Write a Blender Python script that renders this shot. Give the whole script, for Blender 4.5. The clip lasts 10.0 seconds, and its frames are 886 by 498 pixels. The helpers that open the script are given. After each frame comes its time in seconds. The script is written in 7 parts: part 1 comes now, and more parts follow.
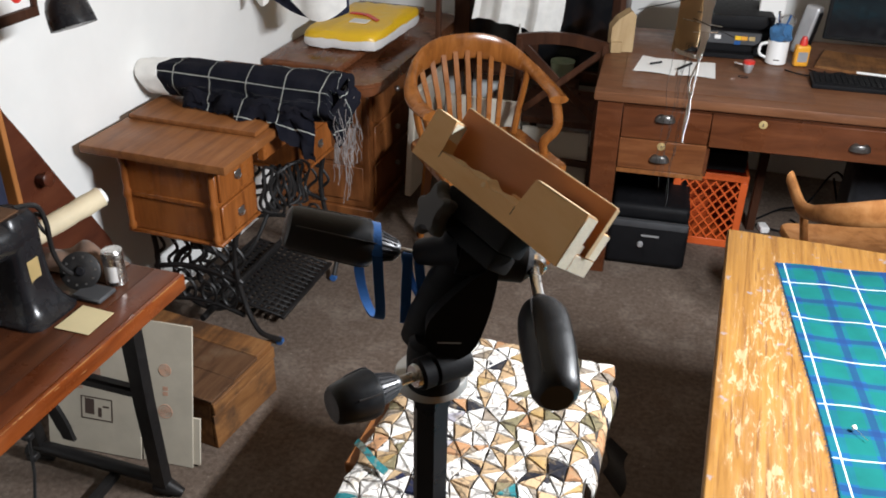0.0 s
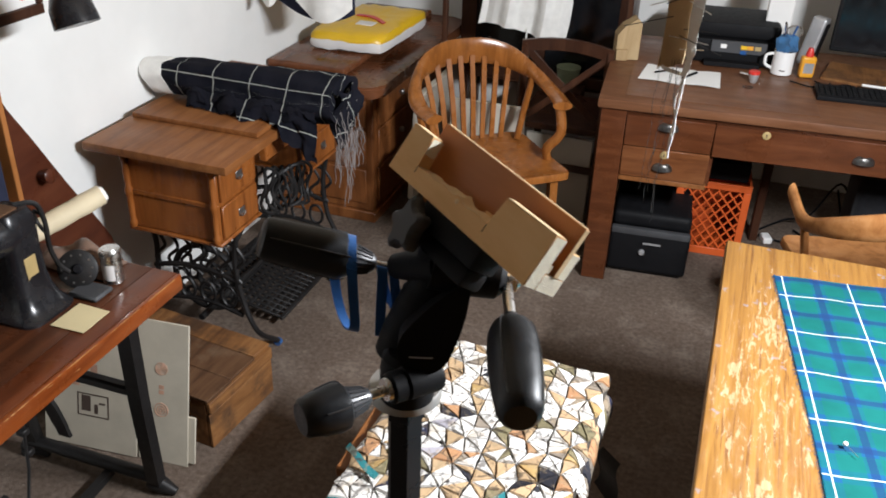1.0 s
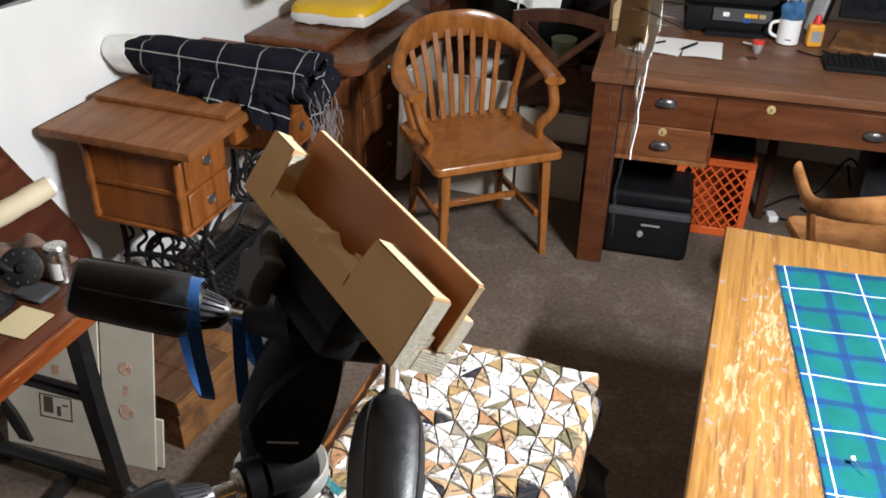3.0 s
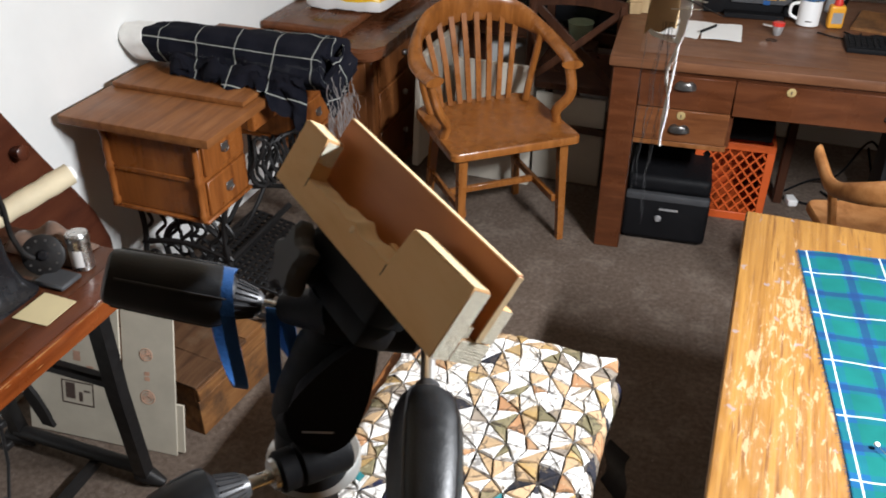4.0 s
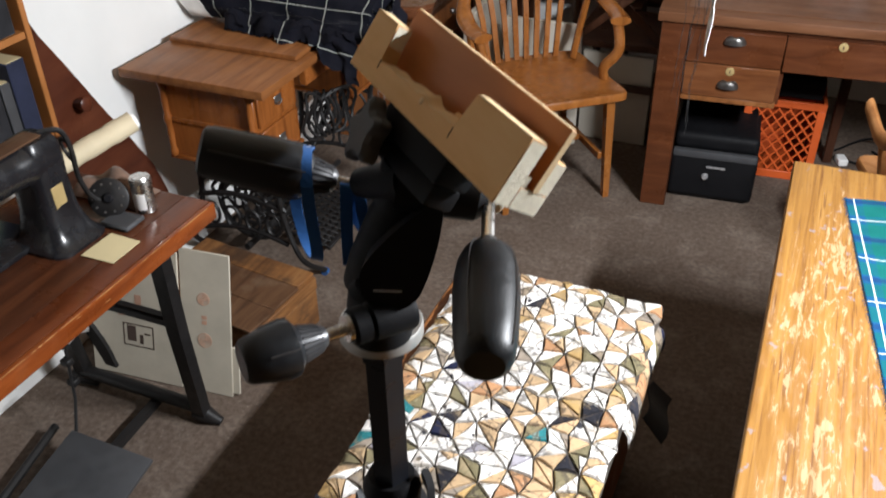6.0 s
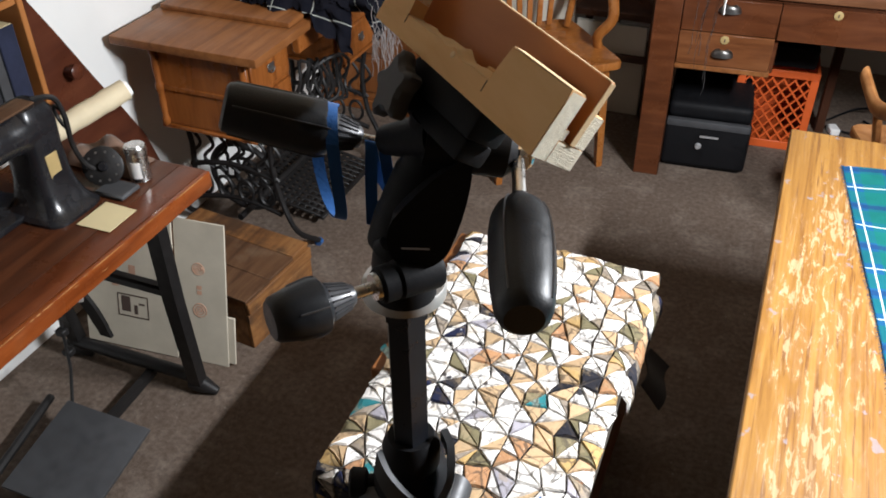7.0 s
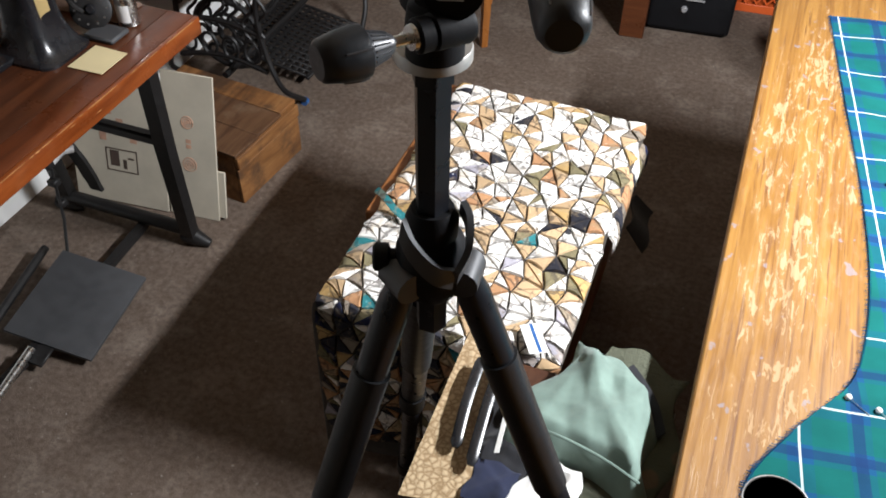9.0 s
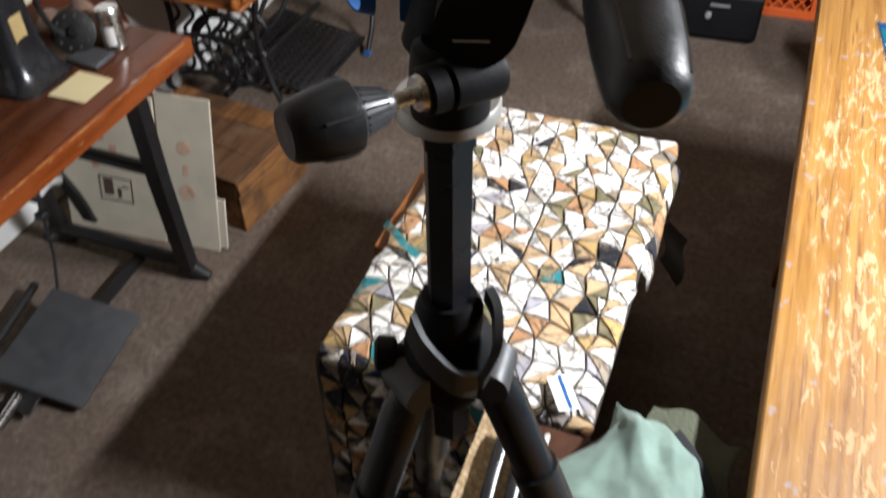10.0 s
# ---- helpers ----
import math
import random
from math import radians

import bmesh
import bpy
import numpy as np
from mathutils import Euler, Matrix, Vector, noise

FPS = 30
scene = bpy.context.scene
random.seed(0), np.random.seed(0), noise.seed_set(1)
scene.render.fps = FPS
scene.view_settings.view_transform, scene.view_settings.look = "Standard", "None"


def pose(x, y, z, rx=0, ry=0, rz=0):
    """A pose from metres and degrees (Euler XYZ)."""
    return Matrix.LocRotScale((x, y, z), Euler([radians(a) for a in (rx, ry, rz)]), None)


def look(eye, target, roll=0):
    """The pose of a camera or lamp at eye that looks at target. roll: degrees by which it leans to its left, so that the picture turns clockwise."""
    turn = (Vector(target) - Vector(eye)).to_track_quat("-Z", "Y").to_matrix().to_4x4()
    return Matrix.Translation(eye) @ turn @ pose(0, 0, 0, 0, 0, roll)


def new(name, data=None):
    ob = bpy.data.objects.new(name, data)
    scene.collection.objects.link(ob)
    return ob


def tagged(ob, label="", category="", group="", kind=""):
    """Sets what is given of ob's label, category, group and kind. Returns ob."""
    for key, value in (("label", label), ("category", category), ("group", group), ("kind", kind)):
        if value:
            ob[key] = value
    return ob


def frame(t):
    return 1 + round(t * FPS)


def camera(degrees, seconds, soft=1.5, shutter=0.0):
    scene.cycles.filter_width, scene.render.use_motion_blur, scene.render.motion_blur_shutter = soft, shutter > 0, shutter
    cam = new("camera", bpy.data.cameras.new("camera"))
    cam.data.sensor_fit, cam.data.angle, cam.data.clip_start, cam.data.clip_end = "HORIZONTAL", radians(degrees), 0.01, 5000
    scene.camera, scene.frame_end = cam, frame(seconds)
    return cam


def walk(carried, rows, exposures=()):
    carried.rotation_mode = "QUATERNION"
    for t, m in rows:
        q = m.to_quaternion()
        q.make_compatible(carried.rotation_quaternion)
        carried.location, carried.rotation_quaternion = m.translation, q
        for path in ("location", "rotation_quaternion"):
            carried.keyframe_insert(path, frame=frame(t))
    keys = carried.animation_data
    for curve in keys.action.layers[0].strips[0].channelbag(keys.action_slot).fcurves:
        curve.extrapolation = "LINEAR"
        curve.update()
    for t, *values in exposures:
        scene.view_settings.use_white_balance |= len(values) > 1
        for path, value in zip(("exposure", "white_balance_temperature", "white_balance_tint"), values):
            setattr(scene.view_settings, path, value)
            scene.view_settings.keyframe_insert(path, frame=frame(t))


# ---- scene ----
cam = camera(53.45, 10.0, soft=1.8, shutter=0.5)
PATH = [
    (0, (0.018, 0.092, 1.854), (-0.507, 1.751, 0.868), 1.16),
    (0.5, (0.006, 0.094, 1.852), (-0.528, 1.751, 0.868), 1.87),
    (1, (0.040, 0.104, 1.864), (-0.501, 1.760, 0.880), 2.13),
    (1.5, (0.054, 0.118, 1.865), (-0.481, 1.774, 0.880), 2.16),
    (2, (0.057, 0.184, 1.850), (-0.474, 1.835, 0.854), 1.91),
    (2.2, (0.059, 0.239, 1.832), (-0.477, 1.882, 0.824), 1.7),
    (3.5, (0.065, 0.290, 1.822), (-0.491, 1.899, 0.771), 0.83),
    (4, (0.052, 0.287, 1.823), (-0.521, 1.878, 0.756), 0.35),
    (4.5, (0.030, 0.262, 1.824), (-0.580, 1.831, 0.744), -0.21),
    (5, (0.026, 0.253, 1.826), (-0.620, 1.802, 0.738), -0.67),
    (5.5, (0.044, 0.245, 1.821), (-0.618, 1.782, 0.726), -0.90),
    (5.8, (0.066, 0.229, 1.805), (-0.589, 1.761, 0.699), -0.87),
    (6, (0.070, 0.212, 1.801), (-0.583, 1.734, 0.680), -1.03),
    (6.2, (0.066, 0.208, 1.789), (-0.582, 1.717, 0.647), -1.3),
    (7.5, (0.042, 0.196, 1.792), (-0.550, 1.697, 0.610), 0.07),
    (8, (0.053, 0.190, 1.790), (-0.528, 1.682, 0.592), 0.19),
    (8.2, (0.055, 0.181, 1.790), (-0.511, 1.666, 0.576), 0.42),
    (8.3, (0.060, 0.177, 1.788), (-0.498, 1.643, 0.546), 0.61),
    (8.5, (0.060, 0.168, 1.748), (-0.463, 1.568, 0.418), 0.59),
    (8.7, (0.052, 0.149, 1.731), (-0.454, 1.514, 0.360), 0.81),
    (9, (0.044, 0.101, 1.747), (-0.455, 1.470, 0.377), 1.04),
    (9.2, (0.036, 0.105, 1.732), (-0.456, 1.464, 0.349), 1.12),
    (9.5, (0.023, 0.159, 1.704), (-0.490, 1.482, 0.294), 0.12),
    (9.8, (-0.000, 0.236, 1.697), (-0.522, 1.549, 0.281), -0.28),
    (10, (-0.017, 0.254, 1.680), (-0.548, 1.620, 0.319), -0.73),
]
walk(cam, [(t, look(eye, target, roll)) for t, eye, target, roll in PATH])

# ---- light: one bright lamp over the work table, and the dim evening room ----
world = bpy.data.worlds.new("world")
scene.world = world
world.use_nodes = True
world.node_tree.nodes["Background"].inputs[0].default_value = (0.8, 0.9, 1.0, 1)
world.node_tree.nodes["Background"].inputs[1].default_value = 0.0
lamp_data = bpy.data.lights.new("tube_lamp_light", "AREA")
lamp_data.shape, lamp_data.size, lamp_data.size_y = "RECTANGLE", 0.06, 0.55
lamp_data.energy, lamp_data.color = 110, (0.935, 0.965, 1.01)
tube_lamp = new("tube_lamp_light", lamp_data)
tube_lamp.matrix_world = pose(0.97, 1.47, 1.9, 18, 44, 0)
scene.view_settings.exposure = 0.0


# ---- mesh helpers ----
def box(bm, x0, x1, y0, y1, z0, z1, bevel=0.0, m=None, seg=1):
    """A box between two corners, edges rounded, laid by the pose m."""
    made = bmesh.ops.create_cube(bm, size=1)["verts"]
    for v in made:
        v.co = Vector((x0 + (v.co.x + 0.5) * (x1 - x0), y0 + (v.co.y + 0.5) * (y1 - y0), z0 + (v.co.z + 0.5) * (z1 - z0)))
    if bevel > 0:
        edges = list({e for v in made for e in v.link_edges})
        out = bmesh.ops.bevel(bm, geom=edges, offset=bevel, segments=seg, profile=0.6, affect="EDGES")
        made = [v for v in set(out["verts"]) | {v for v in made if v.is_valid}]
    if m is not None:
        for v in made:
            v.co = m @ v.co
    return made


def sweep(bm, pts, radius, seg=10, flat=1.0, up=(0, 0, 1), cap=True):
    """A tube along points; radius one number or one a point; flat squeezes it along the side direction."""
    pts = [Vector(p) for p in pts]
    rad = radius if isinstance(radius, (list, tuple)) else [radius] * len(pts)
    rings, side = [], None
    for i, p in enumerate(pts):
        t = (pts[min(i + 1, len(pts) - 1)] - pts[max(i - 1, 0)])
        t = t.normalized() if t.length > 1e-9 else Vector((0, 0, 1))
        if side is None:
            ref = Vector(up) if abs(t.dot(Vector(up))) < 0.95 else Vector((1, 0, 0))
            side = t.cross(ref).normalized()
        side = (side - t * side.dot(t)).normalized()
        over = side.cross(t).normalized()
        ring = []
        for k in range(seg):
            a = 2 * math.pi * (k + 0.5) / seg
            ring.append(bm.verts.new(p + side * (math.cos(a) * rad[i] * flat) + over * (math.sin(a) * rad[i])))
        rings.append(ring)
    for a, b in zip(rings, rings[1:]):
        for k in range(seg):
            bm.faces.new((a[k], a[(k + 1) % seg], b[(k + 1) % seg], b[k]))
    if cap:
        bm.faces.new(rings[0][::-1])
        bm.faces.new(rings[-1])
    return rings


def lathe(bm, base, tip, profile, seg=20):
    """A turned body from base towards tip: rows of (share of the length, radius)."""
    base, tip = Vector(base), Vector(tip)
    return sweep(bm, [base + (tip - base) * s for s, r in profile], [r for s, r in profile], seg)


def ribbon(bm, pts, width, thick, across=(0, 0, 1)):
    """A flat band along points, width along the across direction."""
    pts, ac, rings = [Vector(p) for p in pts], Vector(across).normalized(), []
    for i, p in enumerate(pts):
        t = (pts[min(i + 1, len(pts) - 1)] - pts[max(i - 1, 0)]).normalized()
        n = t.cross(ac)
        n = n.normalized() if n.length > 1e-6 else Vector((1, 0, 0))
        w = width[i] if isinstance(width, (list, tuple)) else width
        rings.append([bm.verts.new(p + ac * (a * w / 2) + n * (b * thick / 2)) for a, b in ((-1, -1), (1, -1), (1, 1), (-1, 1))])
    for a, b in zip(rings, rings[1:]):
        for k in range(4):
            bm.faces.new((a[k], a[(k + 1) % 4], b[(k + 1) % 4], b[k]))
    bm.faces.new(rings[0][::-1])
    bm.faces.new(rings[-1])


def prism(bm, outline, depth, m):
    """An outline in the local x-z plane, pushed along local y by depth, laid by m."""
    a = [bm.verts.new(m @ Vector((x, 0, z))) for x, z in outline]
    b = [bm.verts.new(m @ Vector((x, depth, z))) for x, z in outline]
    n = len(outline)
    bm.faces.new(a)
    bm.faces.new(b[::-1])
    for k in range(n):
        bm.faces.new((a[(k + 1) % n], a[k], b[k], b[(k + 1) % n]))


def sheet(bm, nx, ny, place, thick=0.0):
    """A grid of nx by ny cells, place(u, v) gives each point; a thick one gets a back."""
    rows = [[bm.verts.new(place(i / nx, j / ny)) for i in range(nx + 1)] for j in range(ny + 1)]
    faces = [bm.faces.new((rows[j][i], rows[j][i + 1], rows[j + 1][i + 1], rows[j + 1][i])) for j in range(ny) for i in range(nx)]
    if thick:
        bmesh.ops.recalc_face_normals(bm, faces=faces)
        bmesh.ops.solidify(bm, geom=faces, thickness=thick)


def arc(a, b, bulge, n=10):
    """Points from a to b, bowed by the vector bulge at the middle."""
    a, b, bulge = Vector(a), Vector(b), Vector(bulge)
    return [a.lerp(b, i / n) + bulge * math.sin(math.pi * i / n) for i in range(n + 1)]


def glide(pts, n=6):
    """A smooth line through the points."""
    p = [Vector(q) for q in pts]
    out = []
    for i in range(len(p) - 1):
        a, b, c, d = p[max(i - 1, 0)], p[i], p[i + 1], p[min(i + 2, len(p) - 1)]
        for k in range(n):
            t = k / n
            out.append(0.5 * (2 * b + (c - a) * t + (2 * a - 5 * b + 4 * c - d) * t * t + (3 * b - a - 3 * c + d) * t ** 3))
    return out + [p[-1]]


def part(name, bm, material, parent=None, label="", smooth=True):
    """Links a bmesh as one mesh object, under a thing where one is given. Coordinates are the thing's own."""
    bmesh.ops.recalc_face_normals(bm, faces=bm.faces[:])
    me = bpy.data.meshes.new(name)
    bm.to_mesh(me)
    bm.free()
    me.materials.append(material)
    if smooth:
        me.shade_smooth()
        me.set_sharp_from_angle(angle=radians(38))
    ob = new(name, me)
    if parent is not None:
        ob.parent = parent
        if parent in LAID:
            ob.matrix_parent_inverse = parent.matrix_basis.inverted()
    return tagged(ob, label)


LAID = set()


def thing(name, label, category, at=(0, 0, 0), rz=0.0, group="", kind="", m=None, own=False):
    """An empty at the thing's base, which carries its parts. own: the parts are given in its own coordinates, else in the room's."""
    ob = new(name)
    ob.empty_display_size = 0.05
    ob.matrix_basis = m if m is not None else pose(*at, 0, 0, rz)
    if not own:
        LAID.add(ob)
    return tagged(ob, label, category, group, kind)


def made(fn, *a, **k):
    bm = bmesh.new()
    fn(bm, *a, **k)
    return bm


def boxed(*a, **k):
    return made(box, *a, **k)


def swept(*a, **k):
    return made(sweep, *a, **k)


def turned(*a, **k):
    return made(lathe, *a, **k)


# ---- materials ----
def shader(name, rough=0.5, metal=0.0, base=(0.5, 0.5, 0.5), spec=0.5):
    mat = bpy.data.materials.new(name)
    mat.use_nodes = True
    nt = mat.node_tree
    b = nt.nodes["Principled BSDF"]
    b.inputs["Base Color"].default_value = (*base, 1)
    b.inputs["Roughness"].default_value = rough
    b.inputs["Metallic"].default_value = metal
    b.inputs["Specular IOR Level"].default_value = spec
    return mat, nt, b


def coords(nt, scale=(1, 1, 1), rot=(0, 0, 0)):
    tc, mp = nt.nodes.new("ShaderNodeTexCoord"), nt.nodes.new("ShaderNodeMapping")
    mp.inputs["Scale"].default_value = scale
    mp.inputs["Rotation"].default_value = rot
    nt.links.new(tc.outputs["Object"], mp.inputs["Vector"])
    return mp.outputs[0]


def noisy(nt, vec, scale, detail=4, rough=0.55, distortion=0.0):
    n = nt.nodes.new("ShaderNodeTexNoise")
    n.inputs["Scale"].default_value, n.inputs["Detail"].default_value = scale, detail
    n.inputs["Roughness"].default_value, n.inputs["Distortion"].default_value = rough, distortion
    nt.links.new(vec, n.inputs["Vector"])
    return n.outputs[0]


def ramp(nt, fac, stops, sharp=False):
    r = nt.nodes.new("ShaderNodeValToRGB")
    el = r.color_ramp.elements
    if sharp:
        r.color_ramp.interpolation = "CONSTANT"
    while len(el) < len(stops):
        el.new(0.5)
    for e, (p, c) in zip(el, stops):
        e.position, e.color = p, (*c, 1) if len(c) == 3 else c
    nt.links.new(fac, r.inputs[0])
    return r.outputs[0]


def grey(v):
    return (v, v, v)


def mixed(nt, fac, a, b, blend="MIX"):
    m = nt.nodes.new("ShaderNodeMix")
    m.data_type, m.blend_type = "RGBA", blend
    for value, key in ((fac, 0), (a, 6), (b, 7)):
        if isinstance(value, (int, float)):
            m.inputs[key].default_value = value
        elif isinstance(value, tuple):
            m.inputs[key].default_value = (*value, 1)
        else:
            nt.links.new(value, m.inputs[key])
    return m.outputs[2]


def calc(nt, op, a, b=0.0):
    m = nt.nodes.new("ShaderNodeMath")
    m.operation = op
    for value, key in ((a, 0), (b, 1)):
        if isinstance(value, (int, float)):
            m.inputs[key].default_value = value
        else:
            nt.links.new(value, m.inputs[key])
    return m.outputs[0]


def bumped(nt, b, height, strength=0.3, distance=0.002):
    n = nt.nodes.new("ShaderNodeBump")
    n.inputs["Strength"].default_value, n.inputs["Distance"].default_value = strength, distance
    nt.links.new(height, n.inputs["Height"])
    nt.links.new(n.outputs[0], b.inputs["Normal"])


def wood(name, dark, mid, light, grain=(30, 2.5, 30), rough=0.4, wear=0.25, wear_colour=None, bump=0.2, lo=0.56, hi=0.74, spec=0.28):
    """Sawn and finished wood; grain is the scale along x, y, z: the small one runs along the boards."""
    mat, nt, b = shader(name, rough, spec=spec)
    fine = noisy(nt, coords(nt, grain), 1.0, 6, 0.62, 0.6)
    broad = noisy(nt, coords(nt, tuple(g * 0.22 for g in grain)), 1.0, 3, 0.5, 1.2)
    col = ramp(nt, fine, [(0.3, dark), (0.52, mid), (0.75, light)])
    col = mixed(nt, calc(nt, "MULTIPLY", broad, 0.55), col, dark)
    spots = noisy(nt, coords(nt, (7, 7, 7)), 1.0, 6, 0.65)
    worn = ramp(nt, spots, [(lo, (0, 0, 0)), (hi, (1, 1, 1))])
    col = mixed(nt, calc(nt, "MULTIPLY", worn, wear), col, wear_colour or light)
    nt.links.new(col, b.inputs["Base Color"])
    nt.links.new(ramp(nt, spots, [(0.3, grey(max(rough - 0.12, 0.05))), (0.7, grey(min(rough + 0.18, 1)))]), b.inputs["Roughness"])
    bumped(nt, b, fine, bump, 0.001)
    return mat


def plain(name, colour, rough=0.5, metal=0.0, vary=0.2, scale=25, bump=0.12, spec=0.5):
    """Paint, plastic, iron, card: one colour with slight mottling at two scales."""
    mat, nt, b = shader(name, rough, metal, colour, spec)
    n = noisy(nt, coords(nt), scale, 6, 0.6)
    big = noisy(nt, coords(nt), scale * 0.15, 2)
    lo, hi = tuple(c * (1 - vary) for c in colour), tuple(min(c * (1 + vary), 1) for c in colour)
    col = mixed(nt, 0.45, ramp(nt, n, [(0.3, lo), (0.7, hi)]), ramp(nt, big, [(0.3, lo), (0.7, hi)]))
    nt.links.new(col, b.inputs["Base Color"])
    nt.links.new(ramp(nt, n, [(0.3, grey(max(rough - 0.08, 0.02))), (0.7, grey(min(rough + 0.1, 1)))]), b.inputs["Roughness"])
    bumped(nt, b, noisy(nt, coords(nt), scale * 6, 3), bump, 0.0006)
    return mat


def cloth(name, colour, vary=0.25, weave=900, rough=0.9):
    mat, nt, b = shader(name, rough, 0, colour, 0.15)
    n = noisy(nt, coords(nt), 18, 5)
    lo, hi = tuple(c * (1 - vary) for c in colour), tuple(min(c * (1 + vary), 1) for c in colour)
    nt.links.new(ramp(nt, n, [(0.3, lo), (0.7, hi)]), b.inputs["Base Color"])
    b.inputs["Sheen Weight"].default_value = 0.15
    bumped(nt, b, noisy(nt, coords(nt), weave, 2), 0.35, 0.0008)
    return mat


def stripes(nt, along, period, edges):
    """Bands across a coordinate: list of (start, end) shares of the period gives 1 inside, else 0."""
    f = calc(nt, "FRACT", calc(nt, "DIVIDE", along, period))
    total = None
    for lo, hi in edges:
        band = calc(nt, "MULTIPLY", calc(nt, "GREATER_THAN", f, lo), calc(nt, "LESS_THAN", f, hi))
        total = band if total is None else calc(nt, "MAXIMUM", total, band)
    return total


def plaid(name, ground, second, line, period=(0.12, 0.12), dark=None, uv=True, thin=0.04, bands=((0.30, 0.72),)):
    """Woven checks over the cloth's own u and v in metres (a UV map), or object coordinates."""
    mat, nt, b = shader(name, 0.9, 0, ground, 0.1)
    tc, sep = nt.nodes.new("ShaderNodeTexCoord"), nt.nodes.new("ShaderNodeSeparateXYZ")
    nt.links.new(tc.outputs["UV" if uv else "Object"], sep.inputs[0])
    x, y = sep.outputs[0], sep.outputs[1]
    col = ground
    bx, by = stripes(nt, x, period[0], bands), stripes(nt, y, period[1], bands)
    twill = noisy(nt, tc.outputs["UV" if uv else "Object"], 400, 2)
    col = mixed(nt, calc(nt, "MULTIPLY", bx, 0.55), ground, second)
    col = mixed(nt, calc(nt, "MULTIPLY", by, 0.55), col, second)
    if dark:
        dx, dy = stripes(nt, x, period[0], ((0.46, 0.56),)), stripes(nt, y, period[1], ((0.46, 0.56),))
        col = mixed(nt, calc(nt, "MULTIPLY", dx, 0.7), col, dark)
        col = mixed(nt, calc(nt, "MULTIPLY", dy, 0.7), col, dark)
    lx, ly = stripes(nt, x, period[0], ((0.0, thin),)), stripes(nt, y, period[1], ((0.0, thin),))
    col = mixed(nt, calc(nt, "MULTIPLY", calc(nt, "MAXIMUM", lx, ly), 0.85), col, line)
    shade = ramp(nt, noisy(nt, tc.outputs["Object"], 14, 4), [(0.3, grey(0.75)), (0.7, grey(1.0))])
    col = mixed(nt, 1.0, col, shade, "MULTIPLY")
    nt.links.new(col, b.inputs["Base Color"])
    bumped(nt, b, twill, 0.3, 0.0006)
    return mat


def carpet():
    mat, nt, b = shader("carpet", 0.95, 0, (0.1, 0.08, 0.07), 0.1)
    fine, mid, big = noisy(nt, coords(nt), 420, 3, 0.7), noisy(nt, coords(nt), 60, 4), noisy(nt, coords(nt), 2.2, 4)
    col = ramp(nt, fine, [(0.3, (0.066, 0.046, 0.035)), (0.52, (0.158, 0.117, 0.09)), (0.72, (0.31, 0.245, 0.195))])
    col = mixed(nt, 0.5, col, ramp(nt, mid, [(0.32, (0.07, 0.05, 0.039)), (0.68, (0.225, 0.172, 0.138))]))
    col = mixed(nt, calc(nt, "MULTIPLY", big, 0.35), col, (0.075, 0.055, 0.044))
    dust = ramp(nt, noisy(nt, coords(nt), 5.5, 5, 0.7), [(0.5, (0, 0, 0)), (0.72, (1, 1, 1))])
    col = mixed(nt, calc(nt, "MULTIPLY", dust, calc(nt, "MULTIPLY", mid, 0.7)), col, (0.34, 0.283, 0.238))
    lint = ramp(nt, noisy(nt, coords(nt), 95, 2, 0.5), [(0.715, (0, 0, 0)), (0.74, (1, 1, 1))])
    col = mixed(nt, calc(nt, "MULTIPLY", lint, 0.5), col, (0.5, 0.46, 0.42))
    nt.links.new(col, b.inputs["Base Color"])
    bumped(nt, b, calc(nt, "ADD", fine, mid), 0.8, 0.004)
    return mat


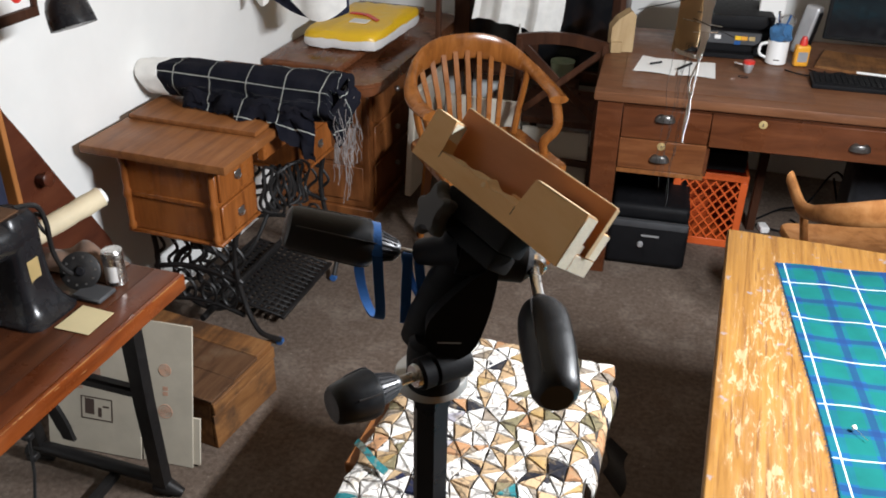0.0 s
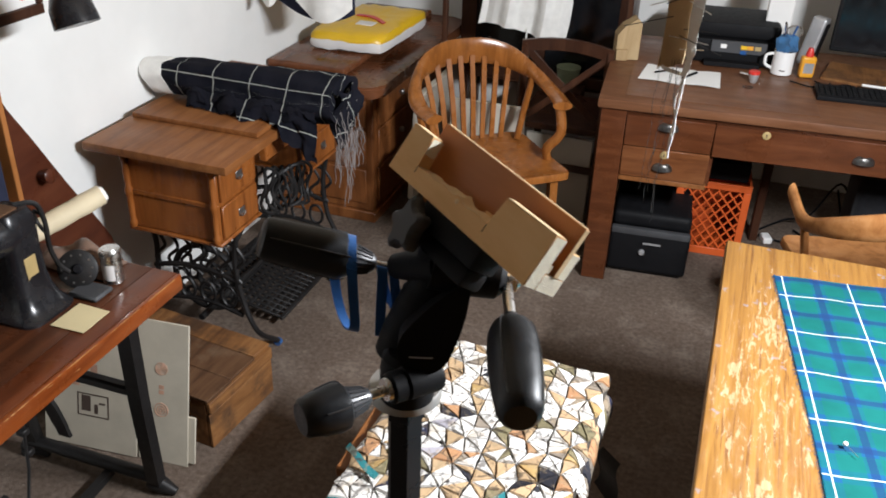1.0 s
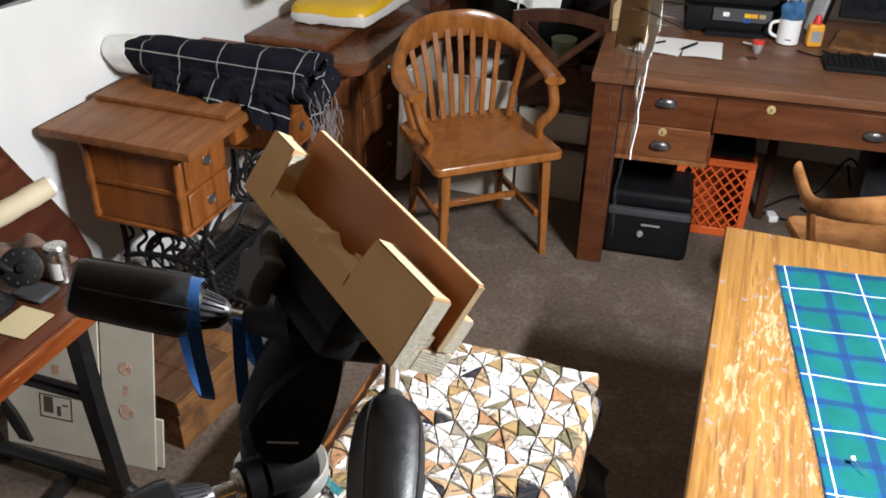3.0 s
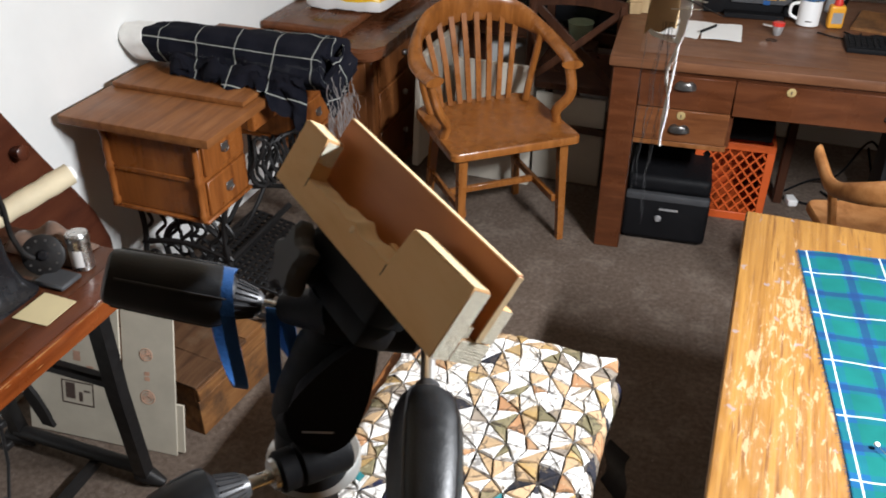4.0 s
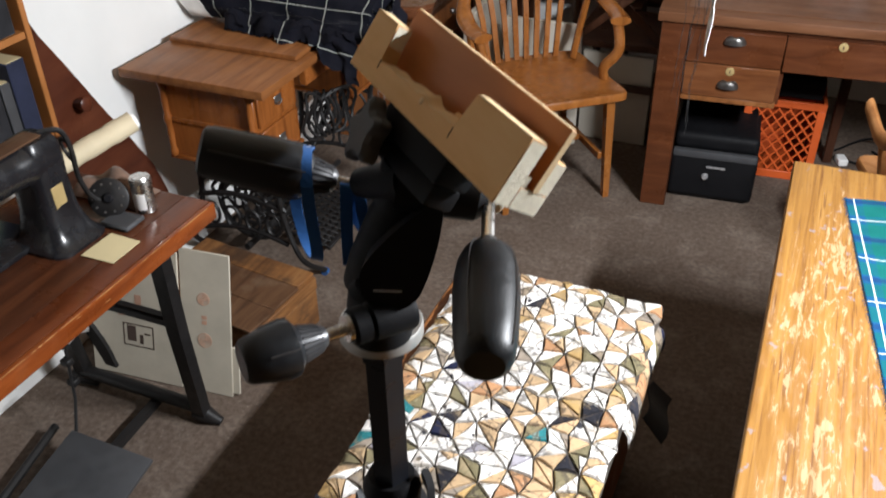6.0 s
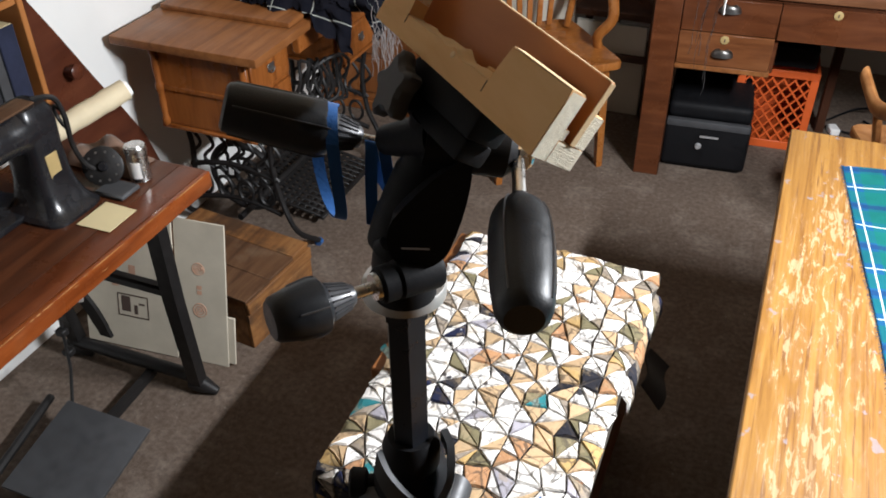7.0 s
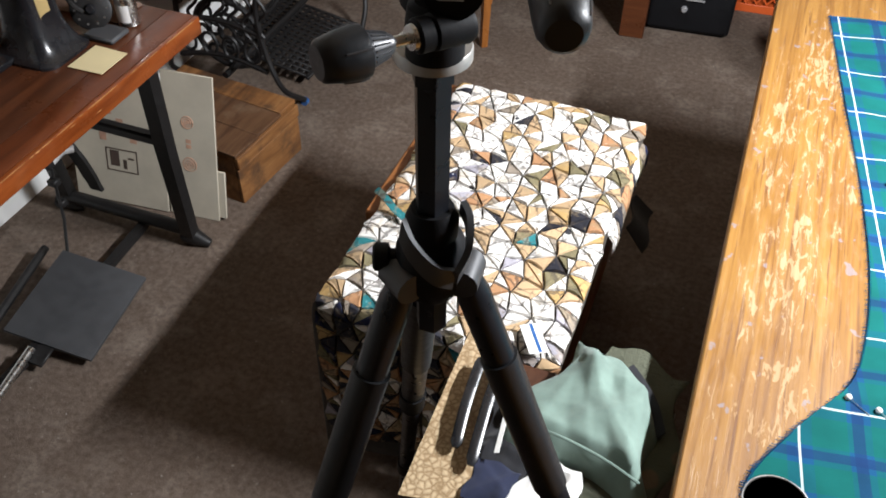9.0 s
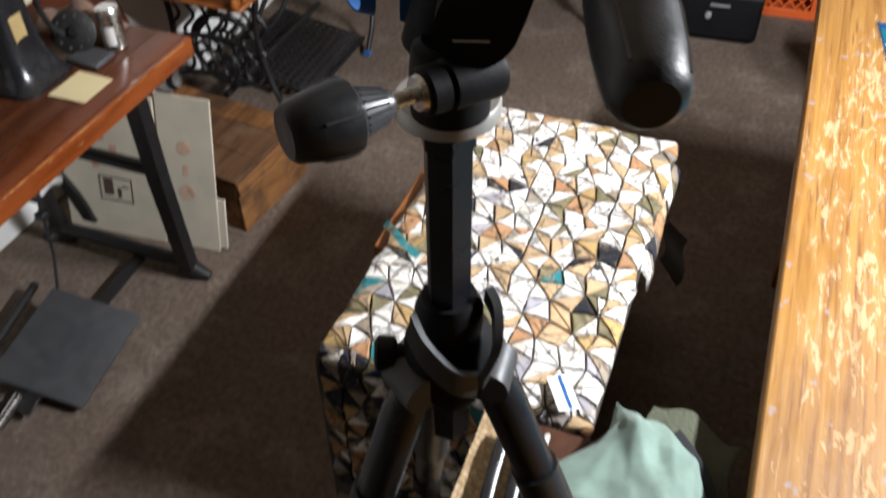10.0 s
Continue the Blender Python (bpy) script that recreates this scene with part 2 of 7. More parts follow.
def worn_table():
    """Orange varnished pine whose varnish has gone in long pale flakes along the grain, with blue-grey stains."""
    mat, nt, b = shader("worn_orange_pine", 0.4)
    grain = noisy(nt, coords(nt, (75, 2.2, 75)), 1.0, 6, 0.65, 0.8)
    ring = noisy(nt, coords(nt, (9, 0.9, 9)), 1.0, 3, 0.5, 2.0)
    col = ramp(nt, grain, [(0.28, (0.11, 0.042, 0.008)), (0.42, (0.205, 0.094, 0.018)), (0.55, (0.265, 0.13, 0.027)), (0.7, (0.32, 0.168, 0.04))])
    col = mixed(nt, calc(nt, "MULTIPLY", ring, 0.3), col, (0.17, 0.062, 0.013))
    flake = noisy(nt, coords(nt, (96, 20, 40)), 1.0, 8, 0.66, 0.7)
    where = noisy(nt, coords(nt, (7, 2.6, 3)), 1.0, 3)
    sep = nt.nodes.new("ShaderNodeSeparateXYZ")
    nt.links.new(coords(nt), sep.inputs[0])
    lane = calc(nt, "SUBTRACT", 1.0, calc(nt, "MINIMUM", calc(nt, "MULTIPLY", calc(nt, "ABSOLUTE", calc(nt, "SUBTRACT", sep.outputs[0], 0.235)), 8.0), 1.0))
    near = calc(nt, "MULTIPLY", calc(nt, "LESS_THAN", sep.outputs[1], 1.95), 0.06)
    score = calc(nt, "ADD", calc(nt, "ADD", flake, calc(nt, "MULTIPLY", where, 0.5)), calc(nt, "ADD", calc(nt, "MULTIPLY", lane, 0.16), near))
    score = calc(nt, "MULTIPLY", score, 0.7)
    pale = ramp(nt, score, [(0.698, (0, 0, 0)), (0.716, (1, 1, 1))])
    streak = ramp(nt, noisy(nt, coords(nt, (190, 7, 120)), 1.0, 4, 0.6, 0.4), [(0.57, (0, 0, 0)), (0.68, (1, 1, 1))])
    streak = calc(nt, "MULTIPLY", calc(nt, "MULTIPLY", streak, ramp(nt, where, [(0.4, grey(0.15)), (0.62, grey(1.0))])), 0.5)
    pale = calc(nt, "MULTIPLY", calc(nt, "MAXIMUM", pale, streak), 0.85)
    crack = ramp(nt, noisy(nt, coords(nt, (150, 5, 90)), 1.0, 3, 0.5, 0.3), [(0.6, (0, 0, 0)), (0.66, (1, 1, 1))])
    col = mixed(nt, calc(nt, "MULTIPLY", crack, 0.7), col, (0.1, 0.035, 0.01))
    col = mixed(nt, pale, col, ramp(nt, grain, [(0.3, (0.3, 0.18, 0.08)), (0.7, (0.43, 0.29, 0.16))]))
    blot = ramp(nt, noisy(nt, coords(nt, (34, 26, 30)), 1.0, 3), [(0.66, (0, 0, 0)), (0.69, (1, 1, 1))])
    col = mixed(nt, calc(nt, "MULTIPLY", blot, 0.6), col, (0.2, 0.19, 0.22))
    nt.links.new(col, b.inputs["Base Color"])
    nt.links.new(ramp(nt, score, [(0.6, grey(0.42)), (0.7, grey(0.75))]), b.inputs["Roughness"])
    bumped(nt, b, calc(nt, "SUBTRACT", grain, pale), 0.35, 0.0012)
    return mat


def pebbled(name, dark, light, scale):
    """Close-set rounded scales with darker joints."""
    mat, nt, b = shader(name, 0.7, 0, light, 0.2)
    edge = nt.nodes.new("ShaderNodeTexVoronoi")
    edge.feature = "DISTANCE_TO_EDGE"
    edge.inputs["Scale"].default_value = scale
    nt.links.new(coords(nt), edge.inputs["Vector"])
    soft = calc(nt, "ADD", edge.outputs["Distance"], calc(nt, "MULTIPLY", noisy(nt, coords(nt), scale * 2.2, 3), 0.35))
    col = ramp(nt, soft, [(0.18, dark), (0.3, tuple((p + q) / 2 for p, q in zip(dark, light))), (0.48, light)])
    big = noisy(nt, coords(nt), scale * 0.25, 3)
    col = mixed(nt, calc(nt, "MULTIPLY", big, 0.6), col, dark)
    nt.links.new(col, b.inputs["Base Color"])
    bumped(nt, b, soft, 0.5, 0.002)
    return mat


def printed_patch(name, ground, motif, scale=90, cover=0.5, cracked=False):
    """Printed cotton: a small ragged motif on a ground."""
    mat, nt, b = shader(name, 0.9, 0, ground, 0.1)
    vor = nt.nodes.new("ShaderNodeTexVoronoi")
    vor.inputs["Scale"].default_value = scale
    nt.links.new(coords(nt), vor.inputs["Vector"])
    n = noisy(nt, coords(nt), scale * 0.6, 4)
    blob = calc(nt, "ADD", vor.outputs[0], calc(nt, "MULTIPLY", n, 0.7))
    col = ramp(nt, blob, [(cover - 0.03, motif), (cover + 0.03, ground)])
    if cracked:
        # dark brush strokes and tan blots of the print
        edge = nt.nodes.new("ShaderNodeTexVoronoi")
        edge.feature = "DISTANCE_TO_EDGE"
        edge.inputs["Scale"].default_value = 30
        bend = nt.nodes.new("ShaderNodeVectorMath")
        bend.operation = "MULTIPLY_ADD"
        bend.inputs[1].default_value = (0.02, 0.02, 0.02)
        wob = nt.nodes.new("ShaderNodeTexNoise")
        wob.inputs["Scale"].default_value = 38
        nt.links.new(coords(nt), wob.inputs["Vector"])
        nt.links.new(wob.outputs["Color"], bend.inputs[0])
        nt.links.new(coords(nt), bend.inputs[2])
        nt.links.new(bend.outputs[0], edge.inputs["Vector"])
        blot = ramp(nt, noisy(nt, coords(nt), 30, 4), [(0.55, (0, 0, 0)), (0.6, (1, 1, 1))])
        col = mixed(nt, calc(nt, "MULTIPLY", blot, 0.42), col, (0.42, 0.32, 0.2))
        stroke = ramp(nt, edge.outputs["Distance"], [(0.03, (1, 1, 1)), (0.075, (0, 0, 0))])
        stroke = calc(nt, "MULTIPLY", stroke, ramp(nt, noisy(nt, coords(nt), 17, 3), [(0.42, (0, 0, 0)), (0.52, (1, 1, 1))]))
        col = mixed(nt, calc(nt, "MULTIPLY", stroke, 0.7), col, (0.075, 0.06, 0.05))
    info = nt.nodes.new("ShaderNodeObjectInfo")
    tone = ramp(nt, info.outputs["Random"], [(0, grey(0.72)), (1, grey(1.0))])
    col = mixed(nt, 1.0, col, tone, "MULTIPLY")
    nt.links.new(col, b.inputs["Base Color"])
    bumped(nt, b, calc(nt, "ADD", noisy(nt, coords(nt), 75, 5, 0.6, 0.8), calc(nt, "MULTIPLY", noisy(nt, coords(nt), 700, 2), 0.12)), 0.75, 0.005)
    return mat


# unseen east and south walls, browned to limit and warm the bounced light
M_FARWALL = plain("low_bounce_wall", (0.35, 0.285, 0.225), 0.85, vary=0.08, scale=6)
M_WALL = plain("white_plaster", (0.78, 0.78, 0.76), 0.85, vary=0.05, scale=6, bump=0.3)
# ceiling is out of view; its tan tone sets the warm bounced fill
M_CEIL = plain("warm_bounce_ceiling", (0.66, 0.55, 0.42), 0.9, vary=0.04, scale=5)
M_CARPET = carpet()
M_TABLE = worn_table()
M_OAK = wood("golden_oak", (0.14, 0.04, 0.009), (0.28, 0.09, 0.02), (0.38, 0.132, 0.033), (28, 28, 3), 0.3, 0.2)
M_OAKY = wood("golden_oak_flat", (0.13, 0.046, 0.014), (0.23, 0.086, 0.026), (0.31, 0.13, 0.045), (34, 3, 34), 0.42, 0.35)
M_CHAIR = wood("honey_chair_wood", (0.17, 0.056, 0.012), (0.31, 0.11, 0.025), (0.41, 0.162, 0.04), (30, 30, 4), 0.22, 0.15, spec=0.5)
M_CHAIR2 = wood("worn_chair_wood", (0.2, 0.075, 0.022), (0.36, 0.16, 0.055), (0.48, 0.24, 0.095), (22, 22, 22), 0.35, 0.35)
M_DESK = wood("mahogany", (0.055, 0.017, 0.007), (0.108, 0.034, 0.013), (0.16, 0.054, 0.021), (3, 24, 24), 0.3, 0.25)
M_DESKWORN = wood("worn_mahogany", (0.085, 0.028, 0.01), (0.16, 0.056, 0.02), (0.23, 0.09, 0.034), (3, 24, 24), 0.35, 0.35)
M_DESKTOP = wood("worn_desk_top", (0.1, 0.04, 0.018), (0.165, 0.07, 0.033), (0.235, 0.108, 0.053), (3, 26, 26), 0.42, 0.4)
# three tones of one table, the front edge brightened as if by the lamp
M_SEWLIT = wood("table_lit_edge", (0.12, 0.026, 0.006), (0.25, 0.06, 0.013), (0.35, 0.095, 0.022), (30, 3, 30), 0.28, 0.18, (0.4, 0.17, 0.06), spec=0.3)
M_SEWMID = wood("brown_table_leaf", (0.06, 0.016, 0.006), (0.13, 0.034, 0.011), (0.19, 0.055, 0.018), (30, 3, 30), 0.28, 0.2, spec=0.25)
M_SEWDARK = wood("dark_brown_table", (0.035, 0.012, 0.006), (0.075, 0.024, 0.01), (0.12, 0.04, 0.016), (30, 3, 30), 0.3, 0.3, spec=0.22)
M_DRESSER = wood("brown_chest", (0.12, 0.04, 0.012), (0.23, 0.082, 0.026), (0.33, 0.13, 0.042), (20, 20, 3), 0.35, 0.3)
M_DTOP = wood("glossy_brown_lid", (0.085, 0.03, 0.013), (0.14, 0.05, 0.021), (0.2, 0.075, 0.034), (14, 3, 14), 0.2, 0.25)
M_CRATE = wood("old_box_boards", (0.09, 0.036, 0.012), (0.25, 0.11, 0.036), (0.36, 0.18, 0.068), (26, 3, 26), 0.7, 0.8, (0.05, 0.028, 0.016), 0.6, 0.47, 0.62)
M_CRATETOP = wood("dusty_lid_boards", (0.05, 0.022, 0.01), (0.115, 0.056, 0.026), (0.17, 0.09, 0.045), (26, 3, 26), 0.75, 0.5, (0.21, 0.14, 0.085), 0.4, 0.5, 0.68)
M_DARKWOOD = wood("dark_stained_wood", (0.03, 0.012, 0.007), (0.06, 0.024, 0.013), (0.095, 0.042, 0.022), (24, 24, 3), 0.35, 0.2)
M_BOARD = wood("dark_red_board", (0.05, 0.014, 0.008), (0.095, 0.028, 0.014), (0.14, 0.045, 0.022), (14, 4, 14), 0.35, 0.2)
M_PINE = wood("raw_pine", (0.74, 0.43, 0.18), (0.84, 0.53, 0.25), (0.88, 0.6, 0.31), (9, 40, 40), 0.62, 0.1)
M_OLDPINE = wood("aged_pine", (0.3, 0.2, 0.1), (0.42, 0.3, 0.16), (0.52, 0.39, 0.23), (20, 20, 4), 0.7, 0.3)
M_SAWN = plain("fresh_sawn_pine", (0.82, 0.6, 0.34), 0.75, vary=0.12, scale=120, bump=0.5)
M_ENDGRAIN = plain("sawn_end_grain", (0.92, 0.85, 0.68), 0.85, vary=0.1, scale=420, bump=0.5)
M_HARDBOARD = wood("red_brown_board", (0.42, 0.15, 0.045), (0.56, 0.215, 0.068), (0.64, 0.27, 0.09), (6, 40, 9), 0.4, 0.12)
M_IRON = plain("black_cast_iron", (0.013, 0.012, 0.012), 0.5, 0.1, 0.4, 40, 0.3, 0.35)
M_JAPAN = plain("black_enamel", (0.012, 0.012, 0.014), 0.25, 0.0, 0.4, 20, 0.1)
M_PLATE = plain("grey_black_plate", (0.055, 0.056, 0.06), 0.6, 0.2, 0.25, 30, 0.3)
M_BLACK = plain("black_plastic", (0.006, 0.006, 0.007), 0.6, 0, 0.3, 60, 0.2, 0.15)
M_GRIP = plain("black_rubber_grip", (0.012, 0.013, 0.015), 0.4, 0, 0.25, 120, 0.25, 0.4)
M_GRIP2 = plain("dark_grey_collar", (0.06, 0.06, 0.064), 0.35, 0.2, 0.15, 60, 0.1)
M_LEVER = plain("dark_lever_plastic", (0.04, 0.041, 0.044), 0.45, 0.1, 0.15, 60, 0.1)
M_STEEL = plain("brushed_steel", (0.62, 0.61, 0.59), 0.28, 1.0, 0.1, 80, 0.1)
M_RING = plain("grey_alloy_ring", (0.4, 0.39, 0.37), 0.45, 0.6, 0.15, 60, 0.15)
M_TUBE = plain("black_anodised_tube", (0.009, 0.01, 0.013), 0.32, 0.0, 0.2, 60, 0.05, 0.35)
M_STRAP = cloth("blue_rubber_band", (0.02, 0.09, 0.27), 0.15, 500, 0.6)
M_CARD = plain("yellowed_card", (0.62, 0.52, 0.3), 0.8, vary=0.08, scale=15)
M_CARTON = plain("grey_white_cardboard", (0.5, 0.45, 0.36), 0.85, vary=0.16, scale=11, bump=0.4)
M_PRINT = plain("faded_red_print", (0.5, 0.29, 0.2), 0.85, vary=0.3, scale=60)
M_INK = plain("dark_print", (0.07, 0.045, 0.035), 0.85, vary=0.2, scale=60)
M_CREAM = plain("cream_roll", (0.66, 0.56, 0.38), 0.7, vary=0.12, scale=20)
M_PAPER = plain("white_paper", (0.8, 0.79, 0.77), 0.85, vary=0.04, scale=20)
M_PANEL = plain("off_white_panel", (0.56, 0.51, 0.43), 0.8, vary=0.1, scale=8)
M_WHITECLOTH = cloth("white_cotton", (0.74, 0.73, 0.7), 0.1, 700)
M_NAVY = cloth("navy_cotton", (0.018, 0.022, 0.045), 0.25)
M_GREEN = cloth("sage_green_cotton", (0.165, 0.23, 0.197), 0.22, 700)
M_BLACKCLOTH = cloth("black_cotton", (0.02, 0.02, 0.023), 0.3)
M_CAMO = printed_patch("brown_camouflage", (0.1, 0.105, 0.075), (0.17, 0.12, 0.08), 14, 0.6)
M_BROWNCLOTH = cloth("brown_felt", (0.17, 0.105, 0.075), 0.35, 200)
M_FRINGE = cloth("grey_fringe_yarn", (0.22, 0.19, 0.18), 0.3)
M_YELLOW = plain("yellow_bag_plastic", (0.75, 0.46, 0.02), 0.35, vary=0.08, scale=20, bump=0.2)
M_BAGWHITE = plain("white_bag_plastic", (0.72, 0.7, 0.68), 0.35, vary=0.06, scale=20, bump=0.2)
M_RED = plain("red_plastic", (0.6, 0.035, 0.025), 0.35, vary=0.1)
M_ORANGE = plain("orange_crate_plastic", (0.6, 0.1, 0.02), 0.45, vary=0.12)
M_MUG = plain("white_glazed_mug", (0.78, 0.78, 0.77), 0.15, vary=0.03)
M_BLUE = cloth("blue_cloth", (0.04, 0.12, 0.25), 0.3)
M_GLUE = plain("amber_glue_bottle", (0.72, 0.33, 0.03), 0.3, vary=0.08)
M_SILVER = plain("silver_plastic", (0.45, 0.45, 0.46), 0.35, 0.5, 0.1)
M_SCREEN = plain("dark_screen", (0.008, 0.009, 0.011), 0.12, vary=0.1)
M_BRASS = plain("aged_brass", (0.46, 0.34, 0.15), 0.45, 0.3, 0.2)
M_PULL = plain("dull_pewter", (0.3, 0.29, 0.28), 0.35, 0.9, 0.3, 60)
M_CORK = pebbled("tan_scale_print", (0.27, 0.18, 0.095), (0.6, 0.46, 0.29), 105)
M_LEAF = plain("shelf_orange_wood", (0.34, 0.13, 0.035), 0.45, vary=0.2, scale=12)
M_PINCUSHION = cloth("brown_felt_strip", (0.42, 0.29, 0.155), 0.3, 300)
M_GLASSY = plain("pale_green_glass", (0.35, 0.42, 0.28), 0.15, vary=0.2)
M_THREAD = cloth("black_thread", (0.02, 0.02, 0.022), 0.1)
M_SEAM = cloth("dark_seam_cloth", (0.05, 0.042, 0.035), 0.4)
M_TARTAN = plaid("blue_green_tartan", (0.008, 0.066, 0.155), (0.004, 0.105, 0.072), (0.52, 0.6, 0.6), (0.155, 0.155), (0.009, 0.03, 0.1), thin=0.021, bands=((0.12, 0.42), (0.62, 0.9)))
M_BLANKET = plaid("black_window_check", (0.006, 0.0065, 0.011), (0.01, 0.01, 0.015), (0.42, 0.43, 0.39), (0.13, 0.13), thin=0.026)

# ---- the room ----
X0, X1, Y0, Y1, H = -1.84, 2.4, -1.6, 4.55, 2.55
tagged(part("floor", boxed(X0 - 0.12, X1 + 0.12, Y0 - 0.12, Y1 + 0.12, -0.1, 0.0), M_CARPET, smooth=False), "grey-brown short-pile carpet, dusty and worn", "floor", kind="structure")
tagged(part("wall_west", boxed(X0 - 0.12, X0, Y0 - 0.12, Y1 + 0.12, 0, H), M_WALL, smooth=False), "white plastered wall behind the sewing cabinet", "wall", kind="structure")
tagged(part("wall_east", boxed(X1, X1 + 0.12, Y0 - 0.12, Y1 + 0.12, 0, H), M_FARWALL, smooth=False), "unseen wall, kept brown to limit bounced light", "wall", kind="structure")
tagged(part("wall_north", boxed(X0, X1, Y1, Y1 + 0.12, 0, H), M_WALL, smooth=False), "white plastered wall behind the desk", "wall", kind="structure")
tagged(part("wall_south", boxed(X0, X1, Y0 - 0.12, Y0, 0, H), M_FARWALL, smooth=False), "unseen wall, kept brown to limit bounced light", "wall", kind="structure")
tagged(part("ceiling", boxed(X0 - 0.12, X1 + 0.12, Y0 - 0.12, Y1 + 0.12, H, H + 0.1), M_CEIL, smooth=False), "unseen ceiling, tinted tan to warm the bounced light", "ceiling", kind="structure")


# ---- the work table and what lies on it ----
def work_table():
    t = thing("work_table", "large orange-varnished pine work table with flaking worn top", "table", (0.72, 0.85, 0))
    bm = bmesh.new()
    box(bm, 0.1155, 1.32, -0.65, 2.308, 0.718, 0.755, 0.004)
    part("tabletop", bm, M_TABLE, t)
    part("apron", boxed(0.2, 0.225, -0.55, 2.2, 0.6, 0.7175), M_OAKY, t)
    part("apron", boxed(1.2, 1.225, -0.55, 2.2, 0.6, 0.7175), M_OAKY, t)
    part("apron", boxed(0.226, 1.199, 2.176, 2.2, 0.6, 0.7175), M_OAKY, t)
    for x in (0.2, 1.145):
        for y in (-0.54, 2.1):
            part("leg", boxed(x, x + 0.075, y, y + 0.075, 0, 0.7175, 0.004), M_OAKY, t)


work_table()


def cloth_uv(ob, fn):
    """Gives a cloth its own u and v in metres from the place of each corner."""
    me = ob.data
    uv = me.uv_layers.new(name="cloth")
    for lo in me.loops:
        uv.data[lo.index].uv = fn(me.vertices[lo.vertex_index].co)


def tartan_cloth():
    rnd = random.Random(4)

    line = glide([(0.238, 2.155, 0), (0.262, 1.97, 0), (0.287, 1.78, 0), (0.312, 1.6, 0), (0.331, 1.44, 0), (0.343, 1.28, 0), (0.34, 1.14, 0), (0.321, 1.037, 0), (0.265, 0.948, 0), (0.219, 0.868, 0), (0.2, 0.81, 0), (0.195, 0.7, 0)], 8)

    def edge(v):
        k = v * (len(line) - 1)
        i = min(int(k), len(line) - 2)
        p = line[i].lerp(line[i + 1], k - i)
        return p.x, p.y

    def place(u, v):
        x, y = edge(v)
        x1 = 1.05
        z = 0.7575 + 0.0025 * (1 + math.sin(9 * y + 5 * u)) * (0.3 + u) + 0.0015 * math.sin(30 * u + 11 * y)
        z += 0.01 * max(0.0, 1 - abs(y - 1.0) / 0.09) * (1 - u) ** 2
        return Vector((x + (x1 - x) * u, y + 0.13 * (x1 - x) * u + 0.0015 * math.sin(40 * u), z))

    bm = bmesh.new()
    sheet(bm, 40, 90, place)
    ob = part("tartan_cloth", bm, M_TARTAN)
    cloth_uv(ob, lambda c: ((c.x - 0.238) * 0.9916 + (c.y - 2.155) * 0.129 - 0.016, (c.x - 0.238) * 0.129 - (c.y - 2.155) * 0.9916 - 0.088))
    tagged(ob, "blue and green tartan cloth with white lines spread over the table", "fabric")
    # frayed edge
    bm = bmesh.new()
    for k in range(420):
        v = k / 420
        x, y = edge(v)
        a = Vector((x + 0.002, y, 0.7595))
        sweep(bm, [a, a + Vector((-0.004 - 0.006 * rnd.random(), 0.004 * (rnd.random() - 0.5), -0.002))], 0.0005, 4, cap=False)
    tagged(part("frayed_edge", bm, M_TARTAN, ob), "loose threads of the frayed edge")


tartan_cloth()


def dress_pin(x, y, rz):
    d = Vector((math.cos(rz), math.sin(rz), 0))
    c = Vector((x, y, 0.7695))
    p = thing("dress_pin", "steel dressmaking pin with a round white head in the tartan", "pin", (x, y, 0.765), group="pins in the tartan")
    bm = bmesh.new()
    bmesh.ops.create_uvsphere(bm, u_segments=12, v_segments=8, radius=0.0048, matrix=Matrix.Translation(c))
    part("pin_head", bm, M_PAPER, p, "white glass bead")
    part("pin_shaft", swept([c, c + d * 0.035 - Vector((0, 0, 0.003))], 0.0006, 6), M_STEEL, p)


dress_pin(0.317, 1.004, -0.6)
dress_pin(0.357, 0.995, -0.6)
dress_pin(0.372, 1.537, -0.9)


def cup(x, y):
    p = thing("enamel_cup", "dark round cup with a pale rim on the tartan", "cup", (x, y, 0.7665))
    z = 0.7675
    bm = bmesh.new()
    sweep(bm, [(x, y, z), (x, y, z + 0.004), (x, y, z + 0.085), (x, y, z + 0.085), (x, y, z + 0.01)], [0.034, 0.037, 0.04, 0.0375, 0.033], 28)
    part("cup_body", bm, M_JAPAN, p)
    bm = bmesh.new()
    ring = [(x + 0.0388 * math.cos(a), y + 0.0388 * math.sin(a), z + 0.0855) for a in np.linspace(0, 2 * math.pi, 33)]
    sweep(bm, ring, 0.0016, 8, cap=False)
    part("rim", bm, M_PULL, p, "pale metal rim")


cup(0.223, 0.735)


# ---- the bench with the patchwork quilt ----
BX0, BX1, BY0, BY1, BZ = -0.583, -0.098, 1.115, 1.925, 0.53
bench = thing("storage_bench", "low wooden bench under a patchwork quilt", "bench", (-0.34, 1.52, 0))
part("box_body", boxed(BX0 + 0.03, BX1 - 0.03, BY0 + 0.03, BY1 - 0.03, 0.06, 0.5, 0.006), M_OAKY, bench)
part("seat_board", boxed(BX0 + 0.012, BX1 - 0.012, BY0 + 0.012, BY1 - 0.012, 0.4995, 0.518, 0.006), M_OAKY, bench)
part("side_rail", boxed(BX0 - 0.03, BX0 + 0.011, 1.4, BY1 + 0.015, 0.47, 0.4985, 0.004), M_OAKY, bench)
for bx in (BX0 + 0.035, BX1 - 0.085):
    for by in (BY0 + 0.035, BY1 - 0.085):
        part("leg", boxed(bx, bx + 0.05, by, by + 0.05, 0, 0.0605, 0.003), M_OAKY, bench)

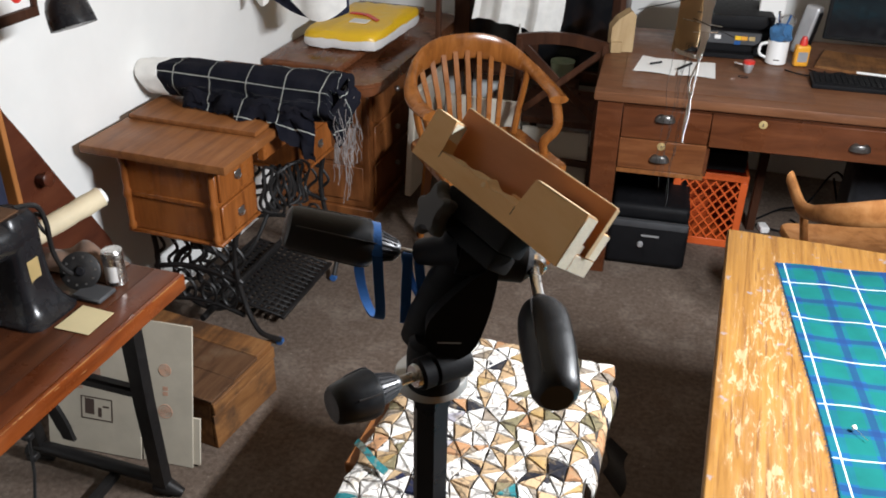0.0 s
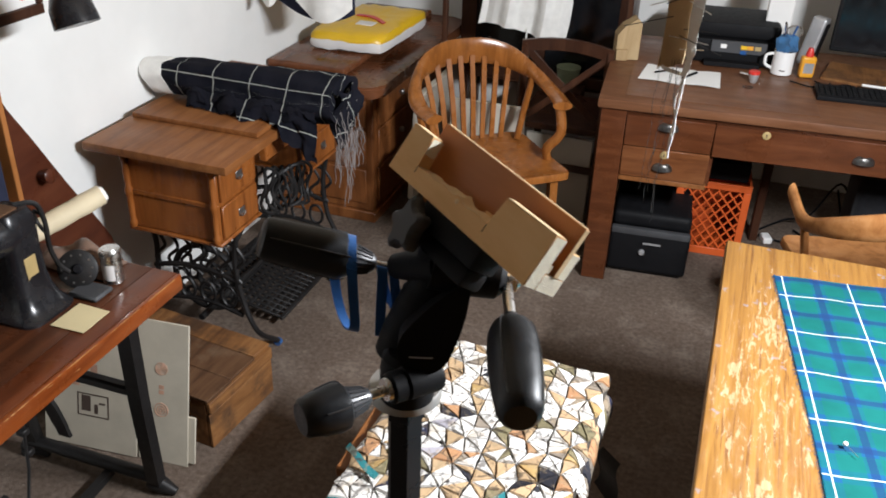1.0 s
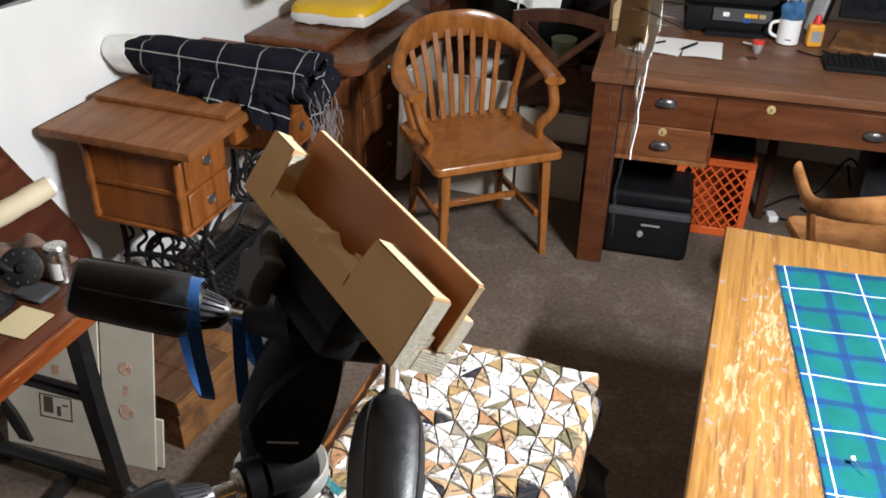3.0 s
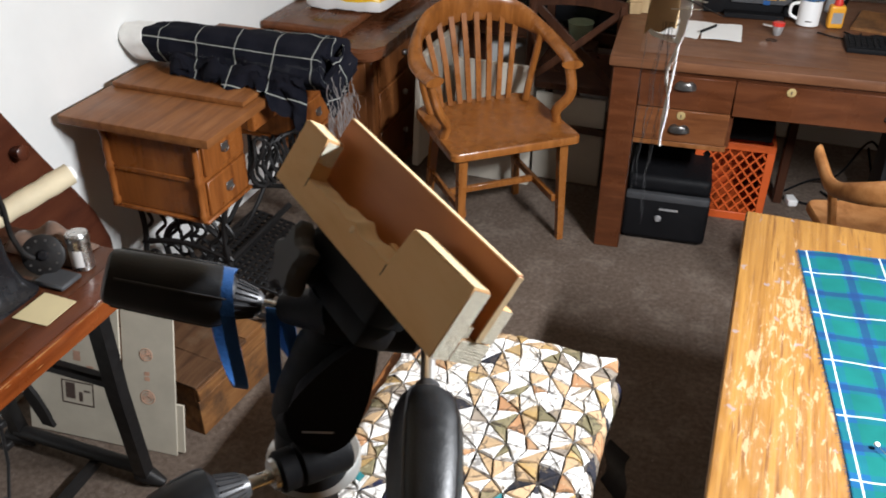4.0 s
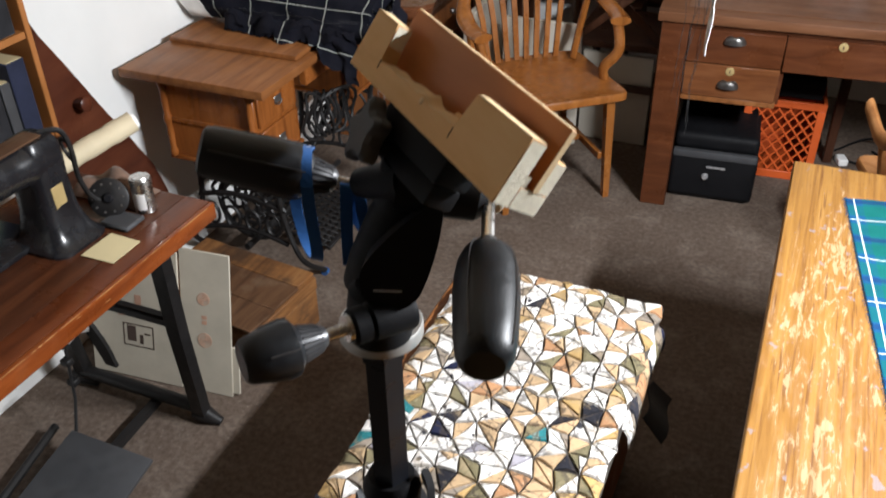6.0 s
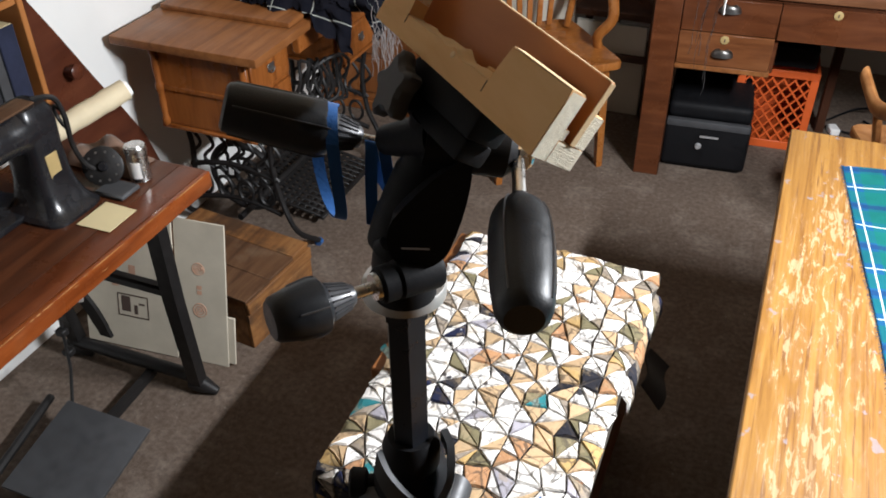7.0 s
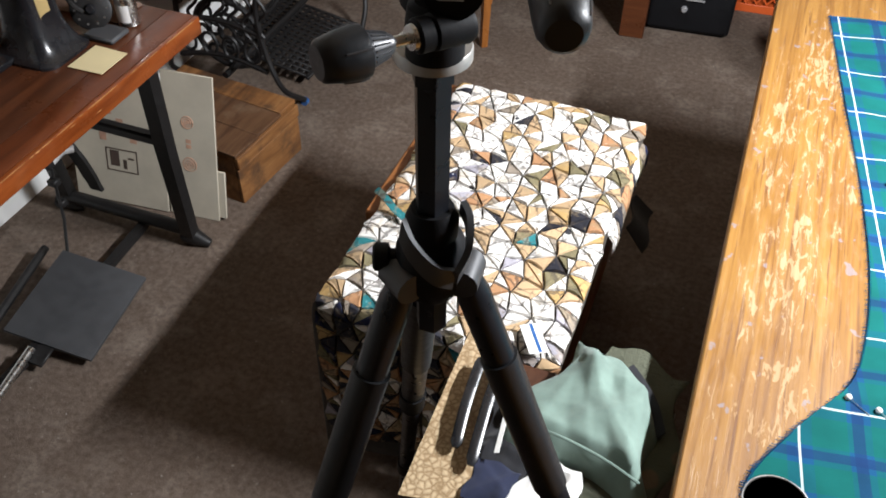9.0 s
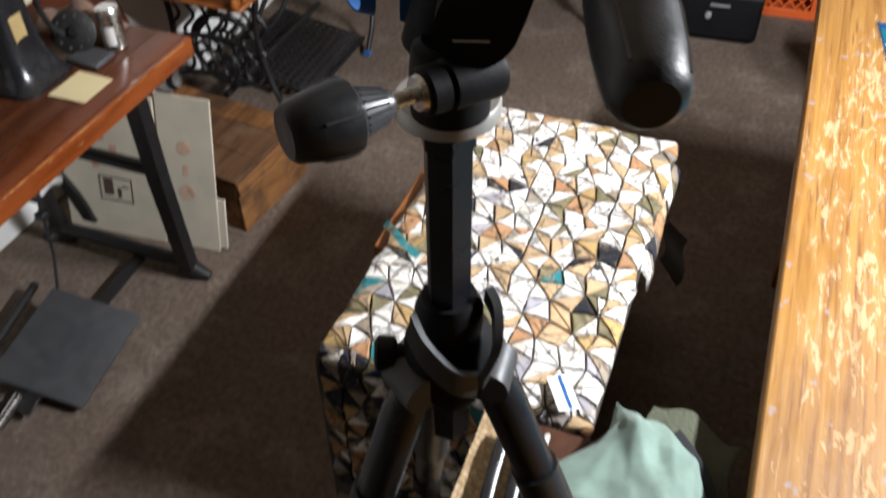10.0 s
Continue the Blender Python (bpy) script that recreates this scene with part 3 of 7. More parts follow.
PATCH = [
    printed_patch("patch_white", (0.82, 0.79, 0.75), (0.3, 0.26, 0.21), 26, 0.16, True),
    printed_patch("patch_white_print", (0.78, 0.75, 0.71), (0.05, 0.05, 0.06), 32, 0.5, True),
    printed_patch("patch_tan", (0.52, 0.36, 0.21), (0.66, 0.52, 0.36), 60, 0.4, True),
    printed_patch("patch_orange", (0.5, 0.27, 0.14), (0.64, 0.44, 0.29), 70, 0.45, True),
    printed_patch("patch_black_print", (0.03, 0.03, 0.038), (0.42, 0.41, 0.4), 60, 0.36, True),
    printed_patch("patch_olive", (0.22, 0.19, 0.11), (0.33, 0.28, 0.17), 60, 0.5, True),
    printed_patch("patch_taupe", (0.3, 0.25, 0.2), (0.45, 0.38, 0.32), 60, 0.5, True),
    printed_patch("patch_gold", (0.5, 0.33, 0.14), (0.62, 0.47, 0.26), 60, 0.45, True),
    printed_patch("patch_teal", (0.035, 0.2, 0.22), (0.12, 0.38, 0.4), 50, 0.5, True),
    printed_patch("patch_navy", (0.022, 0.026, 0.06), (0.5, 0.52, 0.58), 30, 0.4, True),
    printed_patch("patch_lilac_grey", (0.38, 0.36, 0.4), (0.6, 0.58, 0.6), 60, 0.5, True),
]
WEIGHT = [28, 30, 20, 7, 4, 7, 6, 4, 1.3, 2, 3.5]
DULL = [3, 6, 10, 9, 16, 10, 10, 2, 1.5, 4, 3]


def quilt():
    rnd = random.Random(11)
    q = thing("patchwork_quilt", "patchwork quilt of white, tan and black triangles draped over a bench", "quilt", (-0.34, 1.52, 0.52))

    def wrap(u, v):
        # u along x, v along y in metres of cloth from the near left top corner; outside the top the cloth hangs
        nx, ny, nz = 0.0, 0.0, 1.0
        x, y, z = BX0 + u, BY0 + v, BZ
        z += 0.006 * math.sin(17 * u + 3) * math.sin(11 * v) + 0.003 * math.sin(41 * v + 9 * u) + 0.0035 * noise.noise(Vector((u * 45, v * 45, 3)))
        rim = min(u, BX1 - BX0 - u, BY1 - BY0 - v, v)
        z -= 0.014 * (1 - min(max(rim, 0.0) / 0.028, 1)) ** 2
        if v < 0:
            drop = -v
            y, z = BY0 - min(drop, 0.02) * 0.6 - 0.014 * (0.5 + 0.5 * math.sin(23 * u)) * min(drop / 0.2, 1), BZ - drop + 0.008 * min(drop / 0.02, 1)
            nx, ny, nz = 0, -1, 0.1
        over = u - (BX1 - BX0)
        if over > 0:
            x, z = BX1 + min(over, 0.02) * 0.6 + 0.012 * (0.5 + 0.5 * math.sin(19 * v)) * min(over / 0.1, 1), min(z, BZ) - over + 0.008 * min(over / 0.02, 1)
            nx, ny, nz = 1, 0, 0.1
        if u < 0:
            x, z = BX0 + max(u, -0.02) * 0.6, min(z, BZ) + u
            nx, ny, nz = -1, 0, 0.1
        return Vector((x, y, z)), Vector((nx, ny, nz)).normalized()

    # the backing cloth under the patches
    bm = bmesh.new()
    sheet(bm, 30, 60, lambda u, v: wrap(-0.03 + u * 0.515, -0.46 + v * 1.27)[0] - wrap(-0.03 + u * 0.515, -0.46 + v * 1.27)[1] * 0.004)
    part("backing", bm, M_SEAM, q, "dark seam cloth between the patches")
    step = (BX1 - BX0) / 11

    hung = {}

    def patch(tri, dull=False, joined=False):
        mid = [sum(c[k] for c in tri) / 3 for k in (0, 1)]
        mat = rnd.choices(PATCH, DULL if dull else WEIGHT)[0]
        bm = hung.setdefault(mat.name, (mat, bmesh.new()))[1] if joined else bmesh.new()
        inset, ring, low = 0.95, [], []
        for a, b in zip(tri, tri[1:] + tri[:1]):
            for t in (0.0, 0.5):
                u, v = a[0] + (b[0] - a[0]) * t, a[1] + (b[1] - a[1]) * t
                pull = inset - (0.05 if t else 0.0) + rnd.uniform(-0.11, 0.035)
                u, v = mid[0] + (u - mid[0]) * pull, mid[1] + (v - mid[1]) * pull
                p, n = wrap(u, v)
                low.append(bm.verts.new(p - n * 0.003))
                u2, v2 = mid[0] + (u - mid[0]) * 0.86, mid[1] + (v - mid[1]) * 0.86
                p, n = wrap(u2, v2)
                ring.append(bm.verts.new(p + n * (0.002 + rnd.uniform(-0.001, 0.001))))
        p, n = wrap(*mid)
        top = bm.verts.new(p + n * (0.0028 + rnd.uniform(-0.003, 0.002)))
        for k in range(6):
            j = (k + 1) % 6
            bm.faces.new((low[k], low[j], ring[j], ring[k]))
            bm.faces.new((ring[k], ring[j], top))
        if not joined:
            part("patch", bm, mat, q)

    for i in range(11):
        for j in range(-9, 18):
            jit = lambda a, b: (a * step + 0.008 * math.sin(7.1 * a + 3.3 * b), b * (BY1 - BY0) / 18 + 0.008 * math.sin(5.7 * b + 2.2 * a))
            c = [jit(i, j), jit(i + 1, j), jit(i + 1, j + 1), jit(i, j + 1)]
            if (i + j) % 2:
                tris = [[c[0], c[1], c[2]], [c[0], c[2], c[3]]]
            else:
                tris = [[c[1], c[2], c[3]], [c[1], c[3], c[0]]]
            for t in tris:
                # some are pieced from two smaller ones, cut from a corner to the middle of the far side
                if rnd.random() < (0.14 if j >= 0 else 0.3):
                    k, f = rnd.randrange(3), rnd.uniform(0.4, 0.6)
                    a, b, c3 = t[k], t[(k + 1) % 3], t[(k + 2) % 3]
                    h = (b[0] + (c3[0] - b[0]) * f, b[1] + (c3[1] - b[1]) * f)
                    halves = [[a, b, h], [a, h, c3]]
                else:
                    halves = [t]
                for s in halves:
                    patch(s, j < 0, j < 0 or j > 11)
    for mat, bm in hung.values():
        tagged(part("patch_field", bm, mat, q), kind="stuff")
    # the short overhang on the far right side
    for j in (6, 7, 8, 9, 10, 11):
        a = BX1 - BX0
        b0, b1 = j * (BY1 - BY0) / 13, (j + 1) * (BY1 - BY0) / 13
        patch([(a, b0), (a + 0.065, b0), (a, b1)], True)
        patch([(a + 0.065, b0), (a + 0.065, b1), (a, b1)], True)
    # the dark flap hanging on the right
    bm = bmesh.new()
    sheet(bm, 6, 8, lambda u, v: Vector((BX1 + 0.022 + 0.045 * v + 0.008 * math.sin(6 * u), 1.6 + 0.12 * u + 0.02 * v, 0.46 - 0.08 * v * (1 - 0.3 * u))), 0.003)
    part("hanging_flap", bm, M_BLACKCLOTH, q, "black lining hanging out of the quilt")
    # the loose teal strip at the left edge
    bm = bmesh.new()
    ribbon(bm, glide([(BX0 - 0.012, 1.43, 0.54), (BX0 + 0.02, 1.4, 0.553), (BX0 + 0.055, 1.375, 0.548), (BX0 + 0.085, 1.362, 0.542)]), 0.016, 0.002, (0.3, 0.9, 0.3))
    part("teal_strip", bm, PATCH[8], q, "frayed teal strip")


quilt()


# ---- offcuts in front of the bench ----
def cutting_pile():
    stool = thing("work_stool", "dark wooden stool heaped with fabric offcuts", "stool", (-0.07, 0.89, 0))
    part("stool_seat", boxed(-0.238, 0.105, 0.715, 1.0, 0.615, 0.645, 0.008, seg=2), M_DARKWOOD, stool)
    for x in (-0.225, 0.055):
        for y in (0.735, 0.95):
            part("stool_leg", boxed(x, x + 0.03, y, y + 0.03, 0, 0.6145, 0.003), M_DARKWOOD, stool)
    part("stool_rail", boxed(-0.21, 0.07, 0.742, 0.757, 0.3, 0.33, 0.002), M_DARKWOOD, stool)
    part("stool_rail", boxed(-0.21, 0.07, 0.957, 0.972, 0.3, 0.33, 0.002), M_DARKWOOD, stool)
    bm = bmesh.new()
    q = [Vector((-0.233, 0.696, 0.664)), Vector((-0.138, 0.712, 0.668)), Vector((-0.186, 0.975, 0.7)), Vector((-0.231, 0.99, 0.7))]
    sheet(bm, 6, 16, lambda u, v: q[0].lerp(q[1], u).lerp(q[3].lerp(q[2], u), v) + Vector((0, 0, 0.0012 * math.sin(23 * u + 31 * v))), 0.005)
    tagged(part("patterned_board", bm, M_CORK), "tan board with a pebbled pattern lying on the stool", "board")

    def rag(name, label, mat, quad, z, high, hang, seed, n=34, thick=0.002):
        r = random.Random(seed)
        ph = [r.uniform(0, 6.3) for _ in range(8)]
        a, b, c, d = (Vector((x, y, 0)) for x, y in quad)

        def place(u, v):
            p = a.lerp(d, u).lerp(b.lerp(c, u), v)
            e = min(u, 1 - u, v, 1 - v)
            puff = min(e / 0.2, 1) ** 0.6
            w = Vector((p.x * 16 + seed, p.y * 16, seed))
            flat = noise.voronoi(w * 0.42)[0]
            fold = min(flat[1] - flat[0], 0.5)
            z_ = z + high * puff * (0.75 + 0.5 * u) - 0.012 * (0.5 - fold) * puff + 0.006 * noise.noise(w * 0.5) + 0.0012 * noise.noise(w * 3)
            for f in range(5):
                dist = (u - 0.5 - 0.3 * math.sin(ph[f])) * math.cos(ph[f + 1]) + (v - 0.5 - 0.3 * math.cos(ph[f + 2])) * math.sin(ph[f + 1])
                z_ += 0.22 * high * max(0.0, 1 - abs(dist) / 0.13) * puff
            z_ -= hang * max(0.0, 1 - v / 0.22) ** 1.5 + hang * 0.7 * max(0.0, (u - 0.86) / 0.14)
            wob = (0.012 if n > 24 else 0.003) * (1 - min(e / 0.1, 1))
            return Vector((p.x + wob * math.sin(9 * v + ph[0]), p.y + wob * math.sin(8 * u + ph[1]), max(z_, 0.6465)))

        bm = bmesh.new()
        sheet(bm, n, n, place, thick)
        return tagged(part(name, bm, mat), label, "fabric")

    rag("camouflage_fabric", "brown and black camouflage fabric under the green cotton", M_CAMO, [(0.0, 0.78), (-0.02, 1.09), (0.112, 1.05), (0.112, 0.78)], 0.655, 0.008, 0.0, 5)
    rag("black_fabric", "black cotton scrap among the offcuts", M_BLACKCLOTH, [(-0.165, 0.76), (-0.16, 0.93), (-0.06, 0.95), (-0.07, 0.74)], 0.658, 0.015, 0.0, 9)
    rag("navy_scrap", "dark navy fabric scrap among the offcuts", M_NAVY, [(-0.15, 0.72), (-0.145, 0.79), (-0.08, 0.785), (-0.085, 0.72)], 0.675, 0.008, 0.0, 12, 16)
    rag("white_fabric", "white cotton scrap among the offcuts", M_WHITECLOTH, [(-0.1, 0.725), (-0.055, 0.825), (0.0, 0.81), (0.005, 0.725)], 0.678, 0.014, 0.0, 8, 22)
    bm = bmesh.new()
    ribbon(bm, glide([(-0.122, 0.79, 0.694), (-0.128, 0.85, 0.7), (-0.137, 0.91, 0.7), (-0.14, 0.95, 0.695)]), 0.007, 0.0015, (1, 0.2, 0.4))
    tagged(part("white_tape", bm, M_WHITECLOTH), "narrow white cotton tape beside the patterned board", "tape")
    g = rag("green_fabric", "crumpled sage-green cotton heaped on the stool", M_GREEN, [(-0.148, 0.83), (-0.055, 1.05), (0.066, 0.99), (0.098, 0.79)], 0.682, 0.03, 0.03, 3, 48)
    bm = bmesh.new()
    sweep(bm, glide([(-0.12, 0.845, 0.7), (-0.05, 0.83, 0.722), (0.02, 0.82, 0.716), (0.075, 0.81, 0.7)]), 0.0022, 6)
    part("stitched_hem", bm, M_GREEN, g)
    bm = bmesh.new()
    ribbon(bm, glide([(0.02, 1.03, 0.672), (0.045, 1.0, 0.676), (0.07, 0.965, 0.676), (0.09, 0.92, 0.672)]), 0.016, 0.003, (0.6, 0.7, 0.1))
    tagged(part("webbing_strap", bm, M_BLACKCLOTH), "black webbing strap behind the green cotton", "strap")
    for k in range(2):
        bm = bmesh.new()
        x = -0.192 + 0.03 * k
        sweep(bm, glide([(x + 0.012, 0.78 - 0.02 * k, 0.69), (x + 0.004, 0.85, 0.704), (x, 0.93, 0.712)]), [0.003] + [0.006] * 11 + [0.004], 8, 1.5)
        tagged(part("plastic_clip", bm, M_JAPAN), "glossy black plastic clip lying on the patterned board", "clip")
    bm = bmesh.new()
    box(bm, -0.035, 0.035, -0.018, 0.018, 0, 0.002, 0.0006, pose(-0.158, 1.142, 0.544, 3, 0, 122))
    tag_ = thing("paper_label", "white paper label with a blue stripe on the quilt", "label", (-0.158, 1.142, 0.54))
    part("label_paper", bm, M_PAPER, tag_)
    part("label_stripe", boxed(-0.034, 0.034, -0.006, 0.0, 0.0023, 0.0028, 0, pose(-0.158, 1.142, 0.544, 3, 0, 122)), M_STRAP, tag_, "blue stripe")


cutting_pile()


# ---- the tripod, its head and the block of wood ----
def tripod():
    t = thing("tripod", "black photographic tripod with a three-way head", "tripod", (-0.165, 0.645, 0))
    cx, cy = -0.165, 0.645
    bm = bmesh.new()
    sweep(bm, [(cx, cy, 1.1), (cx, cy, 1.388)], 0.0155, 6)
    part("centre_column", bm, M_TUBE, t, smooth=False)
    part("column_cap", turned((cx, cy, 1.378), (cx, cy, 1.3968), [(0, 0.0175), (0.75, 0.0175), (1, 0.024)], 6), M_TUBE, t, smooth=False)
    part("shoulder", turned((cx, cy, 1.150), (cx, cy, 1.225), [(0, 0.024), (0.25, 0.033), (0.7, 0.033), (0.9, 0.027), (1, 0.021)], 24), M_BLACK, t)
    part("column_collar", turned((cx, cy, 1.220), (cx, cy, 1.250), [(0, 0.024), (0.6, 0.024), (1, 0.019)], 24), M_BLACK, t)
    lever = [(cx + 0.03, cy - 0.026, 1.196), (cx + 0.016, cy - 0.036, 1.206), (cx - 0.004, cy - 0.036, 1.226), (cx - 0.016, cy - 0.03, 1.244)]
    part("column_lever", made(ribbon, glide(lever), 0.02, 0.006, (0.1, 0.2, 1)), M_LEVER, t, "grey-black locking lever")
    part("column_lever", made(ribbon, glide([(cx + 0.024, cy + 0.012, 1.248), (cx + 0.034, cy + 0.002, 1.24), (cx + 0.039, cy - 0.014, 1.22), (cx + 0.032, cy - 0.026, 1.197)]), 0.022, 0.006, (0.2, -0.4, 1)), M_LEVER, t, "grey-black locking lever")
    part("tension_knob", turned((cx - 0.028, cy - 0.012, 1.19), (cx - 0.05, cy - 0.02, 1.19), [(0, 0.008), (0.3, 0.008), (0.4, 0.013), (0.9, 0.0135), (1, 0.011)], 12), M_BLACK, t)
    for az in (5, 119, 235):
        d = Vector((math.cos(radians(az)), math.sin(radians(az)), 0))
        side = Vector((-d.y, d.x, 0))
        top = Vector((cx, cy, 1.178)) + d * 0.032
        foot = Vector((cx, cy, 0.0)) + d * 0.45
        part("leg_hinge", swept([top - side * 0.017, top + side * 0.017], 0.016, 14), M_LEVER, t, "dark grey hinge boss")
        run = foot - top
        part("upper_leg", swept([top, top + run * 0.02, top + run * 0.37, top + run * 0.375], [0.012, 0.0165, 0.0165, 0.014], 16), M_TUBE, t)
        part("leg_clamp", swept([top + run * 0.36, top + run * 0.405], 0.019, 14), M_BLACK, t)
        part("middle_leg", swept([top + run * 0.39, top + run * 0.7], 0.0125, 14), M_TUBE, t)
        part("leg_clamp", swept([top + run * 0.68, top + run * 0.72], 0.016, 14), M_BLACK, t)
        part("lower_leg", swept([top + run * 0.7, top + run * 0.985], 0.0095, 12), M_TUBE, t)
        part("rubber_foot", swept([top + run * 0.975, foot + Vector((0, 0, 0.006)), foot], [0.012, 0.014, 0.012], 12), M_GRIP, t)
        part("leg_sleeve", swept([top + run * 0.09, top + run * 0.26], 0.0195, 16), M_GRIP, t, "soft grey-black leg sleeve")
    return t


TRIPOD = tripod()


def grip_handle(t, root, tip, rod, shape, length_rod, collared=True):
    """A handle: steel rod, ribbed collar and rubber grip, from the head outwards."""
    root, tip = Vector(root), Vector(tip)
    d = (tip - root).normalized()
    at = root + d * length_rod
    part("rod", swept([root - d * 0.012, at + d * 0.004], rod, 14), M_STEEL, t, "bright steel rod")
    grip = turned(at + d * (0.018 if collared else 0.0), tip, shape, 28)
    g = part("grip", grip, M_GRIP, t, "black rubber grip")
    ref = Vector((0, 0, 1)) if abs(d.z) < 0.9 else Vector((1, 0, 0))
    a1 = d.cross(ref).normalized()
    a2 = d.cross(a1)
    first = shape[0][1]
    if collared:
        bm = bmesh.new()
        lathe(bm, at, at + d * 0.019, [(0, rod * 1.5), (0.12, first * 0.62), (1, first * 0.985)], 28)
        part("collar", bm, M_GRIP2, g, "dark grey ribbed collar")
        bm = bmesh.new()
        for k in range(20):
            a = 2 * math.pi * k / 20
            o = a1 * math.cos(a) + a2 * math.sin(a)
            sweep(bm, [at + d * 0.004 + o * first * 0.68, at + d * 0.017 + o * first * 0.97], 0.0007, 4)
        part("ribs", bm, M_GRIP2, g)
    begin = at + d * (0.018 if collared else 0.0)
    for k in range(4):
        a = 2 * math.pi * (k + 0.35) / 4
        o = a1 * math.cos(a) + a2 * math.sin(a)
        pts = [begin + (tip - begin) * s + o * (r + 0.0002) for s, r in shape[1:-2]]
        part("mould_line", swept(pts, 0.0007, 4), M_GRIP2, g, "raised moulding line")


def tripod_head(t):
    cx, cy = -0.165, 0.645
    part("base_ring", turned((cx, cy, 1.397), (cx, cy, 1.409), [(0, 0.026), (0.12, 0.0305), (0.85, 0.0305), (1, 0.0295)], 40), M_RING, t, "grey alloy ring")
    part("pan_body", turned((cx + 0.006, cy - 0.012, 1.409), (cx + 0.006, cy - 0.012, 1.452), [(0, 0.022), (0.6, 0.022), (0.9, 0.02), (1, 0.015)], 32), M_BLACK, t)
    boss = part("pan_boss", turned((-0.1585, 0.5915, 1.4442), (-0.131, 0.627, 1.443), [(0, 0.011), (0.04, 0.0125), (0.25, 0.0125), (0.27, 0.0105), (0.3, 0.0105), (0.32, 0.0132), (0.9, 0.014), (0.97, 0.013), (1, 0.0105)], 28), M_BLACK, t)
    part("pan_washer", turned((-0.1605, 0.589, 1.4443), (-0.1587, 0.5913, 1.4442), [(0, 0.0088), (1, 0.0095)], 20), M_STEEL, boss, "steel washer")
    # upright: a leaning rounded mass that carries the tilt axis
    bm = bmesh.new()
    sweep(bm, glide([(cx - 0.006, cy + 0.004, 1.435), (cx + 0.003, cy + 0.004, 1.465), (cx + 0.017, cy + 0.006, 1.5), (cx + 0.027, cy + 0.004, 1.54)]), [0.022] * 6 + [0.021] * 6 + [0.019] * 6 + [0.018], 18, 0.85)
    part("upright", bm, M_BLACK, t)
    # the long curved side cover, round below and pointed above
    m = Matrix.Translation((cx + 0.028, cy - 0.032, 1.474)) @ Euler((radians(-14), radians(30), radians(12))).to_matrix().to_4x4()
    out = []
    for a in np.linspace(0, 2 * math.pi, 32, endpoint=False):
        s, c = math.sin(a), math.cos(a)
        out.append((0.0205 * c * (1.0 if s < 0 else (1 - s) ** 0.35 * 0.98 + 0.02 * 1), 0.024 * s if s < 0 else 0.062 * s))
    bm = bmesh.new()
    prism(bm, out, 0.032, m)
    bmesh.ops.bevel(bm, geom=[e for e in bm.edges if len(e.link_faces) == 2 and e.calc_face_angle(0) > 0.9], offset=0.0014, segments=2, affect="EDGES")
    cover = part("side_cover", bm, M_BLACK, t)
    part("maker_line", boxed(-0.01, 0.008, -0.0005, -0.0001, -0.0008, 0.0004, 0, m @ pose(0.002, -0.0003, -0.008, 0, -30, 0)), M_SILVER, cover, "tiny pale lettering line")
    # tilt axle with its boss on the right
    part("tilt_boss", turned((cx + 0.02, cy - 0.002, 1.528), (cx + 0.0735, cy + 0.018, 1.517), [(0, 0.018), (0.5, 0.0185), (0.88, 0.0172), (1, 0.011)], 26), M_BLACK, t)
    part("axle", turned((cx - 0.014, cy + 0.012, 1.512), (cx + 0.03, cy - 0.002, 1.53), [(0, 0.010), (1, 0.016)], 20), M_BLACK, t)
    # platform below the block
    m = block_pose()
    part("platform", boxed(0.05, 0.125, 0.004, 0.032, -0.058, -0.0395, 0.004, m, 2), M_BLACK, t)
    part("quick_release", boxed(0.052, 0.12, 0.01, 0.034, -0.074, -0.0585, 0.004, m, 2), M_BLACK, t)
    # lobed locking knob
    c, d = Vector((-0.163, 0.641, 1.559)), Vector((-0.55, -0.55, 0.45)).normalized()
    a1 = d.cross(Vector((0, 0, 1))).normalized()
    a2 = a1.cross(d)
    bm = bmesh.new()
    rings = []
    for off, sc in ((-0.006, 0.9), (-0.004, 1.0), (0.003, 1.0), (0.006, 0.82)):
        ring = []
        for k in range(60):
            a = 2 * math.pi * k / 60
            r = 0.0165 * sc * (1 + 0.2 * math.cos(5 * a) + 0.06 * math.cos(10 * a))
            ring.append(bm.verts.new(c + d * off + a1 * (math.cos(a) * r) + a2 * (math.sin(a) * r * 1.1)))
        rings.append(ring)
    for p, q in zip(rings, rings[1:]):
        for k in range(60):
            bm.faces.new((p[k], p[(k + 1) % 60], q[(k + 1) % 60], q[k]))
    bm.faces.new(rings[0][::-1])
    bm.faces.new(rings[-1])
    part("lobed_knob", bm, M_PLATE, t, "dark grey lobed knob")
    part("knob_stem", turned(c - d * 0.03, c, [(0, 0.011), (1, 0.011)], 16), M_BLACK, t)
    # handles: left, right and the lower pan handle
    grip_handle(t, (-0.1802, 0.6655, 1.5035), (-0.2742, 0.6175, 1.538), 0.0036, [(0, 0.0125), (0.05, 0.0165), (0.14, 0.0187), (0.5, 0.018), (0.92, 0.0168), (0.975, 0.0158), (1, 0.013)], 0.02)
    grip_handle(t, (-0.089, 0.656, 1.5168), (-0.0425, 0.5246, 1.505), 0.0042, [(0, 0.0085), (0.025, 0.0122), (0.07, 0.0152), (0.15, 0.0175), (0.28, 0.0187), (0.5, 0.0188), (0.75, 0.0175), (0.91, 0.0158), (0.97, 0.0138), (1, 0.0105)], 0.048, False)
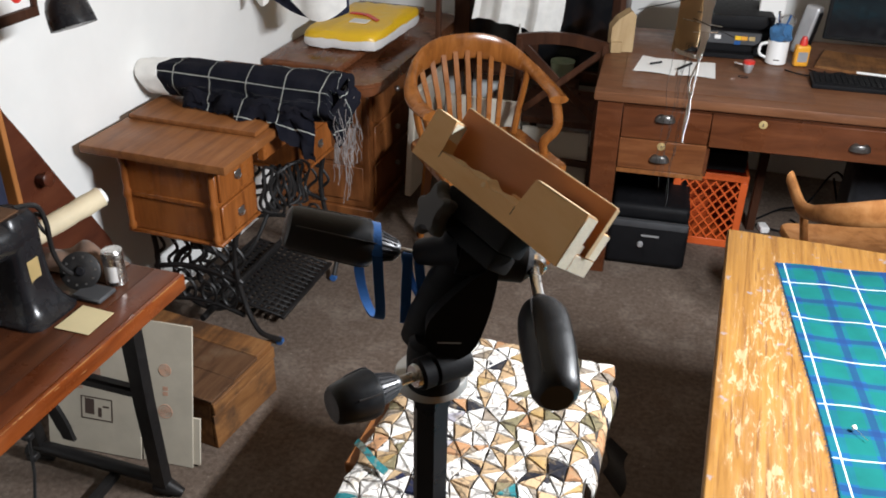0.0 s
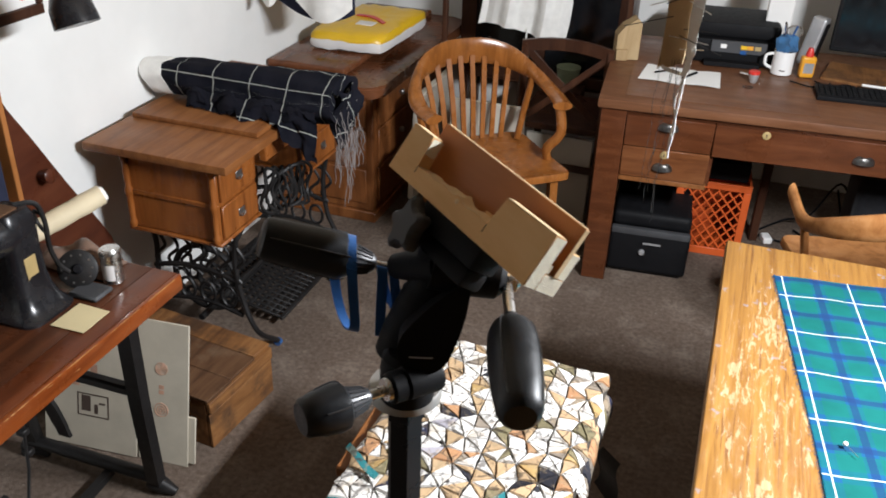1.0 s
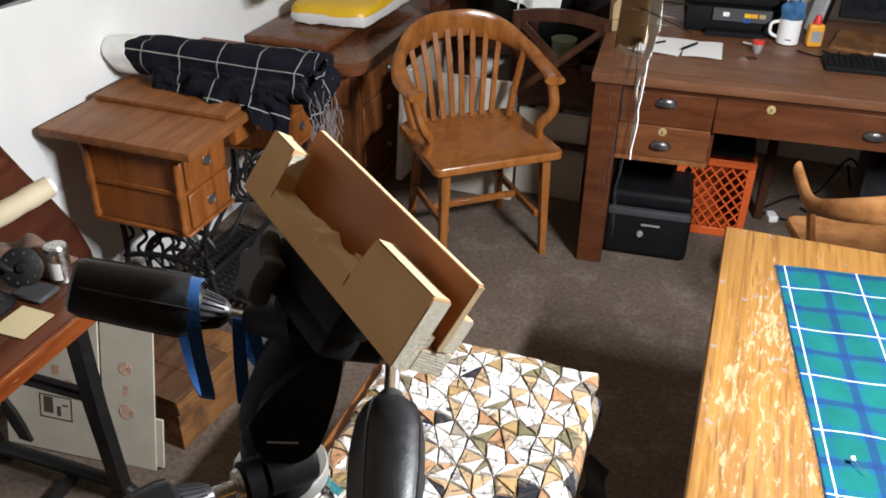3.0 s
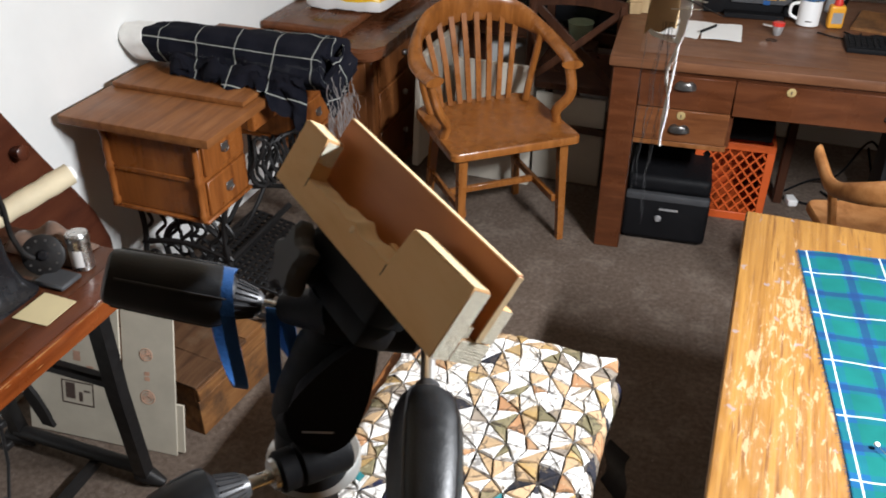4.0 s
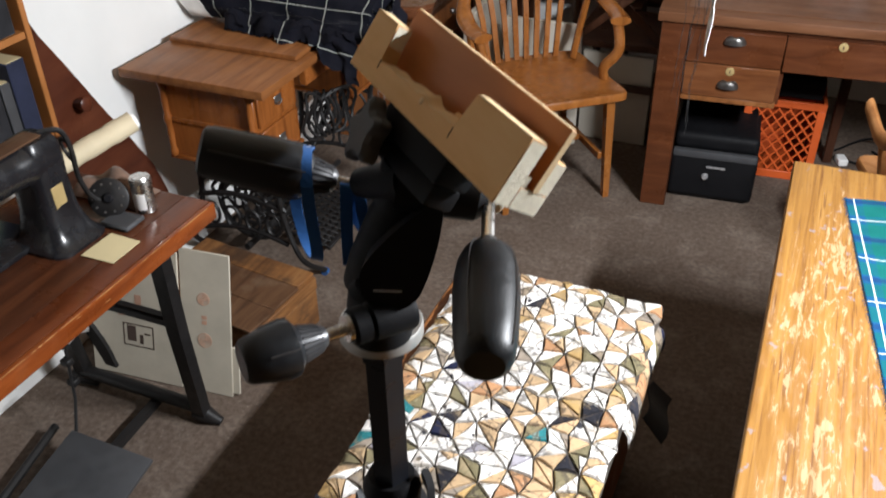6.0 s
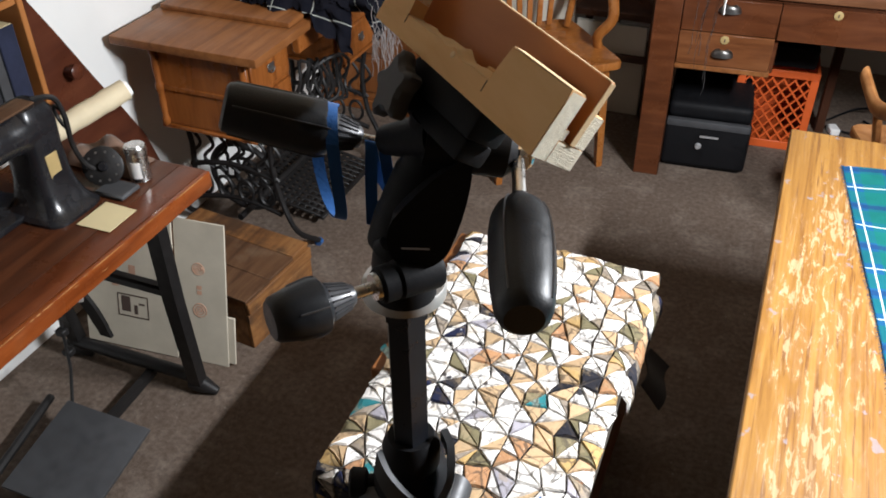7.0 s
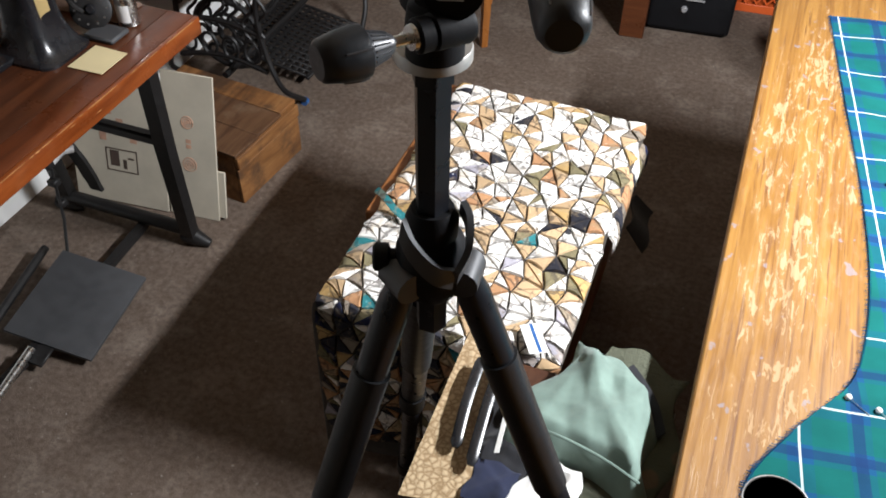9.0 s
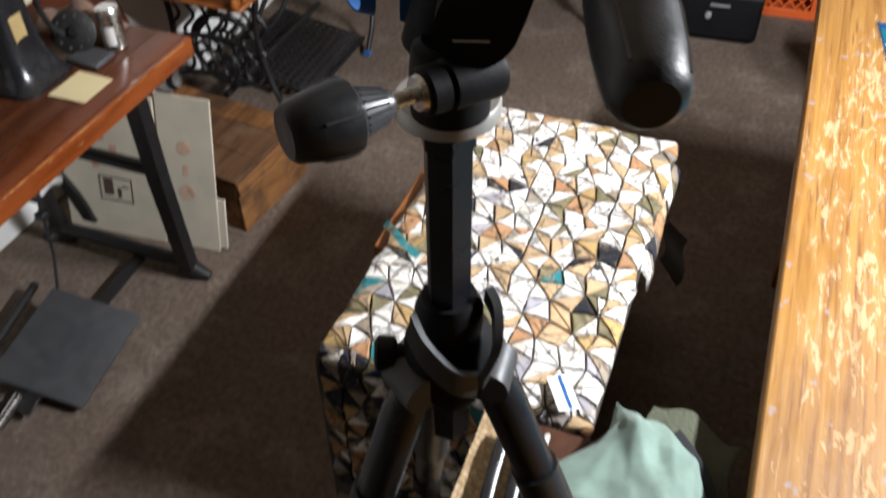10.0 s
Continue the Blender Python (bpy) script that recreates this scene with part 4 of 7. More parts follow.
    part("rod_socket", turned((-0.0754, 0.6176, 1.5133), (-0.0724, 0.6091, 1.5126), [(0, 0.0068), (0.3, 0.0078), (1, 0.0088)], 20), M_GRIP2, t, "ribbed dark grey neck")
    grip_handle(t, (-0.161, 0.5885, 1.4442), (-0.203, 0.535, 1.446), 0.0042, [(0, 0.0125), (0.1, 0.018), (0.25, 0.0188), (0.6, 0.0172), (0.93, 0.0145), (1, 0.012)], 0.013)
    part("washer", turned((-0.0915, 0.663, 1.5172), (-0.0885, 0.6545, 1.5166), [(0, 0.0085), (0.25, 0.0105), (0.75, 0.0105), (1, 0.0085)], 24), M_STEEL, t, "steel washer")


def block_pose():
    """The block's own axes: x along it, z up its face, y into its depth; the origin is its far upper corner."""
    m = Matrix(((0.786, 0.4656, 0.4067), (-0.6108, 0.6869, 0.3939), (-0.096, -0.558, 0.8243))).to_4x4()
    return Matrix.Translation((-0.1823, 0.7044, 1.6134)) @ m


def wood_block():
    m = block_pose()
    t = thing("grooved_wood_block", "notched raw pine block with a red-brown board in its groove", "wood block", m=m, own=True)
    e = Matrix.Identity(4)
    L, B = 0.1747, -0.039

    def lip(x):
        # the rough front edge of the notch floor
        return -0.0236 + 0.0006 * math.sin(120 * x) + 0.0005 * math.sin(310 * x + 1) + 0.0018 * math.exp(-((x - 0.082) / 0.004) ** 2)

    low = [(0.0292 + 0.0897 * k / 36, lip(0.0292 + 0.0897 * k / 36)) for k in range(37)]
    face = [(0, B), (0, 0), (0.026, 0), (0.0285, -0.0235)] + low + [(0.122, -0.001), (L, 0.0), (L, B)]
    bm = bmesh.new()
    prism(bm, face, 0.012, e)
    wall = part("front_wall", bm, M_PINE, t, "sawn pine side with a wide rough notch", smooth=False)
    part("saw_cut", boxed(0.1186, 0.1191, -0.0003, 0.0003, -0.0305, -0.0237, 0), M_INK, wall, "thin overrun saw cut")
    part("saw_cut", boxed(0.0287, 0.0292, -0.0003, 0.0003, -0.0295, -0.0237, 0), M_INK, wall, "thin overrun saw cut")
    part("knot", turned((0.083, 0.0003, -0.0252), (0.083, -0.0006, -0.0252), [(0, 0.0026), (1, 0.0015)], 9), M_SAWN, wall, "small broken knot")
    bm = bmesh.new()
    r2 = random.Random(3)

    def slope(u, v):
        # the torn bottom of the notch, rising a little towards the board
        x = 0.0294 + 0.0893 * u
        back = lip(x) + 0.0018 + 0.0009 * math.sin(70 * x + 2) + 0.0006 * math.sin(190 * x)
        return Vector((x, 0.00005 + 0.0119 * v, lip(x) + 0.0002 + (back - lip(x)) * v + 0.0004 * r2.random() * v))

    sheet(bm, 60, 8, slope)
    part("notch_floor", bm, M_SAWN, wall, "pale torn bottom of the notch")

    def torn(x0, x1, y0, y1, z0, z1, seed, nm, parent):
        # torn end grain: a small uneven slab standing proud
        r = random.Random(seed)
        bm = bmesh.new()
        sheet(bm, 14, 40, lambda u, v: Vector((x1 + 0.0002 + 0.00004 * math.sin(150 * v * (z1 - z0) / 0.038 + 5 * u) + 0.0002 * r.random(), y0 + (y1 - y0) * u, z0 + (z1 - z0) * v)))
        part(nm, bm, M_ENDGRAIN, parent, "pale torn end grain")

    torn(L, L + 0.0004, 0.0003, 0.0117, B + 0.0003, -0.0003, 1, "end_grain", wall)
    torn(0.026, 0.0272, 0.0005, 0.0115, -0.0155, -0.0005, 2, "end_grain", wall)
    base = part("base", boxed(0.0, L, 0.0122, 0.034, B, -0.026, 0.0006), M_PINE, t)
    torn(L, L + 0.0004, 0.0124, 0.0337, B + 0.0003, -0.0263, 3, "end_grain", base)
    back = part("back_wall", boxed(0.0, L, 0.0252, 0.034, -0.0258, -0.006, 0.0006), M_PINE, t)
    torn(L, L + 0.0004, 0.0254, 0.0337, -0.0256, -0.0064, 4, "end_grain", back)
    inner = part("groove_step", boxed(0.1, L - 0.001, 0.0122, 0.0165, -0.0258, -0.019, 0.0006), M_PINE, t)
    torn(L, L - 0.0006, 0.0123, 0.0164, -0.0256, -0.0192, 5, "end_grain", inner)
    part("insert_board", boxed(0.008, L + 0.001, 0.0205, 0.0248, -0.0258, 0.0128, 0.0005), M_HARDBOARD, t, "smooth red-brown insert board")
    part("top_edge", boxed(0.009, L, 0.0206, 0.0247, 0.0129, 0.0134), M_SAWN, t, "pale raw edge")
    part("board_end", boxed(L + 0.0011, L + 0.0015, 0.0207, 0.0246, -0.0255, 0.0125), M_SAWN, t, "pale raw edge")
    part("top_edge", boxed(0.001, 0.0255, 0.0006, 0.0114, 0.0001, 0.0007), M_SAWN, t, "pale sawn upper edge")
    bm = bmesh.new()
    prism(bm, [(0.1225, -0.0006), (L - 0.0005, 0.0001), (L - 0.0005, 0.0008), (0.1225, 0.0001)], 0.0108, pose(0, 0.0006, 0))
    part("top_edge", bm, M_SAWN, t, "pale sawn upper edge", smooth=False)


tripod_head(TRIPOD)
wood_block()


def blue_band(pts, width, label):
    """A band whose strands are given as (along the handle, across it, up) from the handle's axis."""
    a = Vector((-0.85, -0.434, 0.3)).normalized()
    e1 = Vector((0.455, -0.89, 0)).normalized()
    up = Vector((0, 0, 1))
    c = Vector((-0.2002, 0.6555, 1.511))
    bm = bmesh.new()
    ribbon(bm, glide([c + a * p + e1 * q + up * r for p, q, r in pts], 8), width, 0.0013, a)
    return tagged(part("blue_band", bm, M_STRAP), label, "rubber band", group="blue bands on the handle")


blue_band([(0.016, 0.0178, 0.0), (0.016, 0.012, 0.0135), (0.0155, 0, 0.0185), (0.015, -0.012, 0.0135), (0.021, -0.0178, 0.0), (0.029, -0.0165, -0.03), (0.0255, -0.008, -0.055), (0.019, 0.004, -0.064), (0.0145, 0.014, -0.055), (0.0155, 0.0182, -0.02), (0.016, 0.0178, 0.0)], 0.0085, "flat blue rubber band looped over the tripod handle")
blue_band([(-0.0070, 0.0100, -0.0620), (-0.0080, 0.0105, -0.0300), (-0.0095, 0.0092, -0.0060), (-0.0098, 0.0040, 0.0005), (-0.0095, -0.0010, -0.0060), (-0.0130, 0.0010, -0.0250), (-0.0215, 0.0040, -0.0400), (-0.0200, 0.0050, -0.0620)], 0.0085, "flat blue rubber band twisted round the handle rod")
blue_band([(-0.0185, 0.0100, 0.0000), (-0.0200, 0.0105, -0.0150), (-0.0215, 0.0090, -0.0320), (-0.0180, 0.0080, -0.0600)], 0.0085, "flat blue rubber band hanging from the handle rod")


# ---- the hanging pin strip ----
def pin_strip():
    rnd = random.Random(21)
    t = thing("hanging_pin_strip", "brown felt strip stuck with pins and needles, hung on a cord", "pincushion", (-0.01, 0.972, 1.58))
    x, y = -0.008, 0.972
    bm = bmesh.new()
    sheet(bm, 8, 18, lambda u, v: Vector((x - 0.021 + 0.024 * u + 0.002 * math.sin(5 * v), y + 0.0008 * math.sin(3 * u + 2 * v), 1.606 + 0.146 * v - 0.006 * (1 - u) ** 2 * (1 - v) + 0.002 * math.sin(9 * u))), 0.004)
    part("felt_strip", bm, M_PINCUSHION, t)
    bm = bmesh.new()
    ribbon(bm, glide([(x + 0.011, y - 0.006, 1.75), (x + 0.01, y - 0.006, 1.69), (x + 0.008, y - 0.006, 1.645), (x + 0.0085, y - 0.006, 1.615), (x + 0.006, y - 0.006, 1.597)]), [0.011] * 12 + [0.009] * 6 + [0.006] * 7, 0.002, (1, 0, 0))
    part("white_edge", bm, M_PAPER, t, "white cloth edge")
    bm = bmesh.new()
    ribbon(bm, glide([(x - 0.02, y, 1.61), (x - 0.014, y - 0.004, 1.602), (x + 0.004, y - 0.004, 1.598)]), 0.004, 0.001, (0, 0.3, 1))
    part("torn_corner", bm, M_PAPER, t, "curled pale paper corner")
    part("cord", swept([(x + 0.005, y, H - 0.002), (x, y, 1.745)], 0.0025, 8), M_THREAD, t)
    for k, pts in enumerate(([(x + 0.007, y - 0.006, 1.6), (x + 0.006, y - 0.005, 1.57), (x + 0.003, y - 0.003, 1.535), (x + 0.0035, y - 0.002, 1.508)], [(x + 0.009, y - 0.007, 1.602), (x + 0.0015, y - 0.005, 1.572), (x + 0.0055, y - 0.004, 1.545), (x + 0.003, y - 0.003, 1.515)])):
        part("white_yarn", swept(glide(pts), 0.001, 6), M_PAPER, t, "white yarn end")
    for k in range(22):
        z = 1.613 + 0.137 * rnd.random()
        left = rnd.random() < 0.6
        a = Vector((x + rnd.uniform(-0.016, 0.002), y - 0.006, z))
        d = Vector((-1 if left else 1, rnd.uniform(-0.5, 0.1), rnd.uniform(-0.45, 0.25))).normalized()
        part("pin", swept([a, a + d * rnd.uniform(0.022, 0.05)], 0.0005, 5), M_STEEL if rnd.random() < 0.55 else M_IRON, t)
    for k, (dx, z1) in enumerate(((-0.002, 1.462), (0.001, 1.455), (-0.004, 1.475), (-0.016, 1.47), (0.003, 1.5), (-0.001, 1.49), (0.002, 1.44))):
        pts = [(x + dx - 0.003, y - 0.004, 1.612)]
        while pts[-1][2] > z1:
            p = pts[-1]
            pts.append((p[0] + rnd.uniform(-0.0022, 0.0018), p[1] + rnd.uniform(-0.001, 0.001), p[2] - 0.012))
        part("loose_thread", swept(glide(pts, 3), 0.00022, 5), M_THREAD, t)


pin_strip()


# ---- the sewing table by the wall ----
def sewing_table():
    t = thing("sewing_table", "red-brown wooden sewing table on black iron legs with a treadle", "table", (-1.4, 1.2, 0))
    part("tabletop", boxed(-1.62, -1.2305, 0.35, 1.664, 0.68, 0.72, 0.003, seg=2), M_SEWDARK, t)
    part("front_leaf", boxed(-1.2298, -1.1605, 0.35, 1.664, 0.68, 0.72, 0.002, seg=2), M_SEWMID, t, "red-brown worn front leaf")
    # separate strip so the lamplit front edge can be coloured brighter than the top
    part("front_edge", boxed(-1.16, -1.147, 0.35, 1.664, 0.677, 0.7203, 0.004, seg=2), M_SEWLIT, t, "front edge of the top, coloured brighter for lamp light")
    rnd = random.Random(5)
    for k in range(20):
        y, w = 0.45 + 1.2 * rnd.random(), rnd.uniform(0.003, 0.012)
        z = 0.7188 if rnd.random() < 0.7 else rnd.uniform(0.69, 0.715)
        part("scuff", swept([(-1.1485 + 0.001 * (z < 0.717), y - w, z), (-1.1478 + 0.0008 * (z < 0.717), y, z), (-1.1485 + 0.001 * (z < 0.717), y + w * 0.8, z)], [0.0004, rnd.uniform(0.0008, 0.0018), 0.0004], 6), M_CHAIR2, t, "pale chipped spot on the edge")
    for k in range(9):
        y = 0.4 + 0.14 * k
        pts = [(-1.1482, y + 0.13 * q / 6, 0.7188) for q in range(7)]
        part("worn_edge", swept(pts, [0.0002] + [rnd.uniform(0.0004, 0.0016) for _ in range(5)] + [0.0002], 6), M_CHAIR2, t, "pale worn line on the edge")
    for y in (1.5, 0.5):
        part("front_leg", made(ribbon, [(-1.2, y, 0.68), (-1.225, y + 0.03, 0.4), (-1.275, y + 0.1, 0.04)], 0.034, 0.04, (0, 1, 0)), M_IRON, t)
        part("back_leg", made(ribbon, [(-1.62, y, 0.68), (-1.66, y + 0.04, 0.4), (-1.7, y + 0.11, 0.04)], 0.034, 0.04, (0, 1, 0)), M_IRON, t)
        part("upper_stretcher", boxed(-1.64, -1.23, y + 0.01, y + 0.04, 0.42, 0.45, 0.006), M_IRON, t)
        part("lower_stretcher", swept([(-1.7, y + 0.105, 0.05), (-1.28, y + 0.105, 0.05)], 0.02, 10), M_IRON, t)
        for x in (-1.27, -1.705):
            part("foot", swept([(x - 0.03, y + 0.1, 0.03), (x + 0.005, y + 0.105, 0.03), (x + 0.05, y + 0.11, 0.012)], [0.02, 0.026, 0.012], 12), M_IRON, t)
    part("crossbar", made(ribbon, [(-1.43, 1.6, 0.03), (-1.41, 1.2, 0.03), (-1.4, 0.62, 0.03)], 0.025, 0.02, (1, 0, 0)), M_IRON, t)
    m = pose(-1.383, 1.24, 0.062, 9, 6, 3)
    plate = part("treadle_plate", boxed(-0.125, 0.125, -0.135, 0.135, -0.006, 0.006, 0.004, m, 2), M_PLATE, t, "flat grey-black treadle plate")
    part("pivot_tab", boxed(-0.02, 0.02, -0.19, -0.13, -0.008, 0.0, 0.002, m), M_IRON, plate)
    part("pivot_rod", swept([(-1.40, 1.08, 0.05), (-1.36, 0.85, 0.05), (-1.3, 0.62, 0.05)], 0.011, 10), M_STEEL, t, "worn steel pivot rod")
    part("pivot_rod", swept([(-1.62, 1.4, 0.04), (-1.55, 1.1, 0.04), (-1.5, 0.7, 0.04)], 0.012, 8), M_IRON, t)
    bm = bmesh.new()
    sweep(bm, [(-1.5, 1.36, 0.07), (-1.53, 1.42, 0.16), (-1.545, 1.45, 0.3), (-1.55, 1.45, 0.67)], 0.0045, 8)
    for z in (0.2, 0.27, 0.33):
        box(bm, -0.014, 0.014, -0.012, 0.012, -0.01, 0.01, 0.003, pose(-1.541, 1.44, z))
    part("pitman_rod", bm, M_IRON, t)
    part("pitman_joint", swept([(-1.56, 1.47, 0.31), (-1.545, 1.5, 0.335), (-1.52, 1.52, 0.33)], [0.012, 0.016, 0.01], 10), M_BAGWHITE, t, "white plastic joint")
    part("knee_lever", made(ribbon, glide([(-1.665, 1.6, 0.4), (-1.645, 1.6, 0.3), (-1.61, 1.61, 0.2), (-1.585, 1.615, 0.1)]), [0.02] * 8 + [0.046] * 8 + [0.04] * 3, 0.012, (1, 0, 0)), M_IRON, t)


sewing_table()


def sewing_machine():
    t = thing("sewing_machine", "old black enamelled sewing machine with a spoked handwheel", "sewing machine", (-1.45, 1.25, 0.7205))
    part("bed", boxed(-1.58, -1.4, 0.85, 1.4, 0.7205, 0.735, 0.005, seg=2), M_JAPAN, t)
    # pillar: a rounded column on a flared, stepped foot
    bm = bmesh.new()
    rings = []
    for z, gx, gy in ((0.7205, 0.088, 0.078), (0.727, 0.088, 0.078), (0.733, 0.078, 0.07), (0.75, 0.066, 0.06), (0.775, 0.056, 0.052), (0.81, 0.05, 0.047), (0.87, 0.047, 0.045), (0.92, 0.048, 0.047), (0.955, 0.046, 0.047), (0.972, 0.036, 0.038)):
        ring = []
        for k in range(36):
            w = 2 * math.pi * k / 36
            q = 1 / (abs(math.cos(w)) ** 5 + abs(math.sin(w)) ** 5) ** 0.2
            ring.append(bm.verts.new((-1.388 + gx * q * math.cos(w), 1.405 + gy * q * math.sin(w), z)))
        rings.append(ring)
    for p, q in zip(rings, rings[1:]):
        for k in range(36):
            bm.faces.new((p[k], p[(k + 1) % 36], q[(k + 1) % 36], q[k]))
    bm.faces.new(rings[0][::-1])
    bm.faces.new(rings[-1])
    part("pillar", bm, M_JAPAN, t)
    bm = bmesh.new()
    sweep(bm, glide([(-1.388, 1.44, 0.922), (-1.388, 1.36, 0.925), (-1.39, 1.2, 0.93), (-1.4, 1.0, 0.93), (-1.4, 0.88, 0.9)]), [0.04] + [0.05] * 6 + [0.044] * 12 + [0.042] * 5 + [0.035], 20)
    part("arm", bm, M_JAPAN, t)
    part("worn_top", boxed(-1.412, -1.364, 1.24, 1.42, 0.9705, 0.9765, 0.003, seg=2), M_CRATETOP, t, "rusty worn patch on the arm")
    part("head", boxed(-1.44, -1.36, 0.84, 0.92, 0.8, 0.96, 0.02, seg=3), M_JAPAN, t)
    part("brass_plate", boxed(-1.3412, -1.3385, 1.383, 1.417, 0.805, 0.868, 0.001), M_BRASS, t, "gilt maker's plate")
    # handwheel; pale discs stand in for light through its round holes
    c = Vector((-1.335, 1.528, 0.768))
    d = Vector((0.48, -0.75, 0.4)).normalized()
    a1 = d.cross(Vector((0, 0, 1))).normalized()
    a2 = a1.cross(d)
    wheel = part("handwheel", turned(c - d * 0.007, c + d * 0.007, [(0, 0.042), (0.2, 0.046), (0.8, 0.046), (1, 0.042)], 36), M_IRON, t)
    for k in range(10):
        a = 2 * math.pi * k / 10
        o = c + a1 * (0.034 * math.cos(a)) + a2 * (0.034 * math.sin(a))
        part("wheel_hole", turned(o + d * 0.0065, o + d * 0.0074, [(0, 0.003), (1, 0.003)], 10), M_PULL, wheel, "pale metal disc for light through a punched hole")
    part("hub", turned(c, c + d * 0.016, [(0, 0.014), (0.7, 0.012), (1, 0.008)], 20), M_JAPAN, wheel)
    part("wheel_shaft", turned(c - d * 0.07, c, [(0, 0.017), (1, 0.017)], 14), M_JAPAN, t)
    bm = bmesh.new()
    sweep(bm, glide([(-1.385, 1.43, 0.972), (-1.36, 1.465, 0.965), (-1.352, 1.475, 0.92), (-1.352, 1.475, 0.85), (-1.345, 1.485, 0.8), (-1.335, 1.5, 0.775)]), 0.006, 8)
    sweep(bm, glide([(-1.352, 1.475, 0.93), (-1.38, 1.48, 0.935), (-1.39, 1.49, 0.905), (-1.37, 1.485, 0.885), (-1.352, 1.475, 0.895)]), 0.0045, 8)
    part("winder_bracket", bm, M_IRON, t)
    part("shuttle_plate", boxed(-1.33, -1.25, 1.475, 1.54, 0.7205, 0.733, 0.004), M_PLATE, t)
    bm = bmesh.new()
    bmesh.ops.create_uvsphere(bm, u_segments=16, v_segments=10, radius=0.035, matrix=Matrix.Translation((-1.5, 1.1, 0.8)) @ Matrix.Diagonal((1, 1.5, 0.8, 1)))
    part("thread_cone", bm, M_CREAM, t, "cream cone of thread")


sewing_machine()

bm = bmesh.new()
prism(bm, [(-0.043, -0.047), (0.043, -0.045), (0.045, 0.047), (-0.042, 0.05)], 0.0012, pose(-1.243, 1.413, 0.722, 90, 0, -1))
tagged(part("paper_card", bm, M_CARD, smooth=False), "yellowed card lying on the sewing table", "card")


def tin_can(x, y):
    t = thing("metal_canister", "small silver metal canister with a screw lid", "canister", (x, y, 0.7205))
    part("can_body", turned((x, y, 0.7205), (x, y, 0.79), [(0, 0.0235), (0.03, 0.0255), (0.06, 0.0245), (0.94, 0.0245), (1, 0.0235)], 28), M_STEEL, t)
    part("lid", turned((x, y, 0.7905), (x, y, 0.811), [(0, 0.026), (0.7, 0.026), (0.88, 0.0235), (0.9, 0.02), (1, 0.019)], 28), M_STEEL, t, "domed steel lid")
    bm = bmesh.new()
    sheet(bm, 10, 2, lambda u, v: Vector((x + 0.0249 * math.cos(radians(-150 + 110 * u)), y + 0.0249 * math.sin(radians(-150 + 110 * u)), 0.732 + 0.042 * v)), 0.0004)
    part("paper_label", bm, M_BAGWHITE, t, "faded pale label")


tin_can(-1.278, 1.578)


def fabric_roll():
    t = thing("paper_roll", "cream paper roll standing out over the sewing table", "roll", (-1.55, 1.62, 0.73))
    a, b = Vector((-1.53, 1.59, 0.785)), Vector((-1.435, 1.76, 0.84))
    bm = bmesh.new()
    sweep(bm, [a.lerp(b, k / 8) for k in range(9)], [0.027 + 0.0012 * math.sin(2.3 * k) for k in range(9)], 24)
    part("roll_outer", bm, M_CREAM, t)
    bm = bmesh.new()
    d = (b - a).normalized()
    sweep(bm, [b - d * 0.002, b + d * 0.009], [0.0235, 0.0185], 20)
    part("roll_core", bm, M_PAPER, t, "paler paper end")


fabric_roll()
bm = bmesh.new()
sheet(bm, 14, 12, lambda u, v: Vector((-1.5 + 0.2 * u, 1.56 + 0.1 * v, 0.724 + 0.07 * math.sin(math.pi * u) ** 0.6 * math.sin(math.pi * v) ** 0.6 * (0.8 + 0.25 * math.sin(9 * u + 4 * v)))), 0.004)
tagged(part("brown_cloth", bm, M_BROWNCLOTH), "rumpled brown felt behind the sewing machine", "fabric")


def bookcase():
    t = thing("bookcase", "orange-brown wooden shelf unit with boxes and books", "shelf", (-1.78, 1.55, 0.7))
    m = pose(0, 0, 0)
    x0, x1 = -1.838, -1.712
    part("side_panel", boxed(x0, x1, 1.76, 1.778, 0.72, 1.95, 0.002), M_LEAF, t)
    part("side_panel", boxed(x0, x1, 0.9, 0.918, 0.72, 1.95, 0.002), M_LEAF, t)
    part("back_panel", boxed(x0, x0 + 0.008, 0.919, 1.759, 0.72, 1.95), M_DARKWOOD, t)
    for z in (0.74, 1.02, 1.32, 1.62, 1.93):
        part("shelf", boxed(x0 + 0.009, x1 - 0.004, 0.919, 1.759, z, z + 0.018, 0.001), M_LEAF, t)
    r = random.Random(2)
    for z in (0.76, 1.04):
        y = 1.74
        for k in range(7):
            w = r.uniform(0.03, 0.06)
            h = r.uniform(0.15, 0.22)
            bk = thing("book", "dark cloth-bound book standing on the shelf", "book", (x0 + 0.1, y - w / 2, z), group="books on the shelf")
            part("book_cover", boxed(x0 + 0.012, x1 - 0.012, y - w + 0.002, y, z - 0.0015, z + h, 0.002), r.choice([M_NAVY, M_PLATE, M_BLACKCLOTH, M_GREEN]), bk)
            part("page_block", boxed(x0 + 0.014, x1 - 0.016, y - w + 0.005, y - 0.003, z + h, z + h + 0.0015), M_CARD, bk, "yellowed page edges")
            y -= w + 0.003


bookcase()


